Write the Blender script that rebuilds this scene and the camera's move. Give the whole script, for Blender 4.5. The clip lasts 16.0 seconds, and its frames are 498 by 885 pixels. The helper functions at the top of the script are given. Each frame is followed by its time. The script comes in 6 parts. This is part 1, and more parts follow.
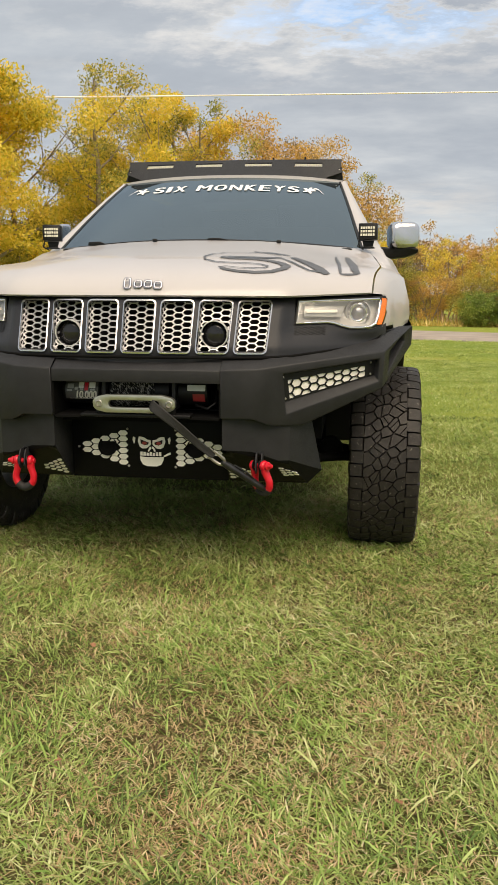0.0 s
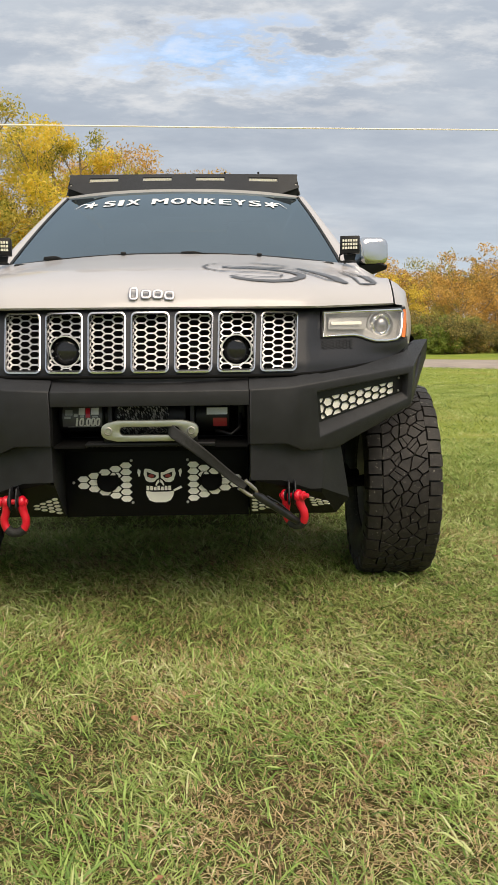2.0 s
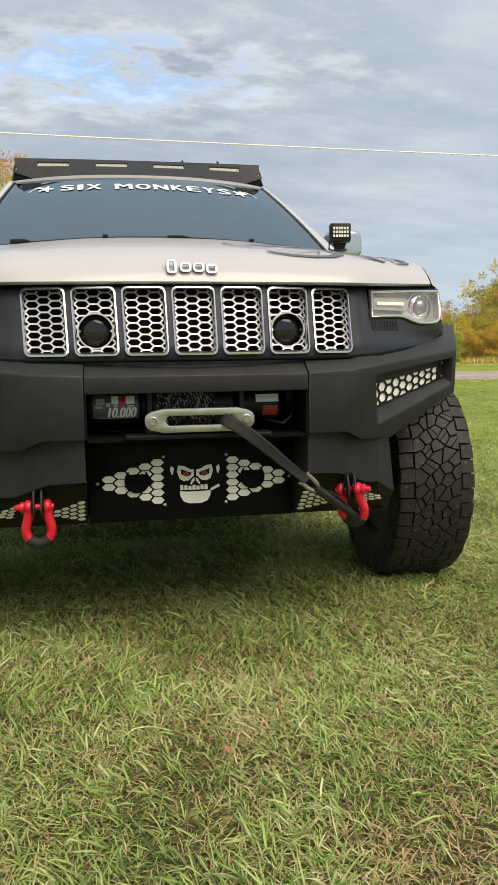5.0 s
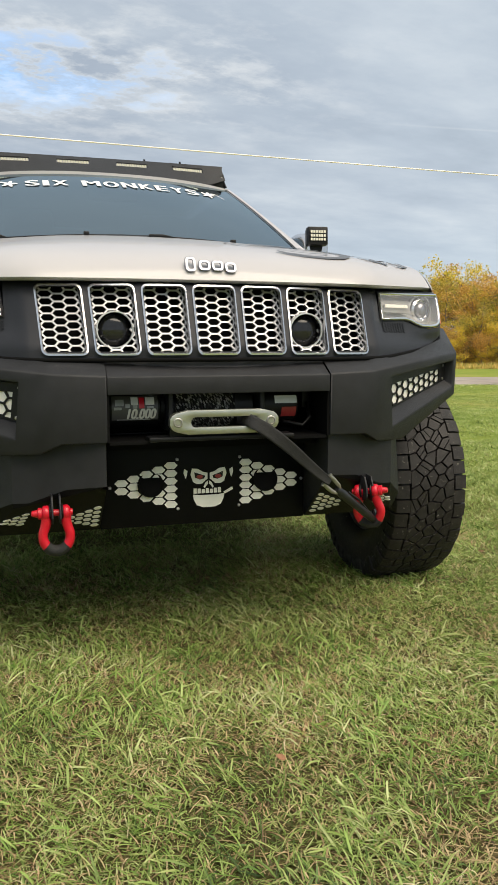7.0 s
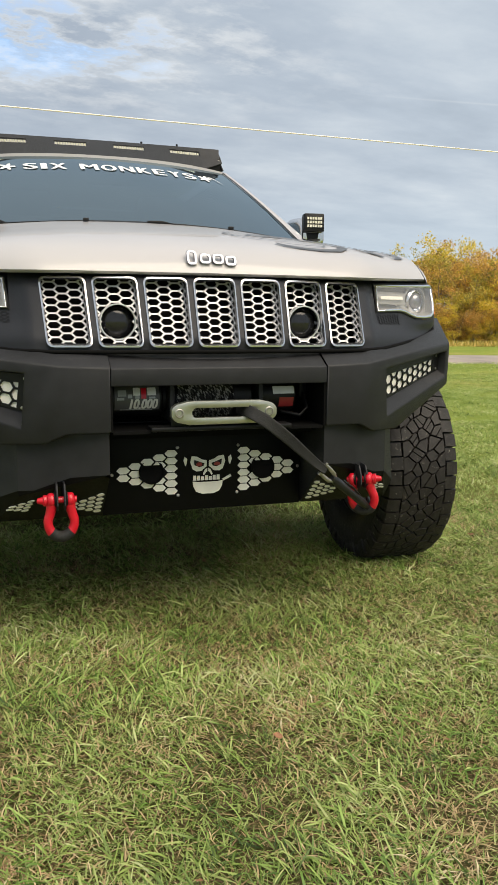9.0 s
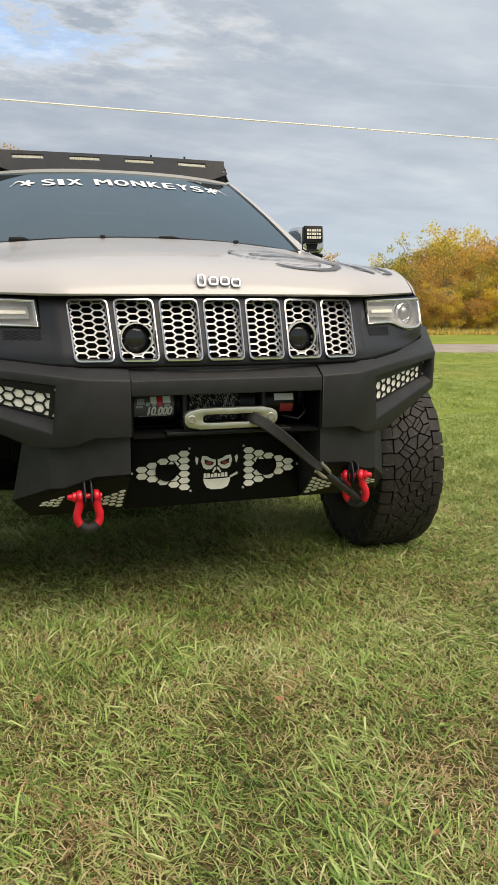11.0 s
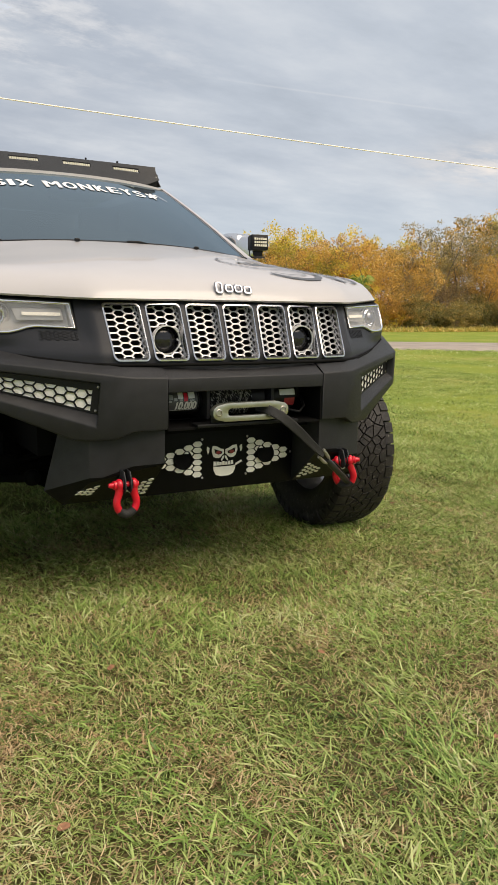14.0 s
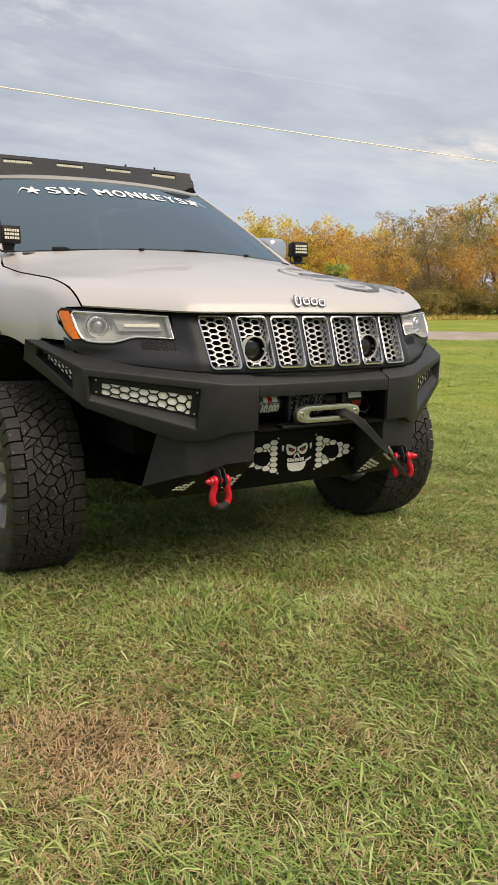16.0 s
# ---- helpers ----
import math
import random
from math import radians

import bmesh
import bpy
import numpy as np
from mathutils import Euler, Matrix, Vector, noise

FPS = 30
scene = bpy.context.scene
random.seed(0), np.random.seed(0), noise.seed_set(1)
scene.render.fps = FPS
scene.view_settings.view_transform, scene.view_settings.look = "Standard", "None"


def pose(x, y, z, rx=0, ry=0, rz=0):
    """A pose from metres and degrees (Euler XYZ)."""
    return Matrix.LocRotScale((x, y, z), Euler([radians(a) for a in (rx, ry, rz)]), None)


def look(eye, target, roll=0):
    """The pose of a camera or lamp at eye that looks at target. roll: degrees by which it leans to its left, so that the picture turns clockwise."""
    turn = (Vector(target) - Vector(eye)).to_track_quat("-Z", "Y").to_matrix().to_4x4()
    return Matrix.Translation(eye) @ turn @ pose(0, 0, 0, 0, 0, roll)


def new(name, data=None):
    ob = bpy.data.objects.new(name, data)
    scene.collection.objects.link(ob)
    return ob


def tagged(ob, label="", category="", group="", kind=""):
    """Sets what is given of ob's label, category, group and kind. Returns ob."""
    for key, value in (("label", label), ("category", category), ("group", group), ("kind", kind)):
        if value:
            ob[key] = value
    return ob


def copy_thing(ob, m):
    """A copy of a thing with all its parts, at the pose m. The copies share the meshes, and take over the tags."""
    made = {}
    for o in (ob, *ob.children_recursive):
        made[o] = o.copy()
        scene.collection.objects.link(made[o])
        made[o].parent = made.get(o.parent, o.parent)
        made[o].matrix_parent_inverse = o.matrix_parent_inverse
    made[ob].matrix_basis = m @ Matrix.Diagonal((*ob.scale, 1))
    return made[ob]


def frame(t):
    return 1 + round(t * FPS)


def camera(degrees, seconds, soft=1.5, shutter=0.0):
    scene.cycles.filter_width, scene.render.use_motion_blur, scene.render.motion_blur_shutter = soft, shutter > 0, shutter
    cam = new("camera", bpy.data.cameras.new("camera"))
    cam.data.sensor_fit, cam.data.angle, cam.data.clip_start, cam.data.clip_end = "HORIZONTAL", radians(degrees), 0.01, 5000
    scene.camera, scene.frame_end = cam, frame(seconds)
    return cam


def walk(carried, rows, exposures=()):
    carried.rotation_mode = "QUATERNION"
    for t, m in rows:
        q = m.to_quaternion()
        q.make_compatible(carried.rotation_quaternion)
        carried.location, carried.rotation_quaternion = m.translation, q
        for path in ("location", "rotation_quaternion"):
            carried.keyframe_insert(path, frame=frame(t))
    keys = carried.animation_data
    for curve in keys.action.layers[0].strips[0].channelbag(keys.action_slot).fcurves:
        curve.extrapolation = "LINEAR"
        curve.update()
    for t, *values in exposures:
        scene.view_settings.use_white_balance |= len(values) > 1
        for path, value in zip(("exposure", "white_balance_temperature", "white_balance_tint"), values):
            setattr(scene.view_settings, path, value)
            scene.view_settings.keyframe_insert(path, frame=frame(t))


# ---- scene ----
cam = camera(34.6, 16.0, soft=1.1)
PATH = [
    (0, (0.752, -2.733, 1.09), (0.507, -0.783, 0.723), 0.3),
    (0.5, (0.632, -2.637, 1.064), (0.449, -0.676, 0.715), -0.4),
    (1, (0.522, -2.567, 1.042), (0.388, -0.598, 0.714), -0.7),
    (1.5, (0.387, -2.505, 1.028), (0.33, -0.53, 0.72), -0.9),
    (2, (0.238, -2.445, 1.02), (0.291, -0.467, 0.731), -0.5),
    (2.5, (0.138, -2.399, 0.991), (0.243, -0.421, 0.716), -0.1),
    (3, (0.07, -2.363, 0.974), (0.201, -0.387, 0.698), -0.3),
    (5.5, (-0.364, -2.1, 0.905), (0.076, -0.164, 0.662), -0.5),
    (6, (-0.458, -2.065, 0.901), (0.052, -0.146, 0.66), -0.3),
    (6.5, (-0.53, -2.032, 0.892), (0.034, -0.129, 0.651), -0.1),
    (7, (-0.561, -2.037, 0.901), (0.026, -0.14, 0.662), -0.1),
    (7.5, (-0.573, -2.042, 0.912), (0.027, -0.151, 0.66), -0.0),
    (8, (-0.585, -2.047, 0.926), (0.025, -0.162, 0.652), 0.3),
    (10.5, (-0.639, -2.268, 1.006), (-0.049, -0.384, 0.686), 0.1),
    (11, (-0.676, -2.354, 1.035), (-0.088, -0.471, 0.705), -0.1),
    (11.5, (-0.762, -2.409, 1.049), (-0.172, -0.527, 0.715), -0.2),
    (12, (-0.935, -2.467, 1.058), (-0.274, -0.609, 0.729), -0.3),
    (12.5, (-1.075, -2.49, 1.078), (-0.328, -0.666, 0.738), 0.7),
    (13, (-1.155, -2.495, 1.078), (-0.362, -0.69, 0.741), 1.4),
    (13.5, (-1.252, -2.443, 1.062), (-0.358, -0.684, 0.74), 1.0),
    (14, (-1.349, -2.399, 1.067), (-0.384, -0.681, 0.727), 0.9),
    (14.5, (-1.495, -2.388, 1.085), (-0.47, -0.706, 0.738), 0.5),
    (15, (-1.673, -2.387, 1.119), (-0.611, -0.731, 0.761), 0.5),
    (15.5, (-1.784, -2.407, 1.141), (-0.739, -0.742, 0.771), 0.8),
    (16, (-1.844, -2.425, 1.158), (-0.812, -0.753, 0.785), 1.1),
]
walk(cam, [(t, look(eye, target, roll)) for t, eye, target, roll in PATH],
     exposures=((0.0, 0.18, 7150, 10), (1.5, 0.18, 6850, 10), (3.0, 0.18, 6650, 8), (7.0, 0.18, 6520, 7), (10.5, 0.16, 6650, 8), (12.5, 0.16, 6800, 10), (16.0, 0.14, 6800, 11)))

# ---- world and sun ----
SUN_ELEV, SUN_AZ = 54.0, 156.0   # degrees; azimuth clockwise from +y
world = bpy.data.worlds.new("sky")
scene.world = world
world.use_nodes = True
wn, wl_ = world.node_tree.nodes, world.node_tree.links
wn.clear()


def wnode(kind, **kw):
    n = wn.new(kind)
    for k, v in kw.items():
        n.inputs[k].default_value = v
    return n


def wmath(op, a, b=None):
    n = wn.new("ShaderNodeMath")
    n.operation = op
    for i, v in enumerate((a, b)):
        if v is None:
            continue
        if isinstance(v, (int, float)):
            n.inputs[i].default_value = v
        else:
            wl_.new(v, n.inputs[i])
    return n.outputs[0]


def wramp(fac, stops):
    n = wn.new("ShaderNodeValToRGB")
    e = n.color_ramp.elements
    while len(e) < len(stops):
        e.new(0.5)
    for el, (p, c) in zip(e, stops):
        el.position, el.color = p, (*c, 1)
    wl_.new(fac, n.inputs[0])
    return n.outputs[0]


def wmix(fac, a, b):
    n = wn.new("ShaderNodeMix")
    n.data_type = "RGBA"
    wl_.new(fac, n.inputs[0])
    wl_.new(a, n.inputs[6])
    wl_.new(b, n.inputs[7])
    return n.outputs[2]


sky = wn.new("ShaderNodeTexSky")
sky.sky_type, sky.sun_disc = "NISHITA", False
sky.sun_elevation, sky.sun_rotation = radians(SUN_ELEV), radians(SUN_AZ)
sky.air_density, sky.dust_density = 1.0, 1.2
skyv = wn.new("ShaderNodeVectorMath")
skyv.operation = "SCALE"
skyv.inputs["Scale"].default_value = 0.19
wl_.new(sky.outputs[0], skyv.inputs[0])
tc = wn.new("ShaderNodeTexCoord")
sep = wn.new("ShaderNodeSeparateXYZ")
wl_.new(tc.outputs["Generated"], sep.inputs[0])
up = wmath("MAXIMUM", sep.outputs[2], 0.0)
den = wmath("ADD", up, 0.16)
com = wn.new("ShaderNodeCombineXYZ")
wl_.new(wmath("DIVIDE", sep.outputs[0], den), com.inputs[0])
wl_.new(wmath("DIVIDE", sep.outputs[1], den), com.inputs[1])


def wnoise(scale, detail, rough, shift, stretch=(1, 1, 1)):
    mp = wn.new("ShaderNodeMapping")
    mp.inputs["Location"].default_value = shift
    mp.inputs["Scale"].default_value = stretch
    mp.inputs["Rotation"].default_value = (0, 0, radians(-20))
    wl_.new(com.outputs[0], mp.inputs[0])
    n = wnode("ShaderNodeTexNoise", Scale=scale, Detail=detail, Roughness=rough)
    wl_.new(mp.outputs[0], n.inputs["Vector"])
    return n.outputs[0]


bank = wnoise(0.8, 6, 0.5, (3.1, 1.7, 0), (0.8, 1.0, 1))
fine = wnoise(2.6, 9, 0.58, (0.4, 5.2, 0), (0.8, 1.3, 1))
wisp = wnoise(5.0, 10, 0.64, (1.4, 2.2, 0), (0.85, 1.35, 1))
fleck = wnoise(11.0, 8, 0.6, (6.3, 0.7, 0), (0.9, 1.2, 1))
ahead = wmath("MAXIMUM", sep.outputs[1], 0.05)
side_of = wmath("DIVIDE", sep.outputs[0], ahead)


def wpatch(c, w, z, h):
    """A soft oval patch of sky: c and w across, z and h up."""
    a = wmath("DIVIDE", wmath("SUBTRACT", side_of, c), w)
    b = wmath("DIVIDE", wmath("SUBTRACT", up, z), h)
    return wmath("POWER", 2.718, wmath("MULTIPLY", wmath("ADD", wmath("MULTIPLY", a, a), wmath("MULTIPLY", b, b)), -1.0))


# a broken stretch of cloud over the road: thin streaks with blue between them
gap = wpatch(0.03, 0.24, 0.300, 0.048)
open_ = wmath("ADD", wmath("MULTIPLY", wmath("SUBTRACT", wisp, 0.5), 2.4), wmath("MULTIPLY", wmath("SUBTRACT", fleck, 0.5), 1.4))
hole = wmath("MULTIPLY", gap, wmath("ADD", open_, 0.56))
cover = wramp(hole, [(0.30, (1, 1, 1)), (0.62, (0, 0, 0))])
mottle = wmath("ADD", wmath("MULTIPLY", fine, 0.6), wmath("MULTIPLY", bank, 0.4))
cloud = wramp(mottle, [(0.34, (0.345, 0.395, 0.465)), (0.46, (0.400, 0.452, 0.525)), (0.57, (0.465, 0.512, 0.575)), (0.68, (0.55, 0.585, 0.63))])
grey = wn.new("ShaderNodeRGB")
grey.outputs[0].default_value = (0.290, 0.335, 0.412, 1)
cloud = wmix(wmath("MULTIPLY", wpatch(0.00, 0.42, 0.31, 0.11), wramp(fine, [(0.36, (0.95, 0.95, 0.95)), (0.62, (0.5, 0.5, 0.5))])), cloud, grey.outputs[0])
# the thin edges of the cloud catch the light
lit = wn.new("ShaderNodeRGB")
lit.outputs[0].default_value = (0.58, 0.60, 0.63, 1)
edge_lit = wramp(hole, [(0.10, (0, 0, 0)), (0.36, (0.7, 0.7, 0.7)), (0.60, (0, 0, 0))])
cloud = wmix(edge_lit, cloud, lit.outputs[0])
puff = wmath("MULTIPLY", wpatch(0.02, 0.45, 0.32, 0.09), wramp(wisp, [(0.52, (0, 0, 0)), (0.70, (0.62, 0.62, 0.62))]))
cloud = wmix(puff, cloud, lit.outputs[0])
# a warm lit bank low to the side, and a faint one past the tall trees
warm = wn.new("ShaderNodeRGB")
warm.outputs[0].default_value = (0.70, 0.66, 0.63, 1)
for c, w, z, h, k in ((1.03, 0.16, 0.160, 0.022, 0.9), (0.09, 0.08, 0.105, 0.022, 0.8)):
    spot = wmath("MULTIPLY", wpatch(c, w, z, h), wramp(wisp, [(0.36, (0.05, 0.05, 0.05)), (0.60, (k, k, k))]))
    cloud = wmix(spot, cloud, warm.outputs[0])
# a darker bank low behind the car
dim = wn.new("ShaderNodeRGB")
dim.outputs[0].default_value = (0.285, 0.330, 0.405, 1)
low = wramp(up, [(0.0, (0.44, 0.52, 0.58)), (0.10, (0.42, 0.50, 0.58)), (0.35, (0.38, 0.45, 0.55))])
lowf = wramp(up, [(0.02, (1, 1, 1)), (0.16, (0.0, 0.0, 0.0))])
col = wmix(cover, skyv.outputs[0], cloud)
bright = wn.new("ShaderNodeRGB")
bright.outputs[0].default_value = (0.72, 0.72, 0.73, 1)
both_ = wmath("ADD", wmath("MULTIPLY", wisp, 0.5), wmath("MULTIPLY", fleck, 0.5))
col = wmix(wmath("MULTIPLY", wpatch(0.04, 0.30, 0.285, 0.050), wramp(both_, [(0.49, (0, 0, 0)), (0.62, (0.62, 0.62, 0.62))])), col, bright.outputs[0])
lf = wmath("MULTIPLY", lowf, 0.75)
col = wmix(lf, col, low)
col = wmix(wmath("MULTIPLY", wpatch(0.06, 0.32, 0.18, 0.10), wramp(fine, [(0.35, (0.75, 0.75, 0.75)), (0.65, (0.25, 0.25, 0.25))])), col, dim.outputs[0])
# an old thin vapour trail
trail = wmath("SUBTRACT", up, wmath("ADD", wmath("MULTIPLY", side_of, -0.085), 0.2958))
trail = wmath("POWER", 2.718, wmath("MULTIPLY", wmath("MULTIPLY", trail, trail), -1.0 / 0.0010 ** 2))
trail = wmath("MULTIPLY", trail, wramp(side_of, [(0.45, (0, 0, 0)), (0.60, (0.22, 0.22, 0.22)), (0.85, (0.22, 0.22, 0.22)), (0.99, (0, 0, 0))]))
col = wmix(trail, col, lit.outputs[0])
high = wramp(up, [(0.42, (0, 0, 0)), (0.75, (1, 1, 1))])
pale_ = wn.new("ShaderNodeRGB")
pale_.outputs[0].default_value = (0.60, 0.63, 0.66, 1)
col = wmix(wmath("MULTIPLY", high, 0.75), col, pale_.outputs[0])
bg = wn.new("ShaderNodeBackground")
bg.inputs["Strength"].default_value = 1.2
wl_.new(col, bg.inputs[0])
wo = wn.new("ShaderNodeOutputWorld")
wl_.new(bg.outputs[0], wo.inputs[0])

sun_data = bpy.data.lights.new("sun", "SUN")
sun_data.energy, sun_data.angle, sun_data.color = 3.4, radians(54), (1.0, 0.855, 0.68)
sun = new("sun", sun_data)
az, el = radians(SUN_AZ), radians(SUN_ELEV)
sun.matrix_world = look((40 * math.sin(az) * math.cos(el), 40 * math.cos(az) * math.cos(el), 40 * math.sin(el)), (0, 0, 0))


# ---- materials ----
def material(name, base, rough=0.5, metal=0.0, vary=0.15, scale=12.0, bump=0.0, bump_scale=200.0, coat=0.0,
             dust=None, island=None, spec=0.5, transmission=0.0, emit=None, per_object=0.0):
    m = bpy.data.materials.new(name)
    m.use_nodes = True
    nt = m.node_tree
    n, l = nt.nodes, nt.links
    b = n["Principled BSDF"]
    b.inputs["Roughness"].default_value = rough
    b.inputs["Metallic"].default_value = metal
    b.inputs["Coat Weight"].default_value = coat
    b.inputs["Coat Roughness"].default_value = 0.04
    b.inputs["Specular IOR Level"].default_value = spec
    b.inputs["Transmission Weight"].default_value = transmission
    pos = n.new("ShaderNodeNewGeometry")
    tn = n.new("ShaderNodeTexNoise")
    tn.inputs["Scale"].default_value, tn.inputs["Detail"].default_value = scale, 6
    l.new(pos.outputs["Position"], tn.inputs["Vector"])
    ramp = n.new("ShaderNodeValToRGB")
    e = ramp.color_ramp.elements
    e[0].position, e[1].position = 0.3, 0.7
    e[0].color = (*[c * (1 - vary) for c in base], 1)
    e[1].color = (*[min(1, c * (1 + vary)) for c in base], 1)
    l.new(tn.outputs[0], ramp.inputs[0])
    out = ramp.outputs[0]
    if island:
        r2 = n.new("ShaderNodeValToRGB")
        while len(r2.color_ramp.elements) < len(island):
            r2.color_ramp.elements.new(0.5)
        for el_, (p, c) in zip(r2.color_ramp.elements, island):
            el_.position, el_.color = p, (*c, 1)
        l.new(pos.outputs["Random Per Island"], r2.inputs[0])
        mx = n.new("ShaderNodeMix")
        mx.data_type, mx.blend_type = "RGBA", "MULTIPLY"
        mx.inputs[0].default_value = 1.0
        l.new(r2.outputs[0], mx.inputs[6])
        l.new(out, mx.inputs[7])
        out = mx.outputs[2]
    if dust:
        dn = n.new("ShaderNodeTexNoise")
        dn.inputs["Scale"].default_value, dn.inputs["Detail"].default_value = dust[1], 8
        l.new(pos.outputs["Position"], dn.inputs["Vector"])
        dr = n.new("ShaderNodeValToRGB")
        dr.color_ramp.elements[0].position, dr.color_ramp.elements[1].position = dust[2], dust[3]
        l.new(dn.outputs[0], dr.inputs[0])
        mx = n.new("ShaderNodeMix")
        mx.data_type = "RGBA"
        mx.inputs[7].default_value = (*dust[0], 1)
        l.new(dr.outputs[0], mx.inputs[0])
        l.new(out, mx.inputs[6])
        out = mx.outputs[2]
    l.new(out, b.inputs["Base Color"])
    if bump:
        bn = n.new("ShaderNodeTexNoise")
        bn.inputs["Scale"].default_value, bn.inputs["Detail"].default_value = bump_scale, 3
        l.new(pos.outputs["Position"], bn.inputs["Vector"])
        bp = n.new("ShaderNodeBump")
        bp.inputs["Strength"].default_value, bp.inputs["Distance"].default_value = bump, 0.002
        l.new(bn.outputs[0], bp.inputs["Height"])
        l.new(bp.outputs[0], b.inputs["Normal"])
    if emit:
        b.inputs["Emission Color"].default_value = (*emit[0], 1)
        b.inputs["Emission Strength"].default_value = emit[1]
    return m


def leafy(name, stops, scale=0.6, see=0.5):
    """Thin leaf: diffuse and some light through it."""
    m = bpy.data.materials.new(name)
    m.use_nodes = True
    n, l = m.node_tree.nodes, m.node_tree.links
    n.clear()
    geo = n.new("ShaderNodeNewGeometry")
    ramp = n.new("ShaderNodeValToRGB")
    while len(ramp.color_ramp.elements) < len(stops):
        ramp.color_ramp.elements.new(0.5)
    for el_, (p, c) in zip(ramp.color_ramp.elements, stops):
        el_.position, el_.color = p, (*c, 1)
    tn = n.new("ShaderNodeTexNoise")
    tn.inputs["Scale"].default_value, tn.inputs["Detail"].default_value = scale, 3
    l.new(geo.outputs["Position"], tn.inputs["Vector"])
    half = n.new("ShaderNodeMath")
    half.operation = "MULTIPLY_ADD"
    half.inputs[1].default_value = 0.8
    l.new(geo.outputs["Random Per Island"], half.inputs[0])
    sh = n.new("ShaderNodeMath")
    sh.operation = "MULTIPLY_ADD"
    sh.inputs[1].default_value, sh.inputs[2].default_value = 1.3, -0.55
    l.new(tn.outputs[0], sh.inputs[0])
    l.new(sh.outputs[0], half.inputs[2])
    l.new(half.outputs[0], ramp.inputs[0])
    d = n.new("ShaderNodeBsdfDiffuse")
    t = n.new("ShaderNodeBsdfTranslucent")
    g = n.new("ShaderNodeBsdfGlossy")
    g.inputs["Roughness"].default_value = 0.5
    g.inputs["Color"].default_value = (0.6, 0.6, 0.6, 1)
    l.new(ramp.outputs[0], d.inputs[0])
    l.new(ramp.outputs[0], t.inputs[0])
    m1, m2 = n.new("ShaderNodeMixShader"), n.new("ShaderNodeMixShader")
    m1.inputs[0].default_value, m2.inputs[0].default_value = see, 0.05
    l.new(d.outputs[0], m1.inputs[1])
    l.new(t.outputs[0], m1.inputs[2])
    l.new(m1.outputs[0], m2.inputs[1])
    l.new(g.outputs[0], m2.inputs[2])
    o = n.new("ShaderNodeOutputMaterial")
    l.new(m2.outputs[0], o.inputs[0])
    return m


def glass(name, tint, ior=1.5, rough=0.01, haze=0.0, sheen=(1, 1, 1)):
    m = bpy.data.materials.new(name)
    m.use_nodes = True
    n, l = m.node_tree.nodes, m.node_tree.links
    n.clear()
    t = n.new("ShaderNodeBsdfTransparent")
    t.inputs[0].default_value = (*tint, 1)
    g = n.new("ShaderNodeBsdfGlossy")
    g.inputs["Roughness"].default_value = rough
    g.inputs["Color"].default_value = (*sheen, 1)
    f = n.new("ShaderNodeFresnel")
    f.inputs[0].default_value = ior
    mx = n.new("ShaderNodeMixShader")
    l.new(f.outputs[0], mx.inputs[0])
    l.new(t.outputs[0], mx.inputs[1])
    l.new(g.outputs[0], mx.inputs[2])
    df = n.new("ShaderNodeBsdfDiffuse")
    df.inputs[0].default_value = (0.80, 0.79, 0.77, 1)
    hz = n.new("ShaderNodeMixShader")
    hz.inputs[0].default_value = haze
    l.new(mx.outputs[0], hz.inputs[1])
    l.new(df.outputs[0], hz.inputs[2])
    o = n.new("ShaderNodeOutputMaterial")
    l.new(hz.outputs[0], o.inputs[0])
    return m


WHITE = material("white_paint", (0.455, 0.435, 0.442), 0.40, 0, 0.03, 3, coat=0.5, dust=((0.485, 0.468, 0.455), 1.5, 0.5, 0.95))
POWDER = material("black_powder_coat", (0.0155, 0.0160, 0.0183), 0.5, 0, 0.2, 25, spec=0.34, bump=0.35, bump_scale=900, dust=((0.0225, 0.0228, 0.0245), 4, 0.55, 0.95))
FASCIA = material("dark_grey_wrap", (0.0182, 0.0190, 0.0238), 0.48, 0, 0.1, 10, spec=0.34, bump=0.15, bump_scale=1200)
BLACK = material("black_plastic", (0.005, 0.005, 0.0055), 0.45, 0, 0.2, 30, spec=0.3, bump=0.2, bump_scale=700)
# black for the bumper's low panels, darkened to carry their shade
SHADED_BLACK = material("shaded_black_panel", (0.0035, 0.0035, 0.0038), 0.42, 0, 0.2, 20, spec=0.12, bump=0.15, bump_scale=900)
# shade of recesses and undersides put into one near-black colour
DEEP = material("cavity_shade", (0.004, 0.004, 0.004), 0.8, 0, 0.2, 20, spec=0.1)
SILVER = material("satin_silver", (0.50, 0.50, 0.51), 0.44, 0.65, 0.06, 20)
BRIGHT = material("bright_silver", (0.70, 0.70, 0.71), 0.28, 0.5, 0.04, 20)
CHROME = material("chrome", (0.80, 0.80, 0.82), 0.13, 1.0, 0.04, 10)
SATIN = material("satin_chrome", (0.62, 0.62, 0.64), 0.24, 1.0, 0.04, 10)
ALLOY = material("machined_aluminium", (0.47, 0.47, 0.41), 0.32, 0.9, 0.08, 40, bump=0.1, bump_scale=600)
STEEL = material("worn_steel", (0.42, 0.40, 0.37), 0.38, 0.9, 0.2, 60)
HOOKSTEEL = material("blackened_steel", (0.035, 0.036, 0.038), 0.32, 0.6, 0.25, 50)
CREAM = material("cream_panel", (0.86, 0.84, 0.78), 0.5, 0, 0.08, 20)
RED = material("red_enamel", (0.56, 0.004, 0.020), 0.38, 0, 0.1, 40, coat=0.15)
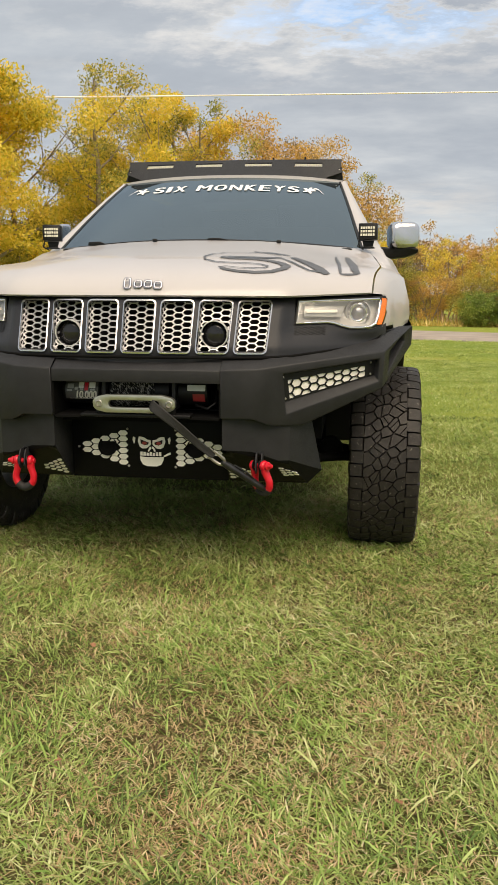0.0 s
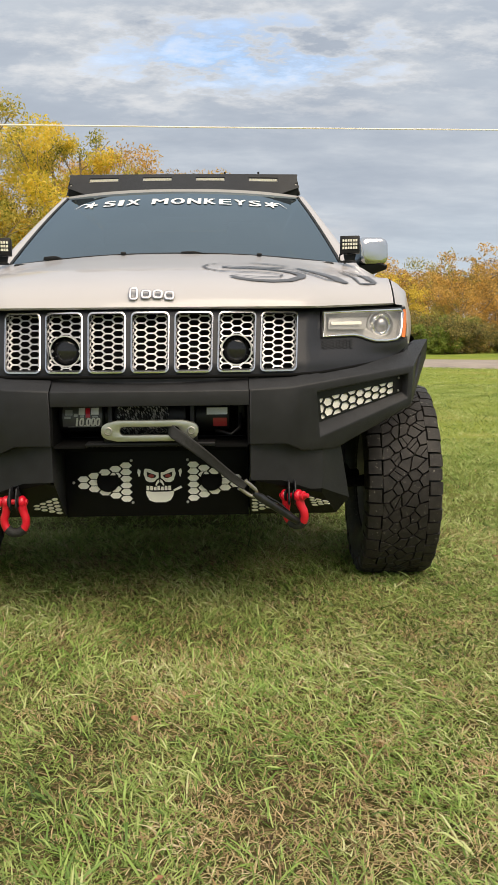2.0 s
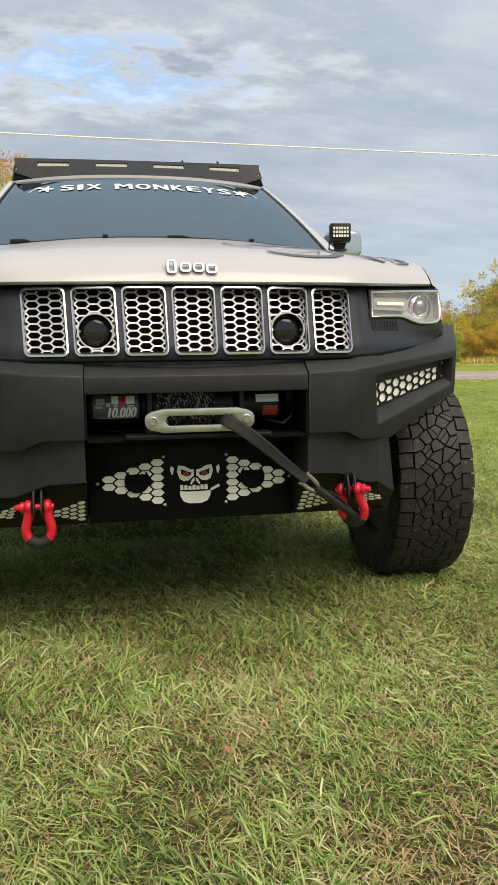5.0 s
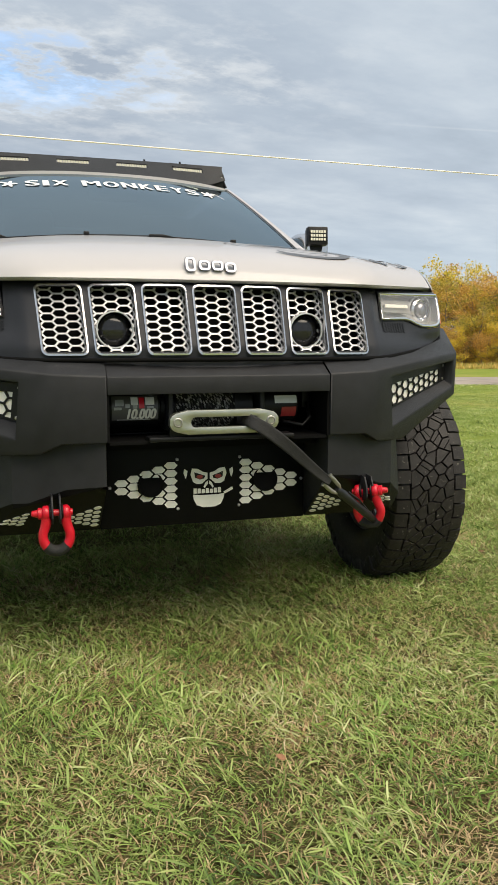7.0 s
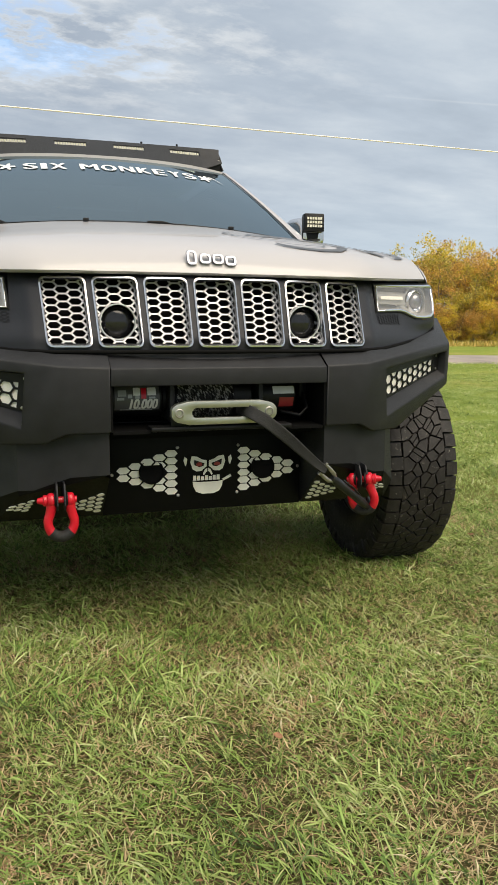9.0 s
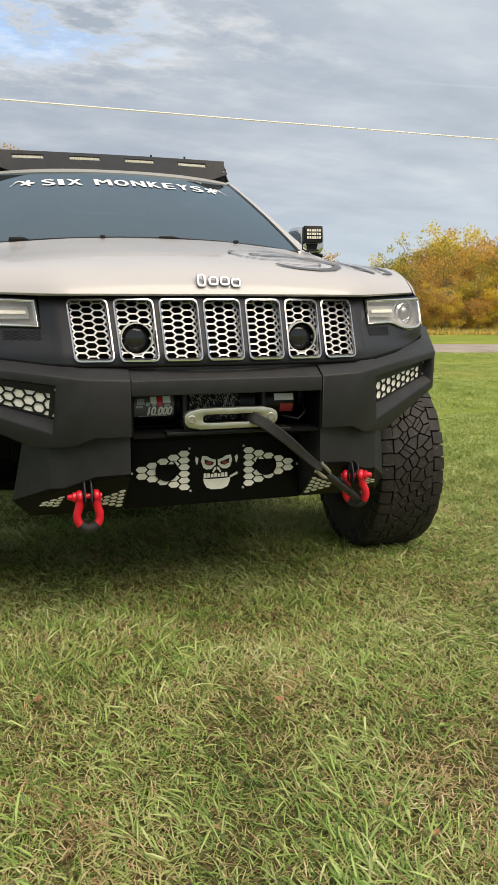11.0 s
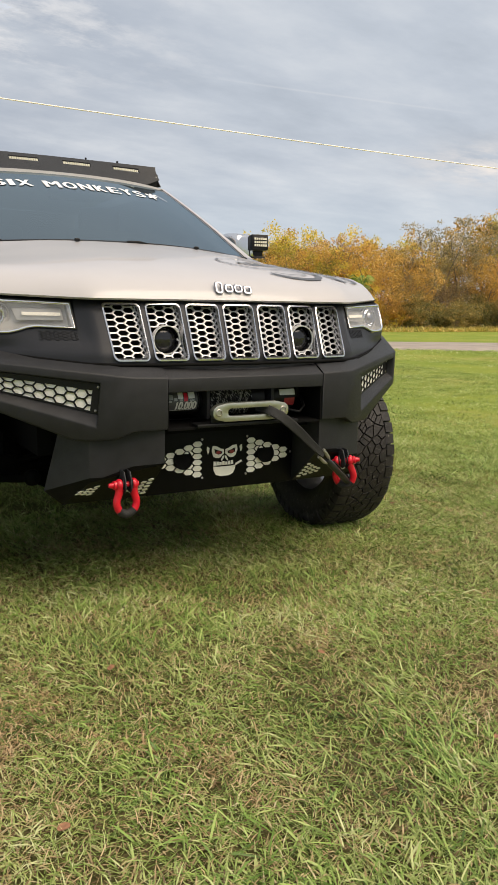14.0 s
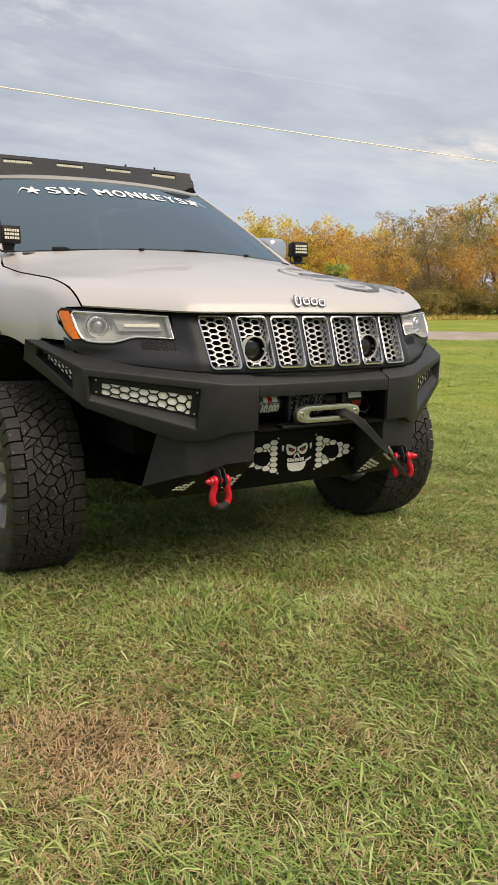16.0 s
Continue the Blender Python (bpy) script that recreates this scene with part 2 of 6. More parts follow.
DARKRED = material("dark_red_sticker", (0.30, 0.03, 0.03), 0.4, 0, 0.1, 40)
RUBBER = material("tyre_rubber", (0.0215, 0.0191, 0.0177), 0.52, 0, 0.35, 40, spec=0.28, bump=0.9, bump_scale=160, dust=((0.20, 0.185, 0.16), 90, 0.64, 0.72))
ROPE = material("black_rope", (0.03, 0.03, 0.03), 0.8, 0, 0.3, 300, bump=0.8, bump_scale=500, island=[(0.0, (0.35, 0.35, 0.35)), (0.5, (0.8, 0.8, 0.8)), (0.66, (12, 12, 11.5))])
LINE = material("winch_line_sleeve", (0.012, 0.012, 0.012), 0.7, 0, 0.3, 120, bump=0.8, bump_scale=700)
GREYDECAL = material("dark_grey_decal", (0.07, 0.07, 0.075), 0.35, 0, 0.1, 10)
WHITEDECAL = material("white_decal", (0.75, 0.76, 0.78), 0.5, 0, 0.05, 30)
GREYPRINT = material("grey_print", (0.33, 0.34, 0.35), 0.5, 0, 0.15, 60)
AMBER = material("amber_lens", (0.85, 0.19, 0.004), 0.3, 0, 0.1, 60)
HOUSING = material("headlight_silver", (0.44, 0.44, 0.44), 0.30, 0.25, 0.12, 15)
BADGE = material("dark_chrome", (0.34, 0.34, 0.37), 0.3, 1.0, 0.05, 20)
DARKLENS = material("projector_glass", (0.014, 0.014, 0.016), 0.12, 0, 0.1, 30, coat=0.3, spec=0.35)
LED = material("led_diffuser", (0.85, 0.83, 0.76), 0.3, 0, 0.05, 60, emit=((1.0, 0.93, 0.8), 0.12))
LEDROW = material("led_chip", (0.80, 0.74, 0.58), 0.25, 0.3, 0.3, 300, emit=((1.0, 0.90, 0.70), 0.05))
LEATHER = material("tan_upholstery", (0.22, 0.18, 0.13), 0.6, 0, 0.1, 20)
WINDSCREEN = glass("tinted_glass", (0.03, 0.038, 0.042), 2.7, sheen=(0.74, 0.90, 1.0))
LENS = glass("clear_lens", (0.95, 0.94, 0.92), 1.5, haze=0.08)


# ---- mesh building ----
class Mesh:
    """Verts and faces of one part."""

    def __init__(self):
        self.v, self.f = [], []

    def add(self, verts, faces):
        k = len(self.v)
        self.v += [tuple(p) for p in verts]
        self.f += [tuple(i + k for i in f) for f in faces]
        return self

    def box(self, c, s, rot=None):
        pts = [Vector((sx * s[0] / 2, sy * s[1] / 2, sz * s[2] / 2)) for sx in (-1, 1) for sy in (-1, 1) for sz in (-1, 1)]
        if rot:
            pts = [rot @ p for p in pts]
        pts = [p + Vector(c) for p in pts]
        return self.add(pts, [(0, 1, 3, 2), (4, 6, 7, 5), (0, 4, 5, 1), (2, 3, 7, 6), (0, 2, 6, 4), (1, 5, 7, 3)])

    def prism(self, front, vec):
        n = len(front)
        back = [Vector(p) + Vector(vec) for p in front]
        return self.add(list(front) + back, [tuple(range(n)), tuple(range(2 * n - 1, n - 1, -1))] +
                        [(i, i + n, (i + 1) % n + n, (i + 1) % n) for i in range(n)])

    def ring(self, outer, inner, vec):
        n, vec = len(outer), Vector(vec)
        ob, ib = [Vector(p) + vec for p in outer], [Vector(p) + vec for p in inner]
        f = []
        for i in range(n):
            j = (i + 1) % n
            f += [(i, j, n + j, n + i), (2 * n + i, 3 * n + i, 3 * n + j, 2 * n + j), (i, 2 * n + i, 2 * n + j, j), (n + i, n + j, 3 * n + j, 3 * n + i)]
        return self.add(list(outer) + list(inner) + ob + ib, f)

    def tube(self, pts, r, n=8, closed=False):
        pts = [Vector(p) for p in pts]
        m = len(pts)
        rr = r if isinstance(r, (list, tuple)) else [r] * m
        verts, up_ = [], None
        for i, p in enumerate(pts):
            a = pts[(i - 1) % m] if closed or i > 0 else p
            b = pts[(i + 1) % m] if closed or i < m - 1 else p
            d = (b - a).normalized()
            if up_ is None:
                up_ = Vector((0, 0, 1)) if abs(d.z) < 0.9 else Vector((1, 0, 0))
            x = d.cross(up_).normalized()
            up_ = x.cross(d).normalized()
            for k in range(n):
                t = 2 * math.pi * k / n
                verts.append(p + (x * math.cos(t) + up_ * math.sin(t)) * rr[i])
        f = []
        for i in range(m if closed else m - 1):
            j = (i + 1) % m
            for k in range(n):
                k2 = (k + 1) % n
                f.append((i * n + k, i * n + k2, j * n + k2, j * n + k))
        if not closed:
            f += [tuple(range(n - 1, -1, -1)), tuple(range((m - 1) * n, m * n))]
        return self.add(verts, f)

    def lathe(self, prof, c, axis, n=32, closed=False, caps=True):
        """prof: rows of (radius, along the axis)."""
        ax = Vector(axis).normalized()
        x = ax.orthogonal().normalized()
        y = ax.cross(x)
        verts = [Vector(c) + ax * a + (x * math.cos(2 * math.pi * k / n) + y * math.sin(2 * math.pi * k / n)) * r for r, a in prof for k in range(n)]
        m = len(prof)
        f = [(i * n + k, i * n + (k + 1) % n, ((i + 1) % m) * n + (k + 1) % n, ((i + 1) % m) * n + k) for i in range(m if closed else m - 1) for k in range(n)]
        if not closed and caps:
            f += [tuple(range(n - 1, -1, -1)), tuple(range((m - 1) * n, m * n))]
        return self.add(verts, f)

    def grid(self, rows):
        k, w = len(rows), len(rows[0])
        return self.add([p for r in rows for p in r], [(i * w + j, i * w + j + 1, (i + 1) * w + j + 1, (i + 1) * w + j) for i in range(k - 1) for j in range(w - 1)])

    def flip(self):
        """The mirror image across the car's middle."""
        o = Mesh()
        o.v = [(-p[0], p[1], p[2]) for p in self.v]
        o.f = [tuple(reversed(f)) for f in self.f]
        return o


def part(name, m, mat, parent=None, label="", bevel=0.0, solid=0.0, seg=2, smooth=35, weld=True):
    """Links a Mesh as one object, under a thing or a part."""
    bm = bmesh.new()
    vs = [bm.verts.new(p) for p in m.v]
    for f in m.f:
        if len(set(f)) == len(f):
            try:
                bm.faces.new([vs[i] for i in f])
            except ValueError:
                pass
    if weld:
        bmesh.ops.remove_doubles(bm, verts=bm.verts, dist=1e-5)
    bmesh.ops.recalc_face_normals(bm, faces=bm.faces)
    if solid:
        bmesh.ops.solidify(bm, geom=bm.faces[:], thickness=solid)
    if bevel:
        es = [e for e in bm.edges if len(e.link_faces) == 2 and e.calc_face_angle(0) > 0.5]
        bmesh.ops.bevel(bm, geom=es, offset=bevel, segments=seg, affect="EDGES", profile=0.5, clamp_overlap=True)
    me = bpy.data.meshes.new(name)
    bm.to_mesh(me)
    bm.free()
    if smooth:
        me.shade_smooth()
        me.set_sharp_from_angle(angle=radians(smooth))
    me.materials.append(mat)
    ob = new(name, me)
    if parent:
        ob.parent = parent
    if label:
        ob["label"] = label
    return ob


def thing(name, label, category, group="", loc=(0, 0, 0)):
    ob = new(name)
    ob.empty_display_size = 0.1
    ob.location = loc
    return tagged(ob, label, category, group)


def lerp(a, b, t):
    return a + (b - a) * t


def table(x, rows):
    """Piecewise linear, smoothed."""
    for (a, fa), (b, fb) in zip(rows, rows[1:]):
        if x <= b:
            return lerp(fa, fb, (x - a) / (b - a))
    return rows[-1][1]


def clip(p, q, x0, x1, y0, y1):
    t0, t1 = 0.0, 1.0
    dx, dy = q[0] - p[0], q[1] - p[1]
    for d, a in ((-dx, p[0] - x0), (dx, x1 - p[0]), (-dy, p[1] - y0), (dy, y1 - p[1])):
        if abs(d) < 1e-12:
            if a < 0:
                return None
        else:
            r = a / d
            if d < 0:
                t0 = max(t0, r)
            else:
                t1 = min(t1, r)
    if t1 - t0 < 1e-4:
        return None
    return (p[0] + dx * t0, p[1] + dy * t0), (p[0] + dx * t1, p[1] + dy * t1)


def hex_mesh(m, place, rect, a, h, w, depth, skip=None, ox=0.0, oy=0.0):
    """Bars of a honeycomb over rect, mapped by place(s, t, off)."""
    x0, x1, y0, y1 = rect
    cols, rows = int((x1 - x0) / (1.5 * a)) + 3, int((y1 - y0) / h) + 3
    for i in range(-1, cols):
        for j in range(-1, rows):
            cx, cy = x0 + ox + 1.5 * a * i, y0 + oy + h * (j + 0.5 * (i % 2))
            for k, (p, q) in enumerate((((-a / 2, h / 2), (a / 2, h / 2)), ((a / 2, h / 2), (a, 0)), ((a, 0), (a / 2, -h / 2)))):
                s = clip((cx + p[0], cy + p[1]), (cx + q[0], cy + q[1]), x0, x1, y0, y1)
                if not s:
                    continue
                (px, py), (qx, qy) = s
                if skip and skip((px + qx) / 2, (py + qy) / 2):
                    continue
                ln = math.hypot(qx - px, qy - py)
                ux, uy = (qx - px) / ln, (qy - py) / ln
                e = w * 0.25
                px, py, qx, qy = px - ux * e, py - uy * e, qx + ux * e, qy + uy * e
                nx, ny = -uy * w / 2, ux * w / 2
                o = 0.0004 * k
                fr = [place(px + nx, py + ny, o), place(px - nx, py - ny, o), place(qx - nx, qy - ny, o), place(qx + nx, qy + ny, o)]
                bk = [place(px + nx, py + ny, o - depth), place(px - nx, py - ny, o - depth), place(qx - nx, qy - ny, o - depth), place(qx + nx, qy + ny, o - depth)]
                m.add(fr + bk, [(0, 1, 2, 3), (7, 6, 5, 4), (0, 4, 5, 1), (1, 5, 6, 2), (2, 6, 7, 3), (3, 7, 4, 0)])
    return m


def rounded(cx, cy, hw, hh, r, n=4):
    """Corner points of a rounded rectangle."""
    out = []
    for sx, sy, a0 in ((1, 1, 0), (-1, 1, 90), (-1, -1, 180), (1, -1, 270)):
        for k in range(n + 1):
            t = radians(a0 + 90 * k / n)
            out.append((cx + sx * (hw - r) + r * math.cos(t), cy + sy * (hh - r) + r * math.sin(t)))
    return out


# ---- ground, road, distance ----
def ground_material():
    m = bpy.data.materials.new("lawn_soil")
    m.use_nodes = True
    n, l = m.node_tree.nodes, m.node_tree.links
    b = n["Principled BSDF"]
    b.inputs["Roughness"].default_value = 0.95
    b.inputs["Specular IOR Level"].default_value = 0.1
    geo = n.new("ShaderNodeNewGeometry")

    def nz(scale, detail):
        t = n.new("ShaderNodeTexNoise")
        t.inputs["Scale"].default_value, t.inputs["Detail"].default_value, t.inputs["Roughness"].default_value = scale, detail, 0.65
        l.new(geo.outputs["Position"], t.inputs["Vector"])
        return t.outputs[0]

    def rp(f, stops):
        r = n.new("ShaderNodeValToRGB")
        while len(r.color_ramp.elements) < len(stops):
            r.color_ramp.elements.new(0.5)
        for e, (p, c) in zip(r.color_ramp.elements, stops):
            e.position, e.color = p, (*c, 1)
        l.new(f, r.inputs[0])
        return r.outputs[0]

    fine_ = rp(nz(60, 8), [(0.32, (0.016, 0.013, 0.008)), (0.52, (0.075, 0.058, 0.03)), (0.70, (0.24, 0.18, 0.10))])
    wide = rp(nz(0.5, 6), [(0.35, (0.20, 0.29, 0.045)), (0.55, (0.29, 0.35, 0.06)), (0.72, (0.42, 0.38, 0.12))])
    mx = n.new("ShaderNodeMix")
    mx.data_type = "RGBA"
    # bare thatch close by, darkened for shade between blades; further off lawn green
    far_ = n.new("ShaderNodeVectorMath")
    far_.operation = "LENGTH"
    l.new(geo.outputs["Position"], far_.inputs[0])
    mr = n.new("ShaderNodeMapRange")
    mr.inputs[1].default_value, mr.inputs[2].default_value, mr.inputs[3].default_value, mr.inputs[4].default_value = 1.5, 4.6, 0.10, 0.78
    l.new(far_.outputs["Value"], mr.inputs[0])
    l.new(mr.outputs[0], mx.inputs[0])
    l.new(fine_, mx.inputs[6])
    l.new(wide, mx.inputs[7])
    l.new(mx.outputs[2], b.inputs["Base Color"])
    bp = n.new("ShaderNodeBump")
    bp.inputs["Strength"].default_value, bp.inputs["Distance"].default_value = 0.9, 0.03
    l.new(nz(35, 8), bp.inputs["Height"])
    l.new(bp.outputs[0], b.inputs["Normal"])
    return m


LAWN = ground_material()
ASPHALT = material("worn_asphalt", (0.29, 0.25, 0.22), 0.9, 0, 0.2, 1.2, bump=0.6, bump_scale=90, dust=((0.36, 0.31, 0.25), 3, 0.45, 0.9))
SLOPE, NEAR, FAR = -0.42, 19.0, 23.9   # the road runs along y = NEAR + SLOPE x


def dip(x, y):
    """Slight unevenness of the lawn."""
    k = min(1.0, max(0.0, (math.hypot(x, y) - 3.5) / 6))
    return 0.03 * noise.noise((x * 0.7, y * 0.7, 0.3)) * (0.25 + k)


def road_dist(x, y):
    """Metres past the road's near edge."""
    return (y - NEAR - SLOPE * x) / math.hypot(1, SLOPE)


def build_ground():
    m = Mesh()
    steps = sorted(set([round(-9 + i * 0.45, 3) for i in range(62)] + [-1500, -500, -200, -80, -40, -20, -13, 24, 32, 45, 70, 120, 300, 800, 2500]))
    rows = []
    for y in steps:
        row = []
        for x in steps:
            d = road_dist(x, y)
            sink = -0.05 if -0.5 < d < 3.8 else 0.0
            row.append((x, y, (dip(x, y) if abs(x) < 40 and abs(y) < 40 else 0.0) + sink))
        rows.append(row)
    m.grid(rows)
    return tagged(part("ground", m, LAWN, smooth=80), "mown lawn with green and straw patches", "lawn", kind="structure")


build_ground()
road_m = Mesh()
rx = [-200, -90, -40] + [-20 + 4 * i for i in range(20)] + [90, 200]
rows = []
for d, z in ((-0.15, -0.06), (0.0, 0.012), (1.2, 0.028), (1.75, 0.032), (2.6, 0.028), (3.4, 0.012), (3.55, -0.06)):
    rows.append([(x, NEAR + SLOPE * x + d * math.hypot(1, SLOPE), z + 0.02) for x in rx])
road_m.grid(rows)
tagged(part("road", road_m, ASPHALT, smooth=60), "narrow worn grey asphalt country road", "road", kind="structure")

BARK = material("bark", (0.26, 0.21, 0.15), 0.9, 0, 0.35, 9, bump=0.8, bump_scale=30)
GOLD = leafy("golden_leaves", [(0.02, (0.36, 0.36, 0.05)), (0.25, (0.66, 0.56, 0.06)), (0.55, (0.84, 0.65, 0.08)), (0.85, (0.92, 0.69, 0.12))], 0.5)
OCHRE = leafy("ochre_leaves", [(0.02, (0.16, 0.13, 0.05)), (0.3, (0.50, 0.31, 0.075)), (0.55, (0.72, 0.44, 0.10)), (0.85, (0.80, 0.53, 0.15))], 0.5)
OLIVE = leafy("olive_leaves", [(0.02, (0.13, 0.16, 0.03)), (0.35, (0.36, 0.36, 0.06)), (0.6, (0.60, 0.50, 0.09)), (0.9, (0.70, 0.53, 0.12))], 0.6)
GREEN = leafy("green_leaves", [(0.02, (0.06, 0.12, 0.02)), (0.4, (0.23, 0.33, 0.055)), (0.7, (0.38, 0.46, 0.09)), (0.95, (0.54, 0.53, 0.13))], 0.9)


def leaf_cloud(rng, centres, radii, per, size, flat=0.8):
    """Many small quads round the twig ends."""
    out_v, out_f = [], []
    for c, r in zip(centres, radii):
        k = max(3, int(per * r * r))
        d = rng.normal(size=(k, 3))
        d /= np.linalg.norm(d, axis=1)[:, None] + 1e-9
        p = np.asarray(c) + d * (r * rng.uniform(0.2, 1.0, (k, 1)) ** 0.8) * (1, 1, flat)
        a = rng.normal(size=(k, 3))
        a /= np.linalg.norm(a, axis=1)[:, None]
        b = np.cross(a, rng.normal(size=(k, 3)))
        b /= np.linalg.norm(b, axis=1)[:, None] + 1e-9
        s = size * rng.uniform(0.55, 1.35, (k, 1))
        q = np.stack([p - a * s, p - b * s * 0.75, p + a * s], 1).reshape(-1, 3)
        o = len(out_v) and sum(len(x) for x in out_v)
        out_v.append(q)
        out_f.append(np.arange(3 * k).reshape(-1, 3) + o)
    return np.concatenate(out_v), np.concatenate(out_f)


def fast_mesh(name, v, f, mat):
    me = bpy.data.meshes.new(name)
    k, w = f.shape
    me.vertices.add(len(v))
    me.vertices.foreach_set("co", v.astype(np.float32).ravel())
    me.loops.add(k * w)
    me.loops.foreach_set("vertex_index", f.astype(np.int32).ravel())
    me.polygons.add(k)
    me.polygons.foreach_set("loop_start", np.arange(0, k * w, w, dtype=np.int32))
    me.update(calc_edges=True)
    me.validate()
    me.materials.append(mat)
    return me


HEIGHT = {}


def tree(name, seed, height, spread, mat, label, density=1.0, leaf=0.068, stems=1, bare=0.25):
    rng = np.random.default_rng(seed)
    root = thing(name, label, "tree" if name == "tree" else "shrub")
    m, tips, radii = Mesh(), [], []
    for s in range(stems):
        lean = rng.normal(size=2) * (0.10 if stems == 1 else 0.28)
        base = Vector((rng.normal() * 0.15 * (stems > 1), rng.normal() * 0.15 * (stems > 1), -0.05))
        hh = height * rng.uniform(0.8, 0.95)
        pts, rad = [], []
        for i in range(7):
            t = i / 6
            pts.append(base + Vector((lean[0] * hh * t + 0.10 * rng.normal() * t, lean[1] * hh * t + 0.10 * rng.normal() * t, hh * t)))
            rad.append(height * 0.016 * (1 - 0.85 * t) / math.sqrt(stems) + 0.012)
        m.tube(pts, rad, 7)
        nb = int((9 if stems == 1 else 6) * (0.7 + spread / height))
        for b in range(nb):
            t = bare + (0.97 - bare) * (b + rng.random()) / nb
            i = min(5, int(t * 6))
            p = pts[i].lerp(pts[i + 1], t * 6 - i)
            ang = b * 2.4 + rng.normal() * 0.5
            ln = spread * (0.55 + 0.6 * rng.random()) * (1.05 - 0.75 * abs(t - 0.45))
            d = Vector((math.cos(ang), math.sin(ang), 0.35 + 0.5 * t + 0.2 * rng.normal()))
            q1, q2 = p + d * ln * 0.5, p + d * ln + Vector((0, 0, 0.12 * ln))
            m.tube([p, q1, q2], [rad[i] * 0.5, rad[i] * 0.32, 0.01], 5)
            for w in range(4):
                e = q1.lerp(q2, 0.2 + 0.9 * rng.random()) + Vector(rng.normal(size=3) * 0.26 * ln)
                k0 = 0.4 * rng.random()
                if w < (4 if stems == 1 else 2):
                    m.tube([q1.lerp(q2, k0), e], [0.014, 0.005], 3)
                tips.append(e)
                radii.append(ln * rng.uniform(0.22, 0.46))
        tips.append(pts[-1])
        radii.append(spread * 0.25)
    part("trunk", m, BARK, root, weld=False, smooth=60)
    v, f = leaf_cloud(rng, tips, radii, 760 * density, leaf)
    v[:, 2] = np.maximum(v[:, 2], 0.03)
    HEIGHT[root] = float(np.percentile(v[:, 2], 99.5))
    crown = new("crown", fast_mesh("crown", v, f, mat))
    crown.parent = root
    return root


def polar(bearing, dist):
    return dist * math.sin(radians(bearing)), -2.2 + dist * math.cos(radians(bearing))


# the tall trees beyond the car, then the scrub along the far side of the road
tall = [tree("tree", 11, 8.0, 2.3, GOLD, "tall golden-leaved autumn tree beyond the lawn", 1.75, 0.064),
        tree("tree", 12, 8.2, 2.0, OLIVE, "tall autumn tree, olive and gold, airy crown", 1.1, 0.056),
        tree("tree", 13, 7.0, 2.4, OCHRE, "ochre-leaved autumn tree at the wood's edge", 1.2, 0.056)]
low_ = [tree("shrub", 21, 4.2, 1.7, GOLD, "golden autumn thicket at the wood's edge", 0.55, 0.070, 4, 0.02),
        tree("shrub", 22, 4.0, 1.6, OCHRE, "rusty ochre thicket at the wood's edge", 0.55, 0.070, 4, 0.02),
        tree("shrub", 23, 4.4, 1.8, OLIVE, "olive-green thicket at the wood's edge", 0.52, 0.070, 5, 0.02),
        tree("shrub", 24, 1.3, 0.9, GREEN, "low green bush along the road verge", 0.9, 0.062, 6, 0.0)]
TWIG = leafy("russet_leaves", [(0.02, (0.10, 0.07, 0.04)), (0.4, (0.26, 0.17, 0.08)), (0.8, (0.42, 0.29, 0.12))], 0.7)
low_.append(tree("shrub", 25, 4.0, 1.7, TWIG, "half-bare russet thicket with grey twigs", 0.22, 0.065, 5, 0.02))
TAN = leafy("tan_leaves", [(0.02, (0.12, 0.13, 0.06)), (0.3, (0.31, 0.265, 0.12)), (0.6, (0.49, 0.39, 0.18)), (0.9, (0.60, 0.48, 0.27))], 0.6)
low_.append(tree("tree", 31, 7.0, 2.1, TAN, "broad tan-leaved tree with pale branches", 0.75, 0.062, 3, 0.06))
low_.append(tree("tree", 32, 7.0, 1.9, OLIVE, "slender olive tree with pale branches", 0.65, 0.062, 2, 0.08))
DARKLEAF = leafy("undergrowth_leaves", [(0.02, (0.08, 0.09, 0.03)), (0.35, (0.22, 0.22, 0.07)), (0.65, (0.44, 0.34, 0.10)), (0.95, (0.62, 0.44, 0.15))], 0.9)
low_.append(tree("shrub", 26, 2.2, 1.3, DARKLEAF, "tangled olive and ochre undergrowth below the thicket", 0.42, 0.095, 6, 0.0))
used = set()


def plant(src, bearing, dist, height, spin, group, sz=1.0):
    scale = height / HEIGHT[src]
    x, y = polar(bearing, dist)
    mtx = pose(x, y, 0, 0, 0, spin)
    ob = src if src not in used else copy_thing(src, mtx)
    used.add(src)
    ob.rotation_mode = "XYZ"
    ob.location, ob.rotation_euler, ob.scale = (x, y, 0), (0, 0, radians(spin)), (scale, scale, scale * sz)
    ob["group"] = group


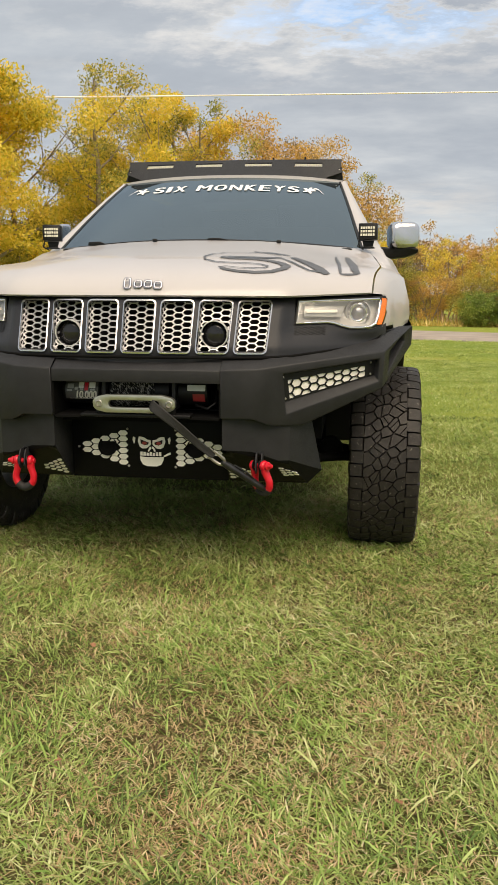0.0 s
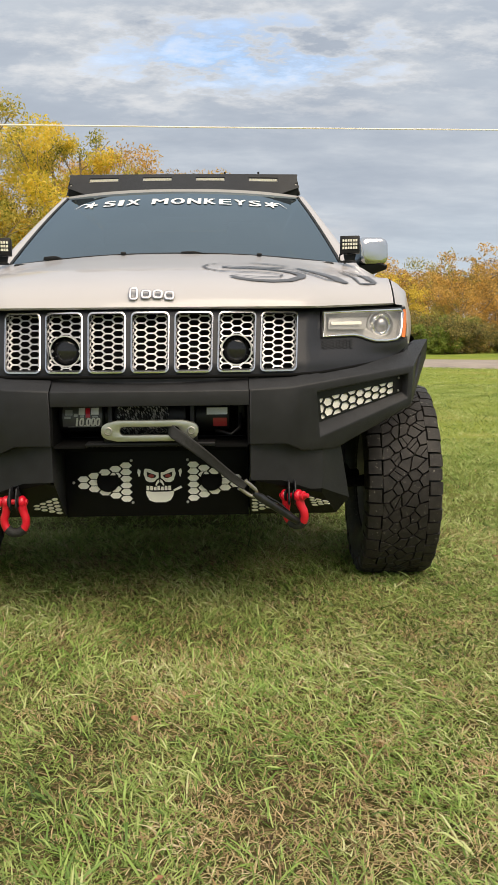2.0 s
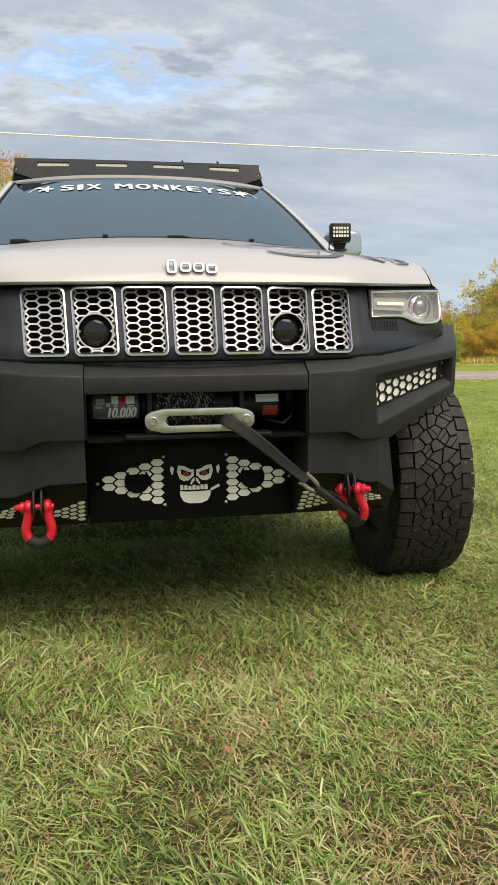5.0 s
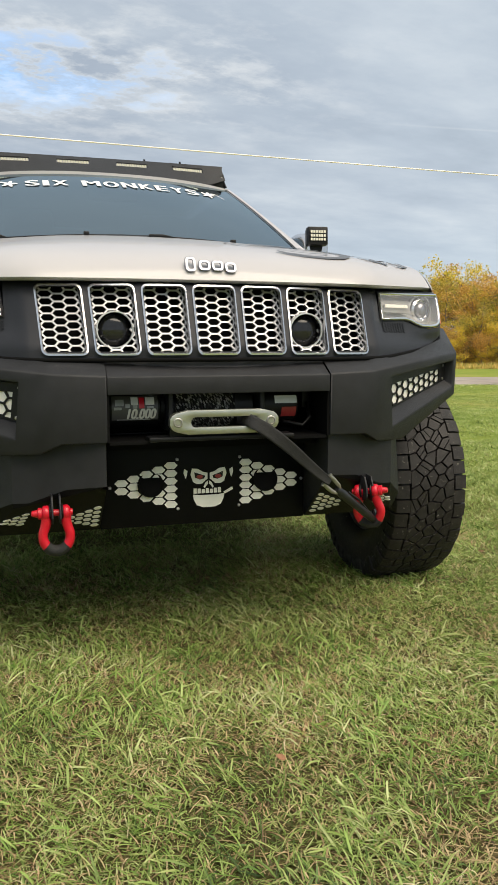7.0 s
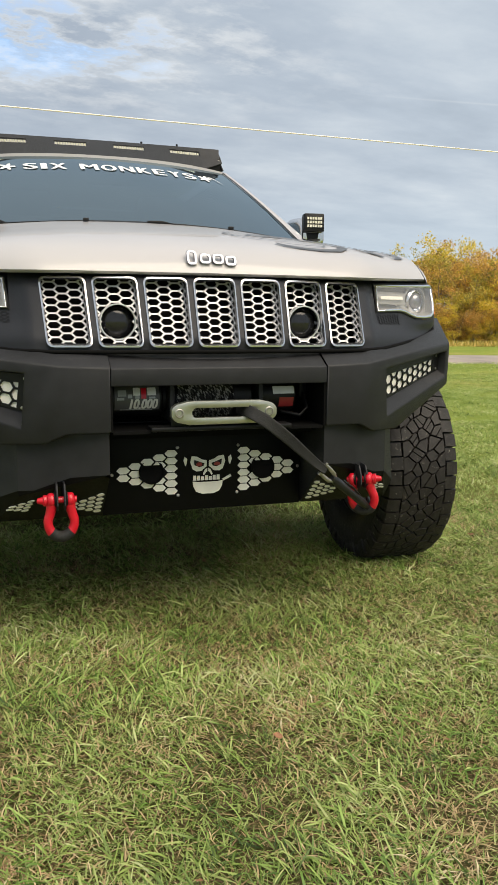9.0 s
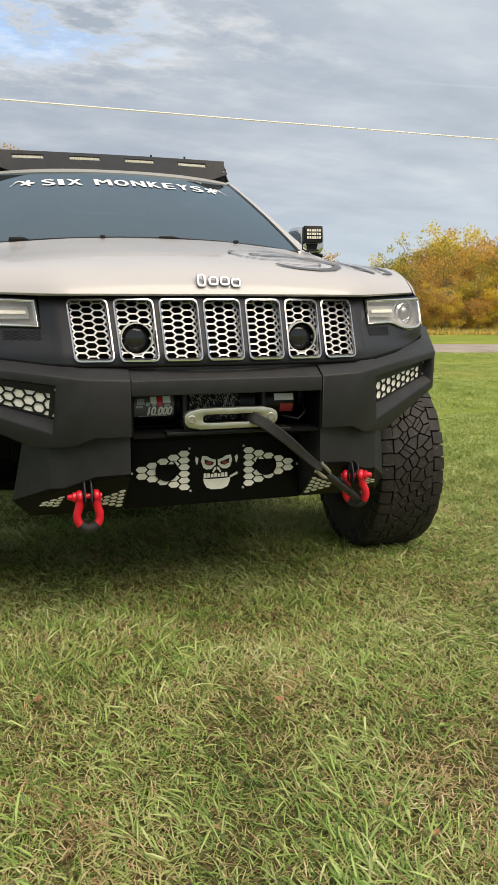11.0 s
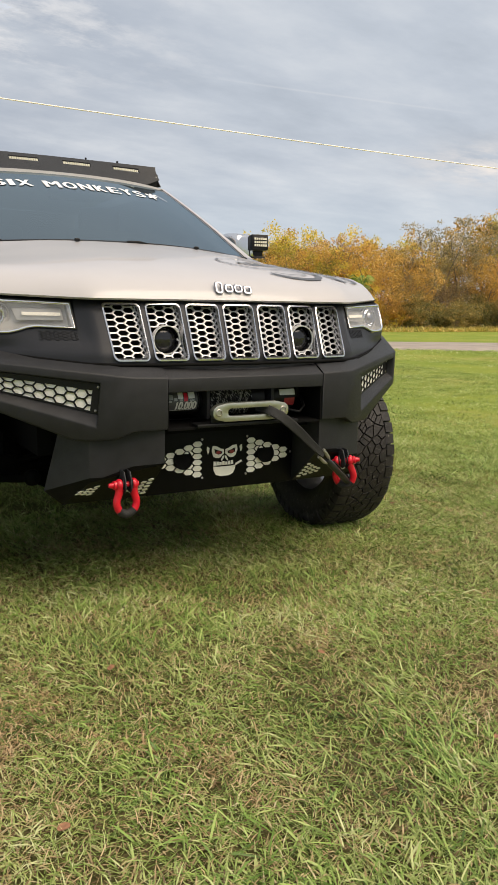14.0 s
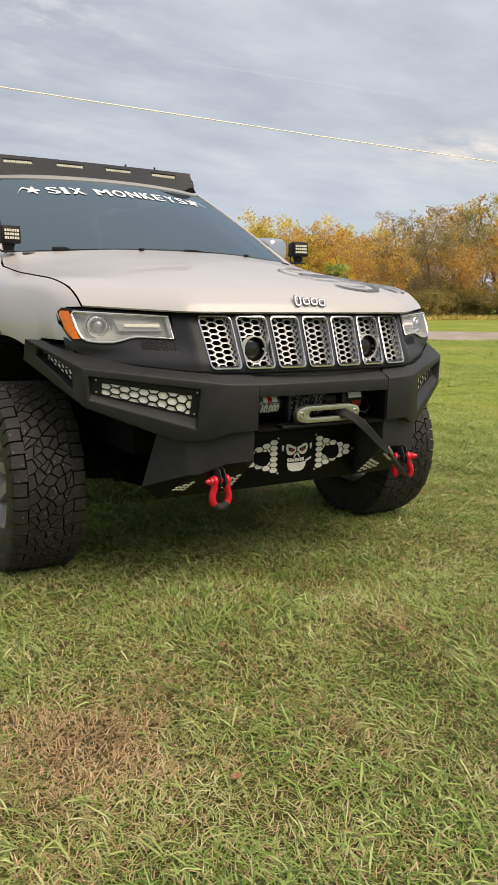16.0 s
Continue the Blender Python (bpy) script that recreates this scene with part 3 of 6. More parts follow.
for i, (src, b, d, e) in enumerate(((0, -25.6, 27, 15.8), (0, -23.0, 26, 14.4), (0, -21.2, 29, 12.6), (1, -16.4, 29, 14.8), (0, -18.4, 32, 9.5), (1, -13.6, 31, 13.0),
                                    (0, -10.4, 30, 13.5), (1, -8.0, 31, 12.6), (2, -5.8, 32, 12.0), (2, -1.9, 33, 10.9), (0, -29, 27, 14.0), (1, 2.0, 47, 8.0), (2, -3.8, 33, 11.0), (0, -14.6, 33, 11.0))):
    plant(tall[src], b, d, 1.05 + d * math.tan(radians(e)), 67 * i, "tall trees beyond the lawn")
rng = random.Random(5)
tops = ((-27, 7.0), (-20, 6.5), (-4, 6), (1, 5), (4.4, 4.8), (9, 4.4), (11.5, 4.5), (15, 5.0), (20, 4.6), (22.5, 3.0), (25.2, 2.2), (26.2, 3.2), (27.0, 4.7), (29.5, 5.3), (33.5, 5.5), (36, 5.2), (38.5, 4.5), (41, 5.5), (45, 6.7), (48, 6.2), (60, 6.0))
for back in (0.0, 2.6, 5.0):
    b = -26.0 + back
    while b < 56:
        d = table(b, ((-27, 27), (4, 31.0), (13, 31), (30, 36), (38, 38), (47, 44), (60, 46))) + back + rng.uniform(-0.8, 0.8)
        h = 1.05 + d * math.tan(radians(table(b, tops) * (rng.uniform(0.80, 1.04) if back else rng.uniform(0.35, 0.85))))
        k = rng.choice((0, 0, 0, 0, 2) if b < 0 else (0, 0, 1, 2) if 24 < b < 30 else (0, 1, 1, 1, 1, 2) if 30 <= b < 40 else (1, 1, 0, 2, 4) if b > 39 else (0, 1, 1, 2, 4))
        if b > 38 and back == 2.6:
            k, h = rng.choice((5, 5, 6)), 1.05 + d * math.tan(radians(table(b, tops) * rng.uniform(0.86, 1.1)))
        plant(low_[k], b, d, h, rng.uniform(0, 360), "thicket along the road")
        b += {0.0: 2.4, 2.6: 2.1, 5.0: 3.5}[back] * rng.uniform(0.75, 1.25)
for i in range(20):
    b = rng.uniform(11, 24)
    plant(low_[3] if i % 3 == 0 else low_[7], b, table(b, ((4, 28.6), (24, 29.5), (50, 40))) + rng.uniform(-0.5, 0.8), rng.uniform(1.1, 1.6), rng.uniform(0, 360), "bushes along the verge")

for i in range(10):
    b = 10.2 + 0.62 * i
    plant(low_[3], b, 28.4 + rng.uniform(-0.3, 0.4), rng.uniform(0.9, 1.25), rng.uniform(0, 360), "bushes along the verge")
for i in range(32):
    b = 25.0 + 0.9 * i + rng.uniform(-0.4, 0.4)
    plant(low_[i % 2] if b < 38.5 else low_[7], b, table(b, ((4, 30.5), (30, 35), (38, 36.6), (47, 42), (60, 44))) + rng.uniform(-0.6, 0.6), rng.uniform(0.9, 2.1), rng.uniform(0, 360), "undergrowth below the thicket")

WIRE = material("sunlit_cable", (0.95, 0.86, 0.78), 0.5, 0.0, 0.05, 1)
wire_m = Mesh()
wire_m.tube([(x, 24.45 + 0.07 * x, 7.33 + 0.006 * x + 0.00018 * (x - 5) ** 2) for x in range(-80, 121, 8)], 0.022, 6)
power = part("power_line", wire_m, WIRE)
tagged(power, "thin pale overhead cable strung across the field", "cable")


def palm(x, y, h):
    """A small shaggy palm with a crooked dark trunk."""
    root = thing("palm_tree", "small shaggy palm with a crooked dark trunk", "tree", loc=(x, y, 0))
    rng_ = np.random.default_rng(8)
    pts = [(0, 0, -0.05), (0.02, 0, h * 0.2), (-0.10, 0.02, h * 0.4), (-0.04, 0.0, h * 0.58), (0.18, 0.03, h * 0.72), (0.46, 0.04, h * 0.80)]
    m = Mesh().tube(pts, [0.14, 0.085, 0.08, 0.09, 0.10, 0.08], 9)
    part("trunk", m, TRUNK, root, "dark fibrous trunk", smooth=60)
    top = Vector(pts[-1])
    green_, dead = Mesh(), Mesh()
    for i in range(46):
        az_, up_ = rng_.uniform(0, 6.283), rng_.uniform(-0.9, 0.9)
        ln = rng_.uniform(0.55, 0.95)
        d = Vector((math.cos(az_), math.sin(az_), 0.0))
        sd = Vector((-d.y, d.x, 0))
        mm = dead if up_ < -0.35 else green_
        base, mid, tip = top, top + d * ln * 0.55 + Vector((0, 0, ln * 0.45 * (up_ + 0.25))), top + d * ln + Vector((0, 0, ln * (0.6 * up_ - 0.35)))
        for k in range(9):
            f = (k - 4) / 4
            a = mid + sd * 0.05 * f
            mm.add([base, a - sd * 0.018, a + sd * 0.018, tip.lerp(mid, 0.25 * abs(f)) + sd * 0.28 * f], [(0, 1, 2), (1, 3, 2)])
    part("fronds", green_, GREEN, root, "green fan fronds", weld=False, smooth=0)
    part("dead_fronds", dead, TWIG, root, "hanging brown dead fronds", weld=False, smooth=0)


TRUNK = material("palm_trunk", (0.07, 0.055, 0.045), 0.9, 0, 0.4, 14, bump=0.8, bump_scale=40)
palm(19.7, 26.0, 2.5)


# ---- the car ----
car = thing("car", "white lifted off-road car with black steel bumper", "car", loc=(0, 2.2, 0))


def carpart(name, m, mat, label="", **kw):
    ob = part(name, m, mat, car, label, **kw)
    ob.matrix_parent_inverse = Matrix.Translation((0, -2.2, 0))
    return ob


def both(name, m, mat, label="", **kw):
    return carpart(name, m, mat, label, **kw), carpart(name, m.flip(), mat, label, **kw)


CENTRE_G = ((0, 0), (0.012, 0.09), (0.03, 0.17), (0.07, 0.28), (0.155, 0.40), (0.33, 0.545), (0.69, 0.80), (1, 1))
EDGE_G = ((0, 0), (0.03, 0.13), (0.08, 0.285), (0.146, 0.384), (0.21, 0.45), (0.355, 0.50), (0.555, 0.56), (0.83, 0.70), (1, 1))


def hood(s, v, off=0.0):
    """A point of the bonnet: s across from -1 to 1, v from its nose to the windscreen."""
    a = abs(s)
    w = table(v, ((0, 0.826), (0.08, 0.834), (0.146, 0.844), (0.21, 0.857), (0.36, 0.868), (0.6, 0.872), (0.85, 0.865), (1, 0.82)))
    yf = 0.118 + 0.12 * (w * s) ** 2 + 0.58 * max(0.0, w * a - 0.5)
    yr = 1.27 + 0.20 * a * a
    g = lerp(table(v, CENTRE_G), table(v, EDGE_G), a ** 3)
    ka, kv = max(0.0, min(1.0, (0.82 - a) / 0.5)), min(1.0, v * 3)
    bulge = 0.010 * ka * ka * (3 - 2 * ka) * kv * kv * (3 - 2 * kv)
    nose = 1.081 + 0.045 * max(0.0, w * a - 0.52)
    z = nose + (1.335 - 0.022 * a * a - nose) * g + bulge
    return Vector((w * s, lerp(yf, yr, v), z + off))


vs_ = [0, 0.006, 0.014, 0.025, 0.04, 0.06, 0.09, 0.13, 0.18, 0.24, 0.32, 0.42, 0.52, 0.62, 0.72, 0.82, 0.91, 1.0]
ss_ = [i / 20 for i in range(-20, 21)]
m = Mesh()
m.grid([[hood(s, v) for s in ss_] for v in vs_])
m.grid([[hood(s, 0) + Vector((0, dy, dz)) for s in ss_] for dy, dz in ((0, 0), (0.008, -0.006), (0.05, -0.006))])
bonnet = carpart("bonnet", m, WHITE, "white painted bonnet with dark swirl decals", smooth=50)


def lamp(x, z, off=0.0):
    return Vector((x, 0.205 + 0.55 * (x - 0.552) + 0.42 * (z - 1.003) + 22 * max(0, x - 0.84) ** 2 - off, z))


# fender: from the bonnet's edge out to the wheel arch
WY, WZ, WR = 0.87, 0.43, 0.44
ARCH = 0.505


def fender_row(v):
    p = hood(1.0, v)
    y = p.y
    out = table(y, ((0.3, 0.875), (0.45, 0.893), (0.6, 0.926), (0.75, 0.968), (0.9, 1.004), (1.3, 0.998), (1.6, 0.968)))
    dz = ARCH * ARCH - (y - WY) ** 2
    arch = WZ + 0.03 + math.sqrt(dz) if dz > 0.02 else 0.62
    arch = max(arch, 0.968 if y < 0.62 else 0.62)
    top = p.z - 0.004
    row = [Vector((p.x + 0.006, y, top)), Vector((lerp(p.x, out, 0.45), y, top - 0.018)), Vector((lerp(p.x, out, 0.8), y, top - 0.05)),
            Vector((out, y, lerp(top, arch, 0.62))), Vector((out + 0.004, y, lerp(top, arch, 0.85))), Vector((out - 0.002, y, arch))]
    for q in row:
        q.y = max(q.y, lamp(min(q.x, 0.895), 1.0).y + 0.012 + 0.42 * max(0, q.z - 1.0))
    return row


m = Mesh()
front_edge = [hood(1.0, 0.0) + Vector((0.006, 0, -0.004))] + [lamp(x, z, -0.003) for x, z in ((0.886, 1.087), (0.894, 1.068), (0.888, 1.02), (0.879, 0.99), (0.870, 0.968))]
m.grid([front_edge] + [fender_row(v) for v in [i / 30 for i in range(1, 31)]])
both("fender", m, WHITE, "white front fender", smooth=60)
m = Mesh()
fl = []
for k in range(25):
    t = radians(-8 + 196 * k / 24)
    y, z = WY - ARCH * math.cos(t), WZ + 0.02 + ARCH * math.sin(t)
    fl.append([Vector((0.955, y, z + 0.02)), Vector((1.0, y, z + 0.026)), Vector((1.014, y, z + 0.005)), Vector((1.010, y, z - 0.03)), Vector((0.95, y, z - 0.045)), Vector((0.62, y, z - 0.03))])
m.grid(fl[12:])
both("wheel_arch_flare", m, BLACK, "black plastic wheel arch flare", smooth=40)


# ---- grille shell ----
def face(x, z, off=0.0):
    """The grille shell's front surface: upright in the middle, raked towards the sides, its slots fanning out upwards."""
    a = abs(x)
    c = min(a, 0.5)
    y = 0.038 + 0.22 * c * c + 0.12 * max(0.0, a * a - 0.25) + 0.58 * max(0.0, a - 0.5) + (z - 0.883) / 0.18 * (0.066 + 0.12 * c * c)
    return Vector((x + math.copysign(c, x) * 0.152 * (z - 0.973), y - off, z))


CHEEK_X = (0.49, 0.503, 0.516, 0.530)
LOWER = ((0.548, 0.975), (0.61, 0.978), (0.665, 0.980), (0.690, 0.976), (0.715, 0.967), (0.745, 0.959), (0.79, 0.958), (0.84, 0.963), (0.868, 0.973), (0.886, 0.98))
SLOTS = [(i - 3) * 0.1352 for i in range(7)]
HW = 0.0545
xs = sorted(set([round(c + d, 4) for c in SLOTS for d in (-HW, HW)] + [sd * x for sd in (-1, 1) for x in CHEEK_X + tuple(q[0] for q in LOWER)]))
zs = [0.845, 0.866, 0.888, 0.91, 0.922, 0.935, 0.948, 0.96, 0.975, 1.0, 1.03, 1.057, 1.070, 1.084]
m = Mesh()
for x0, x1 in zip(xs, xs[1:]):
    for z0, z1 in zip(zs, zs[1:]):
        mid = (x0 + x1) / 2
        if any(abs(mid - c) < HW for c in SLOTS) and 0.888 <= z0 and z1 <= 1.0571:
            continue
        if abs(mid) > 0.49 and z1 > 0.92:
            continue
        tuck = lambda x, z: face(x, z, -0.016 if z < 0.868 else -0.034 if z > 1.0695 else 0.0)
        m.add([tuck(x0, z0), tuck(x1, z0), tuck(x1, z1), tuck(x0, z1)], [(0, 1, 2, 3)])


def eased(t):
    t = max(0.0, min(1.0, t))
    return t * t * (3 - 2 * t)


def cheek(x, z, zb=0.975, off=0.0):
    """The shell's side, easing from the grille's plane back to the lamp's."""
    w_ = eased((x - 0.49) / 0.07) * eased((z - 0.91) / (zb - 0.91))
    p = face(x, z, -0.034 if z > 1.0695 else 0.0).lerp(lamp(x, z, -0.004), w_)
    return p + Vector((0, -off, 0))


for sd in (-1, 1):
    side_of_ = lambda p: Vector((sd * p.x, p.y, p.z))
    m.grid([[side_of_(cheek(x, z)) for x in CHEEK_X + (0.548,)] for z in zs[3:]])
    m.grid([[side_of_(cheek(x, lerp(0.91, zb, k / 5), zb)) for k in range(6)] for x, zb in LOWER])
carpart("grille_shell", m, FASCIA, "matt dark grey grille surround", smooth=60)
# near-black sheet behind the slots; their inner shade is its colour
m = Mesh()
m.grid([[face(x, z, -0.085) for x in (-0.5, -0.25, 0, 0.25, 0.5)] for z in (0.86, 1.08)])
carpart("grille_backing", m, DEEP)
for i, c in enumerate(SLOTS):
    m = Mesh()
    zc, hh = 0.9725, 0.0925
    o = rounded(c, zc, HW + 0.0055, hh + 0.002, 0.017)
    n_ = rounded(c, zc, HW + 0.0012, hh - 0.0028, 0.014)
    n2 = rounded(c, zc, HW - 0.0015, hh - 0.006, 0.012)
    loops = [[face(x, z, off) for x, z in lp] for lp, off in ((o, -0.01), (o, 0.004), (n_, 0.006), (n2, 0.0), (n2, -0.042))]
    k = len(o)
    for a, b in zip(loops, loops[1:]):
        m.add(a + b, [(j, (j + 1) % k, (j + 1) % k + k, j + k) for j in range(k)])
    slot = carpart("grille_slot", m, SATIN, "satin silver slot frame", smooth=50)
    m = Mesh()
    hole = (lambda x, z: math.hypot(x - c, z - 0.945) < 0.047) if i in (1, 5) else None
    hex_mesh(m, lambda s, t, off: face(s, t, off - 0.030), (c - HW + 0.003, c + HW - 0.003, 0.887, 1.058), 0.0212, 0.0213, 0.0043, 0.010, hole, 0.0197, 0.0055)
    part("hex_insert", m, SILVER, slot, smooth=0, weld=False)
    if hole:
        m = Mesh()
        pc = face(c, 0.945, -0.018)
        m.lathe([(0.0495, 0.02), (0.0495, -0.001), (0.0488, -0.003), (0.0462, -0.003), (0.0452, 0.004)], pc, (0, 1, 0), 40, caps=False)
        part("bezel", m, BRIGHT, slot, smooth=40)
        m = Mesh()
        m.lathe([(0.0455, -0.012), (0.0445, 0.012), (0.040, 0.0065), (0.030, 0.002), (0.018, -0.001), (0.0004, -0.002)], pc + Vector((0, 0.014, 0)), (0, 1, 0), 32, caps=False)
        part("lamp_lens", m, DARKLENS, slot, "dark round lamp lens", smooth=40)

# chrome name badge, plain shapes
m = Mesh()
for cx, w_, h_, dz in ((-0.055, 0.030, 0.042, 0.002), (-0.016, 0.034, 0.030, 0), (0.021, 0.034, 0.030, 0), (0.058, 0.034, 0.030, -0.004)):
    o = rounded(cx, 1.122 + dz, w_ / 2, h_ / 2, 0.011)
    n_ = rounded(cx, 1.122 + dz, w_ / 2 - 0.008, h_ / 2 - 0.008, 0.004)
    yy = lambda z: 0.126 + (z - 1.083) * 0.45
    m.ring([(x, yy(z) - 0.012, z) for x, z in o], [(x, yy(z) - 0.012, z) for x, z in n_], (0, 0.012, 0))
carpart("badge", m, BADGE, "chrome badge of plain rounded shapes", bevel=0.0015)


# ---- headlights ----
OUT = [(0.556, 1.068), (0.64, 1.073), (0.74, 1.076), (0.83, 1.080), (0.880, 1.084), (0.890, 1.070), (0.884, 1.02), (0.868, 0.974), (0.84, 0.964), (0.79, 0.959),
       (0.745, 0.960), (0.715, 0.968), (0.690, 0.977), (0.665, 0.981), (0.61, 0.979), (0.546, 0.975)]
RIMLINE = [(0.561, 1.060), (0.64, 1.064), (0.74, 1.067), (0.82, 1.070), (0.855, 1.071), (0.862, 1.062), (0.853, 1.01), (0.843, 0.980), (0.825, 0.969), (0.79, 0.965),
           (0.745, 0.966), (0.715, 0.974), (0.690, 0.983), (0.665, 0.987), (0.61, 0.985), (0.553, 0.981)]
CX, CZ = 0.71, 1.024


def inset(k, pts=RIMLINE):
    return [(CX + (x - CX) * k, CZ + (z - CZ) * (2 * k - 1 if k > 0.7 else k)) for x, z in pts]


for side in (1, -1):
    fl = (lambda q: q) if side > 0 else (lambda q: q.flip())
    m = Mesh()
    n = len(OUT)
    lo = [[lamp(x, z, -0.003) for x, z in RIMLINE], [lamp(x, z, -0.040) for x, z in inset(0.95)], [lamp(x, z, -0.052) for x, z in inset(0.3)]]
    for a, b in zip(lo, lo[1:]):
        m.add(a + b, [(j, (j + 1) % n, (j + 1) % n + n, j + n) for j in range(n)])
    m.add(lo[-1], [tuple(range(n))])
    head = carpart("headlight", fl(m), HOUSING, "clear headlight with projector and light bar", smooth=30)
    m = Mesh()
    lo = [[lamp(x, z, -0.02) for x, z in OUT], [lamp(x, z, 0.0) for x, z in OUT], [lamp(x, z, -0.001) for x, z in RIMLINE], [lamp(x, z, -0.02) for x, z in RIMLINE]]
    for a, b in zip(lo, lo[1:]):
        m.add(a + b, [(j, (j + 1) % n, (j + 1) % n + n, j + n) for j in range(n)])
    part("bezel", fl(m), BLACK, head, "black lamp surround", smooth=30)
    m = Mesh()
    m.tube([lamp(x, z, 0.001) for x, z in RIMLINE], 0.0052, 8, closed=True)
    part("trim", fl(m), CHROME, head, smooth=60)
    m = Mesh()
    m.prism([lamp(x, z, 0.0005) for x, z in ((0.561, 1.060), (0.572, 1.060), (0.563, 0.984), (0.553, 0.981))], (0, 0.01, 0))
    part("end_trim", fl(m), SILVER, head, bevel=0.001)
    m = Mesh()
    bar = [(0.588, 1.020), (0.700, 1.021), (0.700, 1.032), (0.588, 1.031)]
    m.prism([lamp(x, z, -0.008) for x, z in bar], (0, 0.012, 0))
    part("light_bar", fl(m), LED, head, "white light bar", bevel=0.002)
    m = Mesh()
    shelf = [(0.578, 1.006), (0.715, 1.004), (0.728, 1.046), (0.582, 1.046)]
    m.prism([lamp(x, z, -0.022) for x, z in shelf], (0, 0.012, 0))
    part("reflector_plate", fl(m), HOUSING, head, bevel=0.003)
    m = Mesh()
    pc = lamp(0.778, 1.019, -0.026)
    m.lathe([(0.040, 0.03), (0.040, 0.0), (0.034, -0.004), (0.031, 0.006), (0.020, -0.001), (0.008, -0.004)], pc, (-0.25, 1, 0), 36)
    pj = part("projector", fl(m), CHROME, head, smooth=40)
    m = Mesh()
    m.lathe([(0.027, 0.004), (0.024, -0.006), (0.015, -0.012), (0.004, -0.014)], pc, (-0.25, 1, 0), 30)
    part("projector_lens", fl(m), BADGE, pj, "grey round projector glass", smooth=60)
    m = Mesh()
    m.lathe([(0.050, 0.016), (0.050, 0.004), (0.046, 0.002), (0.044, 0.016)], pc, (-0.25, 1, 0), 36, caps=False)
    part("projector_ring", fl(m), SILVER, head, smooth=40)
    m = Mesh()
    edge_ = ((1.074, 0.866, 0.884), (1.062, 0.8665, 0.8885), (1.04, 0.863, 0.8855), (1.01, 0.858, 0.8805), (0.99, 0.853, 0.8735), (0.976, 0.849, 0.8675))
    m.grid([[lamp(lerp(xa, xb, k / 5), z, 0.0035) for k in range(6)] for z, xa, xb in edge_])
    m.grid([[lamp(xb, z, 0.0035), lamp(xb + 0.001, z, -0.012)] for z, xa, xb in edge_])
    part("side_marker", fl(m), AMBER, head, "amber side marker", smooth=40)
    m = Mesh()
    rings = [[lamp(x, z, 0.002) for x, z in inset(0.985)], [lamp(x, z, 0.007) for x, z in inset(0.6)]]
    m.add(rings[0] + rings[1], [(j, (j + 1) % n, (j + 1) % n + n, j + n) for j in range(n)])
    m.add(rings[1], [tuple(range(n))])
    lens = part("lens", fl(m), LENS, head, smooth=60)
    lens.visible_shadow = False
    m = Mesh()
    hex_mesh(m, lambda s, t, off: cheek(s, t, 0.979, off + 0.003), (0.550, 0.660, 0.944, 0.972), 0.008, 0.009, 0.0028, 0.006)
    part("honeycomb_insert", fl(m), BLACK, head, "black honeycomb insert under the lamp", smooth=0, weld=False)
m = Mesh()
m.grid([[lamp(x, z, -0.070) for x in (0.52, 0.66, 0.78, 0.875)] for z in (0.975, 1.092)])
both("lamp_bay", m, BLACK)

# ---- cabin ----
def screen(u, v, off=0.0):
    """A point of the windscreen: u across, v up."""
    b = Vector((0.805 * u, 1.275 + 0.225 * u * u, 1.345 - 0.036 * u * u))
    t = Vector((0.665 * u, 2.22 + 0.12 * u * u, 1.773 - 0.019 * u * u))
    p = b.lerp(t, v)
    p += Vector((0, -0.06, 0.09)) * (0.5 * v * (1 - v))
    return p + Vector((0, -0.45, 0.89)) * off


def grid_of(fn, us, vs, off=0.0):
    return [[fn(u, v, off) for u in us] for v in vs]


us = [i / 12 for i in range(-12, 13)]
m = Mesh()
m.grid(grid_of(screen, [u * 0.988 for u in us], [i / 10 for i in range(11)]))
ws = carpart("windscreen", m, WINDSCREEN, "dark tinted windscreen with white banner", smooth=80)
m = Mesh()
for s in (-1, 1):
    m.grid([[screen(s * 0.982, v, 0.003), screen(s * 1.0, v, 0.005)] for v in [i / 10 for i in range(11)]])
m.grid([[screen(0.93 * u, v, 0.003) for u in us] for v in (-0.02, 0.010)])
part("seal", m, BLACK, ws, smooth=80)
# white banner near the top of the screen
x_at = lambda x, v: x / lerp(0.805, 0.665, v)


def flat_text(body, shear=0.0, heavy=0.0):
    """The text's mesh, scaled to fill 0 to 1 both ways."""
    cv = bpy.data.curves.new("text", "FONT")
    cv.body, cv.size, cv.shear, cv.offset = body, 1.0, shear, heavy
    tmp = new("text", cv)
    me = bpy.data.meshes.new_from_object(tmp.evaluated_get(bpy.context.evaluated_depsgraph_get()))
    bpy.data.objects.remove(tmp)
    me.materials.clear()
    xs_, ys_ = [p.co.x for p in me.vertices], [p.co.y for p in me.vertices]
    for p in me.vertices:
        p.co = ((p.co.x - min(xs_)) / (max(xs_) - min(xs_)), (p.co.y - min(ys_)) / (max(ys_) - min(ys_)), 0)
    return me


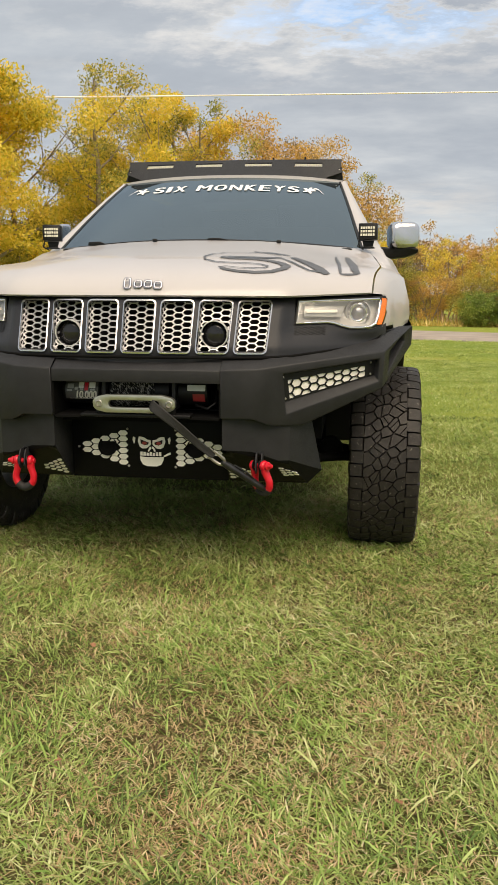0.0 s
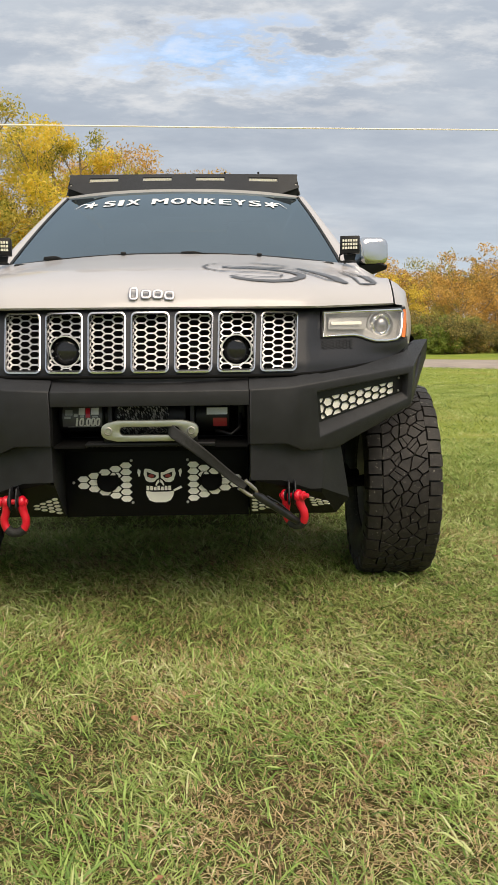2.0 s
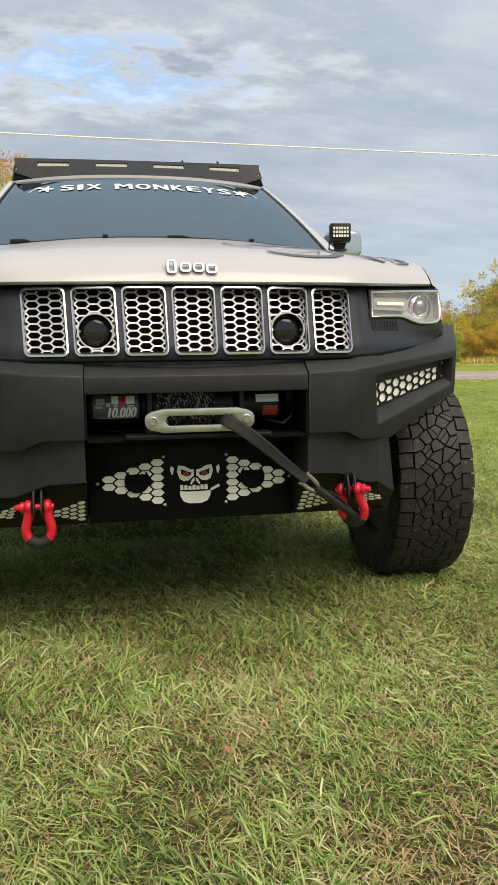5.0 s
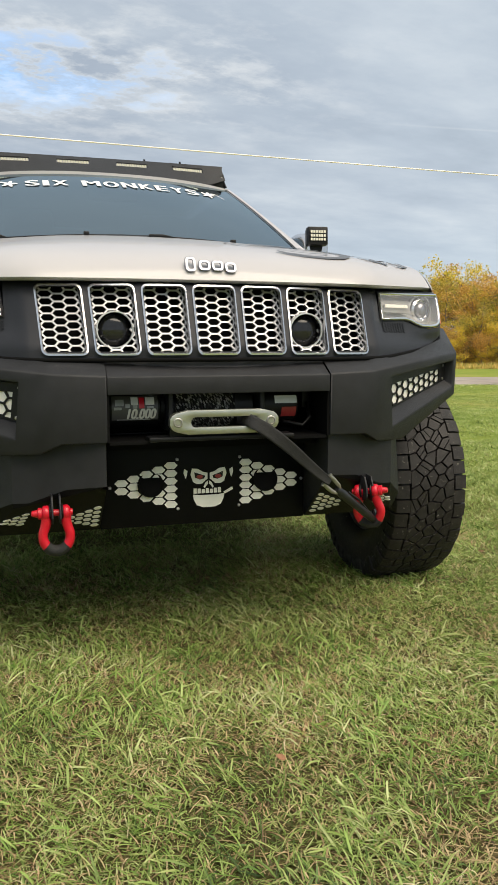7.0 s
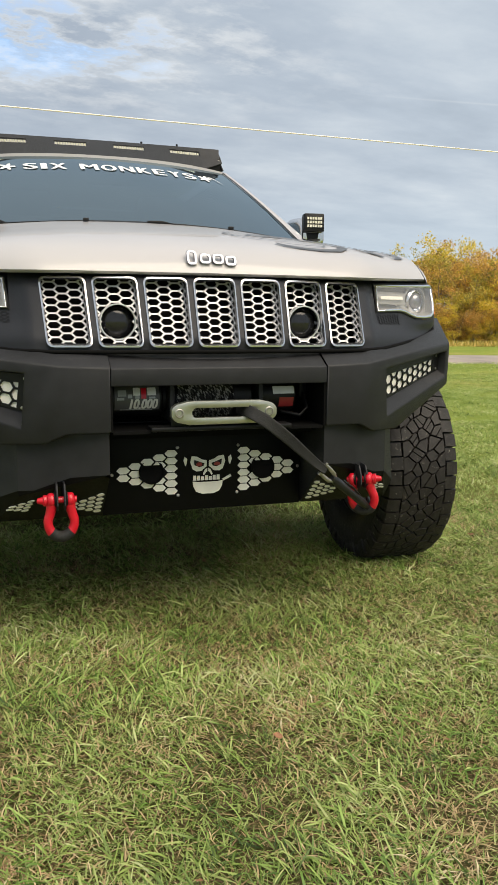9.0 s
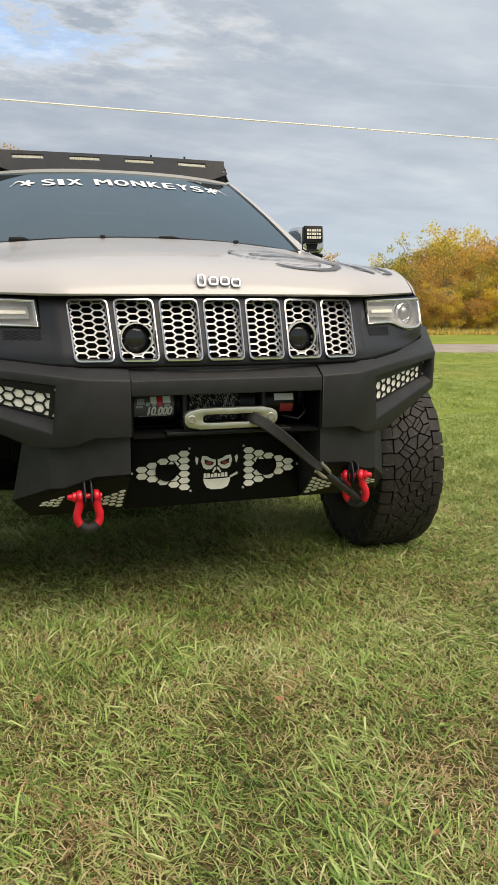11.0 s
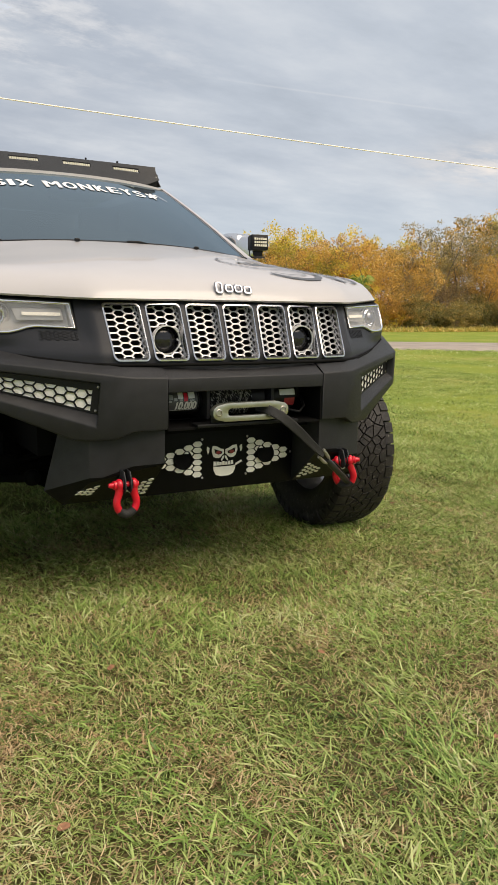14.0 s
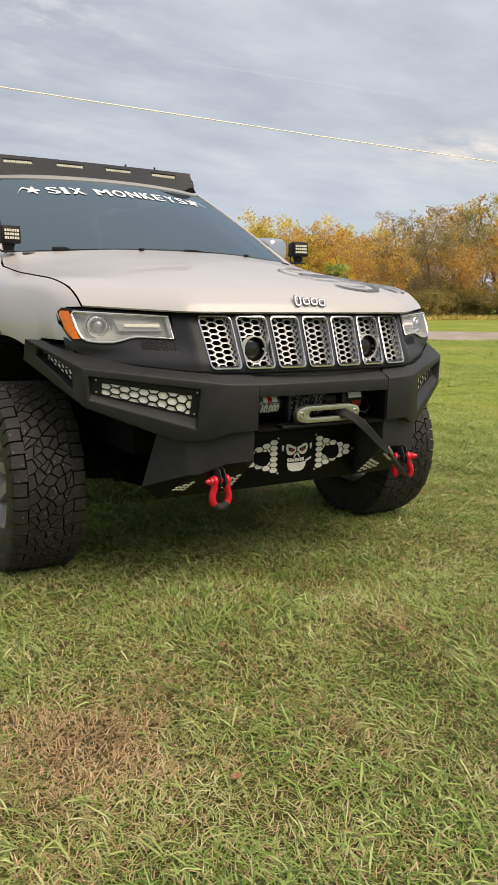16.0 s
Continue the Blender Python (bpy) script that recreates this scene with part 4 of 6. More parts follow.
V0, V1 = 0.720, 0.826
for word, x0, x1 in (("SIX", -0.417, -0.216), ("MONKEYS", -0.153, 0.436)):
    wide_ = [{"I": 0.42, "M": 1.25, "X": 1.08, "N": 1.05, "O": 1.05}.get(ch_, 0.95) for ch_ in word]
    unit = (x1 - x0) / (sum(wide_) + 0.20 * (len(word) - 1))
    m, at_x = Mesh(), x0
    for ch_, w_ in zip(word, wide_):
        me = flat_text(ch_)
        inset_ = 0.0045
        # layers side by side make the strokes heavy
        for k, shift in enumerate((-inset_, 0.0, inset_)):
            pts = []
            for p in me.vertices:
                v = lerp(V0, V1, p.co.y)
                pts.append(screen(x_at(lerp(at_x + inset_, at_x + w_ * unit - inset_, p.co.x) + shift, v), v, 0.003 + 0.0003 * k))
            m.add(pts, [tuple(f.vertices) for f in me.polygons])
        at_x += (w_ + 0.20) * unit
    part("banner_word", m, WHITEDECAL, ws, "white banner lettering on the glass", smooth=0, weld=False)
for sd in (-1, 1):
    m = Mesh()
    cx = 0.49 * sd
    pts = [(cx + 0.028 * math.cos(t) * (1 + 0.45 * math.cos(5 * t)), 0.772 + 0.042 * math.sin(t) * (1 + 0.45 * math.cos(5 * t))) for t in [2 * math.pi * k / 40 for k in range(40)]]
    m.add([screen(x_at(px, pv), pv, 0.003) for px, pv in pts], [tuple(range(40))])
    tail = [(cx + sd * (0.012 + 0.075 * t), 0.775 + 0.040 * math.sin(4.2 * t) - 0.02 * t, 0.012 * (1.15 - t)) for t in [k / 8 for k in range(9)]]
    m.grid([[screen(x_at(px, pv + e * hw_), pv + e * hw_, 0.0034) for e in (-1, 1)] for px, pv, hw_ in tail])
    part("banner_blob", m, WHITEDECAL, ws)

# pillars, roof, sides
m = Mesh()
rows = []
for v in [-0.1] + [i / 12 for i in range(13)]:
    p = screen(1.0, v)
    side_ = Vector((lerp(0.90, 0.705, v), lerp(1.66, 2.45, v), lerp(1.325, 1.750, v)))
    rows.append([p + Vector((0, 0, -0.004)), p + Vector((0.016, 0.01, 0.008)), p.lerp(side_, 0.5) + Vector((0.012, -0.012, 0.012)), side_, side_ + Vector((-0.05, 0.02, -0.02))])
m.grid(rows)
both("windscreen_pillar", m, WHITE, "white painted windscreen pillar", smooth=60)


def roof(u, v):
    a = abs(u)
    y = lerp(2.21 + 0.125 * a * a, 4.25, v)
    z = 1.790 + 0.040 * math.sin(math.pi * min(1, v * 0.9 + 0.1)) - 0.024 * a ** 3 - 0.02 * (1 - min(1, v * 12))
    return Vector((lerp(0.675, 0.70, min(1, v * 3)) * u, y, z))


m = Mesh()
m.grid([[roof(u, v) for u in us] for v in (0, 0.012, 0.03, 0.08, 0.2, 0.4, 0.6, 0.8, 1)])
m.grid([[roof(u, 0) + Vector((0, 0.0, -0.03 * k)) for u in us] for k in (0, 1)])
carpart("roof", m, WHITE, "white painted roof", smooth=50)
m = Mesh()
yb = [1.40, 1.62, 1.9, 2.3, 2.8, 3.3, 3.8, 4.2, 4.5]
m.grid([[Vector((table(z, ((0.55, 0.90), (0.8, 0.965), (1.1, 0.975), (1.33, 0.905))) - (0.04 if y > 4.3 else 0), y, min(z, table(y, ((1.40, 1.17), (1.62, 1.25), (1.9, 1.33)))))) for y in yb] for z in (0.56, 0.7, 0.85, 1.0, 1.15, 1.25, 1.33)])
both("door_panel", m, WHITE, "white painted car side", solid=-0.01, smooth=60)
m = Mesh()
m.grid([[Vector((lerp(0.895, 0.69, t), y + 0.82 * t * max(0, (2.7 - y) / 1.0) - 0.15 * t * (y > 4), lerp(1.325, 1.745, t))) for y in (1.70, 2.7, 3.1, 3.6, 4.35)] for t in (0, 0.5, 1)])
both("side_window", m, WINDSCREEN, "dark tinted side glass", smooth=60)
m = Mesh()
m.grid([[Vector((x, lerp(4.5, 4.25, t), lerp(0.6, 1.78, t))) for x in (-0.9 + 0.2 * t, -0.4, 0, 0.4, 0.9 - 0.2 * t)] for t in (0, 0.4, 0.65, 1)])
carpart("tailgate", m, WHITE, smooth=60)
m = Mesh()
m.box((0, 1.75, 1.245), (1.5, 0.75, 0.14)).box((0, 1.75, 1.30), (1.30, 0.3, 0.03)).box((0, 3.0, 0.75), (1.7, 3.2, 0.3)).box((0, 1.37, 1.16), (1.3, 0.05, 0.26))
carpart("dashboard", m, BLACK, bevel=0.02)
for sx in (-0.38, 0.38):
    m = Mesh()
    m.box((sx, 2.55, 1.2), (0.5, 0.16, 0.62), Euler((radians(-14), 0, 0)).to_matrix()).box((sx, 2.68, 1.575), (0.27, 0.1, 0.17)).box((sx, 2.35, 0.92), (0.5, 0.5, 0.14))
    carpart("seat", m, LEATHER, "tan upholstered front seat", bevel=0.04, seg=3)
m = Mesh()
m.box((0, 2.04, 1.640), (0.24, 0.03, 0.06))
carpart("rear_view_mirror", m, BLACK, bevel=0.012)
m = Mesh()
m.grid([[screen(0.90 * u, v, -0.012) + Vector((0, dy, 0)) for u in us] for v, dy in ((-0.03, -0.04), (0.0, 0.0), (0.03, 0.02))])
carpart("cowl", m, BLACK, "black plastic cowl", smooth=60)
for u0, u1, k in ((-0.70, -0.22, 1.0), (0.10, 0.42, 0.55)):
    m = Mesh()
    m.tube([screen(lerp(u0, u1, t), 0.002, 0.003) for t in (0, 0.25, 0.5, 0.75, 1)], 0.0032, 6)
    arm = [(-0.045, 0.0), (-0.042, 0.016), (0.015, 0.019), (0.060, 0.003), (0.060, 0.0)]
    m.prism([screen(u0, 0.004) + Vector((dx, -0.012, dz * k)) for dx, dz in arm], (0, 0.024, 0))
    carpart("wiper", m, BLACK, bevel=0.002)
for sx in (-0.215, 0.385):
    m = Mesh()
    m.box(hood(sx / 0.82, 0.955) + Vector((0, 0, 0.008)), (0.022, 0.02, 0.014))
    carpart("washer_nozzle", m, BLACK, bevel=0.003)

# door mirrors
MY, MZ = 2.02, 1.41
m = Mesh()
cap = []
for k in range(9):
    t = k / 8
    shrink = 1 - 0.42 * (1 - math.sqrt(max(0.0, 1 - (1 - t) ** 2)))
    ring_ = rounded(1.030 + 0.012 * (1 - t), MZ + 0.006 * t, 0.088 * shrink, 0.078 * shrink, 0.045 * shrink, 5)
    cap.append([Vector((x, MY - 0.085 + 0.16 * t * t * 0.9 + 0.25 * (x - 1.05) * (1 - t) + 0.06 * (x - 1.05), z)) for x, z in ring_])
k_ = len(cap[0])
m.add([p for r in cap for p in r], [(i * k_ + j, i * k_ + (j + 1) % k_, (i + 1) * k_ + (j + 1) % k_, (i + 1) * k_ + j) for i in range(8) for j in range(k_)] + [tuple(range(k_)), tuple(range(8 * k_, 9 * k_))])
def folded(mm):
    """The passenger-side mirror, half folded in."""
    o_ = mm.flip()
    o_.v = [(-0.935 + (p[0] + 0.935) * 0.5, p[1] - 0.35 * (p[0] + 0.935), p[2]) for p in o_.v]
    return o_


caps = (carpart("door_mirror", m, SATIN, "door mirror with satin chrome cap", smooth=60), carpart("door_mirror", folded(m), SATIN, "folded door mirror with satin chrome cap", smooth=60))
m = Mesh()
m.prism([(0.88, MY - 0.06, MZ - 0.055), (0.96, MY - 0.06, MZ - 0.062), (1.07, MY - 0.07, MZ - 0.066), (1.118, MY - 0.06, MZ - 0.066), (1.116, MY - 0.06, MZ - 0.092), (1.05, MY - 0.06, MZ - 0.115), (0.93, MY - 0.06, MZ - 0.128), (0.86, MY - 0.06, MZ - 0.13)], (0, 0.13, 0))
for ob, mm in zip(caps, (m, folded(m))):
    part("mirror_foot", mm, BLACK, ob, "black lower mirror shell", bevel=0.012)

# dark swirl decals on the bonnet
def ribbon(pts, w, mat=GREYDECAL, name="bonnet_decal"):
    m = Mesh()
    rows = []
    for i, (s, v) in enumerate(pts):
        a, b = pts[max(0, i - 1)], pts[min(len(pts) - 1, i + 1)]
        tx, ty = (b[0] - a[0]) * 0.85, (b[1] - a[1]) * 1.1
        ln = math.hypot(tx, ty) or 1
        k = w * (0.35 + 0.65 * math.sin(math.pi * (i + 0.5) / len(pts)))
        ns, nv = -ty / ln * k / 0.85, tx / ln * k / 1.1
        rows.append([hood(s - ns, v - nv, 0.0035), hood(s + ns, v + nv, 0.0035)])
    m.grid(rows)
    ob = part(name, m, mat, bonnet, smooth=80)
    return ob


ribbon([(0.52, 0.47), (0.45, 0.505), (0.36, 0.50), (0.25, 0.48), (0.20, 0.43), (0.18, 0.36), (0.20, 0.29), (0.26, 0.24), (0.34, 0.225), (0.41, 0.225), (0.47, 0.21), (0.51, 0.18), (0.50, 0.15), (0.43, 0.145), (0.37, 0.15), (0.31, 0.172)], 0.0055)
ribbon([(0.30, 0.155), (0.33, 0.132), (0.39, 0.112), (0.47, 0.103), (0.54, 0.113), (0.585, 0.15), (0.59, 0.19), (0.56, 0.24), (0.52, 0.275), (0.46, 0.305), (0.39, 0.315), (0.32, 0.31), (0.27, 0.335), (0.27, 0.362), (0.30, 0.374)], 0.017)
ribbon([(0.28, 0.365), (0.36, 0.358), (0.47, 0.365), (0.53, 0.40)], 0.018)
ribbon([(0.38, 0.535), (0.47, 0.53), (0.56, 0.50)], 0.014)
ribbon([(0.52, 0.40), (0.59, 0.30), (0.66, 0.18), (0.70, 0.135)], 0.0055)
ribbon([(0.58, 0.44), (0.66, 0.30), (0.73, 0.17), (0.785, 0.095)], 0.021)
ribbon([(0.69, 0.138), (0.735, 0.125), (0.79, 0.095)], 0.007)
ribbon([(0.775, 0.64), (0.79, 0.45), (0.805, 0.32), (0.83, 0.16), (0.845, 0.10)], 0.007)
ribbon([(0.845, 0.095), (0.885, 0.092), (0.925, 0.098)], 0.010)
ribbon([(0.835, 0.68), (0.855, 0.42), (0.88, 0.24), (0.90, 0.15), (0.925, 0.10)], 0.017)

# near-black bead: shade of the gap between grille shell and bumper's top, as colour
gap_pts = [(0.874, 0.398, 0.957), (0.868, 0.386, 0.940), (0.852, 0.361, 0.920), (0.813, 0.323, 0.904), (0.757, 0.276, 0.893), (0.659, 0.199, 0.881), (0.546, 0.110, 0.869), (0.45, 0.076, 0.866), (0.306, 0.060, 0.8655), (0.15, 0.056, 0.866)]
gap_pts = [face(p[0], p[2], 0.0025) for p in gap_pts] + [face(0.0, 0.866, 0.0025)]
m = Mesh()
m.tube(gap_pts + [Vector((-p.x, p.y, p.z)) for p in reversed(gap_pts)], 0.0058, 8)
carpart("gap_bead", m, DEEP, "near-black bead drawn as the gap above the bumper", smooth=60)

# ---- front bumper ----
A0, B0, E0, G0 = (0.306, 0.0, 0.826), (0.435, 0.003, 0.832), (0.880, 0.298, 0.880), (0.998, 0.582, 0.966)
A1, B1, C1, D1, E1, G1 = (0.306, 0.004, 0.655), (0.42, 0.012, 0.655), (0.475, 0.045, 0.628), (0.590, 0.118, 0.622), (0.875, 0.298, 0.742), (0.998, 0.608, 0.885)
F0, F1, F2, F3, F4 = (0.306, 0.062, 0.864), (0.50, 0.084, 0.866), (0.68, 0.220, 0.884), (0.868, 0.380, 0.926), (0.94, 0.56, 0.962)
P = [(0.522, 0.060, 0.812), (0.862, 0.286, 0.853), (0.860, 0.286, 0.768), (0.534, 0.068, 0.668)]
IN = Vector((-0.557, 0.83, 0.0)) * 0.034
Q = [Vector(p) + IN + Vector((0, 0, dz)) for p, dz in zip(P, (-0.006, -0.006, 0.022, 0.040))]
R = [(0.899, 0.352, 0.874), (0.962, 0.540, 0.936), (0.966, 0.550, 0.905), (0.897, 0.352, 0.800)]
T = [Vector(p) + Vector((-0.03, 0.012, 0)) for p in R]
m = Mesh()
vv = [A0, B0, E0, G0, A1, B1, C1, D1, E1, G1, F0, F1, F2, F3, F4] + P + Q + R + T + [(0.962, 0.600, 0.957), (0.888, 0.430, 0.950)]
nm = "A0 B0 E0 G0 A1 B1 C1 D1 E1 G1 F0 F1 F2 F3 F4 P0 P1 P2 P3 Q0 Q1 Q2 Q3 R0 R1 R2 R3 T0 T1 T2 T3 X0 X1".split()
ix = {k: i for i, k in enumerate(nm)}
back = {k: len(vv) + i for i, k in enumerate("A0 A1 B1 C1 D1 E1 G1".split())}
vv += [tuple(Vector(vv[ix[k]]) + Vector((-0.0 if k[0] == "A" else -0.02, 0.11, 0.0))) for k in "A0 A1 B1 C1 D1 E1 G1".split()]
fc = ["A0 B0 B1 A1", "B0 E0 P1 P0", "E0 E1 P2 P1", "P3 P2 E1 D1", "B0 P0 P3 C1 B1", "P3 D1 C1", "P0 P1 Q1 Q0", "P1 P2 Q2 Q1", "P2 P3 Q3 Q2", "P3 P0 Q0 Q3",
      "A0 F0 F1 B0", "B0 F1 F2 E0", "F2 F3 E0", "E0 F3 F4 G0", "E0 G0 R1 R0", "G0 G1 R2 R1", "G1 E1 R3 R2", "E1 E0 R0 R3",
      "R0 R1 T1 T0", "R1 R2 T2 T1", "R2 R3 T3 T2", "R3 R0 T0 T3", "F3 F4 X0 X1"]
faces = [tuple(ix[k] for k in f.split()) for f in fc]
ch = "A1 B1 C1 D1 E1 G1".split()
faces += [(ix[a], ix[b], back[b], back[a]) for a, b in zip(ch, ch[1:])] + [(ix["A0"], ix["A1"], back["A1"], back["A0"])]
m.add(vv, faces)
bump_c = Mesh()
bump_c.add([(-0.305, 0.003, 0.778), (0.305, 0.003, 0.778), (0.305, 0.003, 0.824), (-0.305, 0.003, 0.824), (-0.305, 0.07, 0.863), (0.305, 0.07, 0.863), (0.305, 0.08, 0.778), (-0.305, 0.08, 0.778)],
           [(0, 1, 2, 3), (3, 2, 5, 4), (1, 0, 7, 6), (0, 3, 4, 7), (1, 6, 5, 2)])
bumper = carpart("front_bumper", bump_c, POWDER, "black powder-coated steel off-road bumper", bevel=0.003)
def skew(mm):
    """The passenger-side wing sits a little further forward."""
    o_ = mm.flip()
    kept = [(-p[0], p[1], p[2]) for p in (F1, F2, F3)]
    old = list(o_.v)
    o_.v = [(p[0], p[1] - 0.04 * max(0.0, min(1.0, (-p[0] - 0.38) / 0.45)) * (1.0 if p[1] < 0.34 else max(0.0, 1 - (p[1] - 0.34) / 0.2)), p[2]) for p in o_.v]
    o_.v = [(p[0] + 0.05 * max(0.0, min(0.28, p[1] - 0.3)), p[1], p[2]) for p in o_.v]
    o_.v = [b if any((Vector(b) - Vector(k)).length < 0.001 for k in kept) else a for a, b in zip(o_.v, old)]
    return o_


for mm in (m, skew(m)):
    part("bumper_wing", mm, POWDER, bumper, "angular black steel bumper wing", bevel=0.005, seg=2)


def quad_map(q):
    q = [Vector(p) for p in q]
    nrm = (q[1] - q[0]).cross(q[3] - q[0]).normalized()

    def f(s, t, off):
        return q[0].lerp(q[1], s).lerp(q[3].lerp(q[2], s), t) - nrm * off * sgn
    sgn = 1 if nrm.y > 0 else -1
    return f


def screen_panel(q, a, h, w, cut, screws, nrows):
    """A pale panel behind a black honeycomb, and its screws."""
    f = quad_map(q)
    lx = ((Vector(q[1]) - Vector(q[0])).length + (Vector(q[2]) - Vector(q[3])).length) / 2
    lz = ((Vector(q[3]) - Vector(q[0])).length + (Vector(q[2]) - Vector(q[1])).length) / 2
    pale, black, dots = Mesh(), Mesh(), []
    s0, s1, t0, t1 = cut
    pale.add([f(0.0, 0.0, -0.001), f(1, 0.0, -0.001), f(1, 1, -0.001), f(0, 1, -0.001)], [(0, 1, 2, 3)])
    hex_mesh(black, lambda s, t, off: f(s / lx, t / lz, off + 0.004), (s0 * lx, s1 * lx, t0 * lz, t1 * lz), a, h, w, 0.004)
    for (sa, sb, ta, tb) in ((0, s0, 0, 1), (s1, 1, 0, 1), (s0, s1, 0, t0), (s0, s1, t1, 1)):
        black.add([f(sa, ta, 0.0046), f(sb, ta, 0.0046), f(sb, tb, 0.0046), f(sa, tb, 0.0046), f(sa, ta, 0.0), f(sb, ta, 0.0), f(sb, tb, 0.0), f(sa, tb, 0.0)],
                  [(0, 1, 2, 3), (0, 4, 5, 1), (1, 5, 6, 2), (2, 6, 7, 3), (3, 7, 4, 0)])
    for s, t in screws:
        dots.append(Mesh().lathe([(0.0045, 0.0), (0.004, 0.003), (0.001, 0.004)], f(s, t, 0.005), f(s, t, 0.1) - f(s, t, 0), 10))
    return pale, black, dots


pale, black, dots = screen_panel(Q, 0.0237, 0.0272, 0.0048, (0.075, 0.90, 0.24, 0.95), ((0.03, 0.10), (0.03, 0.90), (0.95, 0.12), (0.95, 0.85)), 3)
pale2, black2, dots2 = screen_panel(T, 0.015, 0.018, 0.0036, (0.12, 0.85, 0.30, 0.85), ((0.92, 0.4),), 2)
for mir in (False, True):
    for a, mt, nm_ in ((pale, CREAM, "backing_panel"), (black, BLACK, "honeycomb"), (pale2, CREAM, "backing_panel"), (black2, BLACK, "honeycomb")):
        part(nm_, skew(a) if mir else a, mt, bumper, smooth=30, weld=False)
    for a in dots + dots2:
        part("screw", skew(a) if mir else a, STEEL, bumper, smooth=30, weld=False)

# lower module either side of the skid panel
m = Mesh()
H0, H1, H2, H3 = (0.308, 0.022, 0.665), (0.545, 0.100, 0.650), (0.545, 0.100, 0.495), (0.308, 0.024, 0.540)
K1, K2 = (0.612, 0.205, 0.656), (0.656, 0.258, 0.430)
M1, M2, H4 = (0.410, 0.055, 0.532), (0.505, 0.087, 0.496), (0.543, 0.102, 0.480)
L0, L1 = (0.310, 0.206, 0.388), (0.604, 0.218, 0.385)
m.add([H0, H1, H2, M2, M1, H3, K1, K2, (0.308, 0.24, 0.665), L0, (0.31, 0.29, 0.394)], [(0, 1, 2, 3, 4, 5), (1, 6, 7, 2), (0, 5, 9, 10, 8)])
U = [Vector(p) for p in (H3, H4, L1, L0)]
under = Mesh()
under.grid([[U[0].lerp(U[1], i / 6).lerp(U[3].lerp(U[2], i / 6), j / 5) for i in range(7)] for j in range(6)])
under.add([H3, M1, M2, H2, H4, K2, L1], [(0, 1, 2, 3, 4), (3, 5, 6, 4)])
for mm, uu in ((m, under), (m.flip(), under.flip())):
    part("lower_module", mm, POWDER, bumper, "black steel lower bumper module", bevel=0.004)
    # the module's underside takes the darker black, its shade in the colour
    part("lower_panel", uu, SHADED_BLACK, bumper, "sloping underside panel, blackened as if in shade", smooth=30)
um = quad_map(U)
cells = []
for s0, mid, counts in ((0.06, 0.66, (5, 4, 3, 2)), (0.80, 0.47, (4, 3, 2))):
    for c, k in enumerate(counts):
        for r in range(k):
            cells.append((s0 + c * 0.083, mid + (r - (k - 1) / 2) * 0.105))


def hex_plate(f, s, t, a, b, off=0.002, th=0.003):
    mm = Mesh()
    fr = [f(s + dx * a, t + dy * b, off) for dx, dy in ((1, 0), (0.5, 1), (-0.5, 1), (-1, 0), (-0.5, -1), (0.5, -1))]
    mm.prism(fr, f(s, t, off - th) - f(s, t, off))
    return mm


for s, t in cells:
    h = hex_plate(um, s, t, 0.041, 0.031)
    part("hex_cutout", h, CREAM, bumper, smooth=0)
    part("hex_cutout", h.flip(), CREAM, bumper, smooth=0)

# centre skid panel
S = [Vector(p) for p in ((-0.306, 0.200, 0.660), (0.306, 0.200, 0.660), (0.306, 0.206, 0.386), (-0.306, 0.206, 0.386))]
m = Mesh()
m.prism(S, (0, 0.006, 0))
m.grid([[(x, y, z) for x in (-0.306, 0.306)] for y, z in ((0.212, 0.386), (0.42, 0.41))])
part("skid_panel", m, SHADED_BLACK, bumper, "black steel skid panel with pale hexagons", bevel=0.002)
sk = quad_map(S)
PX = lambda x: 0.5 + x / 0.612
PZ = lambda z: (0.660 - z + 0.022) / 0.274
for sd in (-1, 1):
    hc = (0.0085 + 0.1725 * sd, 0.531)
    for c, k in enumerate((6, 5, 4, 3, 2)):
        x = 0.0085 + sd * (0.1125 + 0.0356 * c)
        for r in range(k):
            z = 0.526 + (r - (k - 1) / 2) * 0.0228
            if math.hypot(x - hc[0], (z - hc[1]) * 1.05) < 0.030:
                continue
            part("hex_cutout", hex_plate(sk, PX(x), PZ(z), 0.0198 / 0.612, 0.0100 / 0.274), CREAM, bumper, smooth=0)
    # flat near-black disc carries the shade of the lamp hole
    m = Mesh()
    p0 = sk(PX(hc[0]), PZ(hc[1]), 0.004)
    m.lathe([(0.037, 0.003), (0.037, -0.006), (0.034, -0.0065), (0.032, -0.004), (0.001, -0.004)], p0, (0, 1, -0.3), 36)
    part("lamp_hole_disc", m, DEEP, bumper, smooth=40)
    for x, z in ((0.094, 0.600), (0.092, 0.455), (0.288, 0.526)):
        m = Mesh()
        m.lathe([(0.005, 0.0), (0.004, 0.003), (0.001, 0.004)], sk(PX(0.0085 + x * sd), PZ(z), 0.001), (0, -1, 0.3), 10)
        part("screw", m, STEEL, bumper)
# plain emblem shapes between the hexagons
fr = lambda pts, off=0.0025: [sk(PX(0.90 * x + 0.008), PZ(0.514 + 0.9 * (z - 0.528)), off) for x, z in pts]
oval = lambda cx, cz, rx_, rz_, n=18: [(cx + rx_ * math.cos(2 * math.pi * k / n), cz + rz_ * math.sin(2 * math.pi * k / n)) for k in range(n)]


def emblem(name, pts, mat, label="", off=0.0025):
    part(name, Mesh().prism(fr(pts, off), (0, 0.002, 0)), mat, bumper, label)


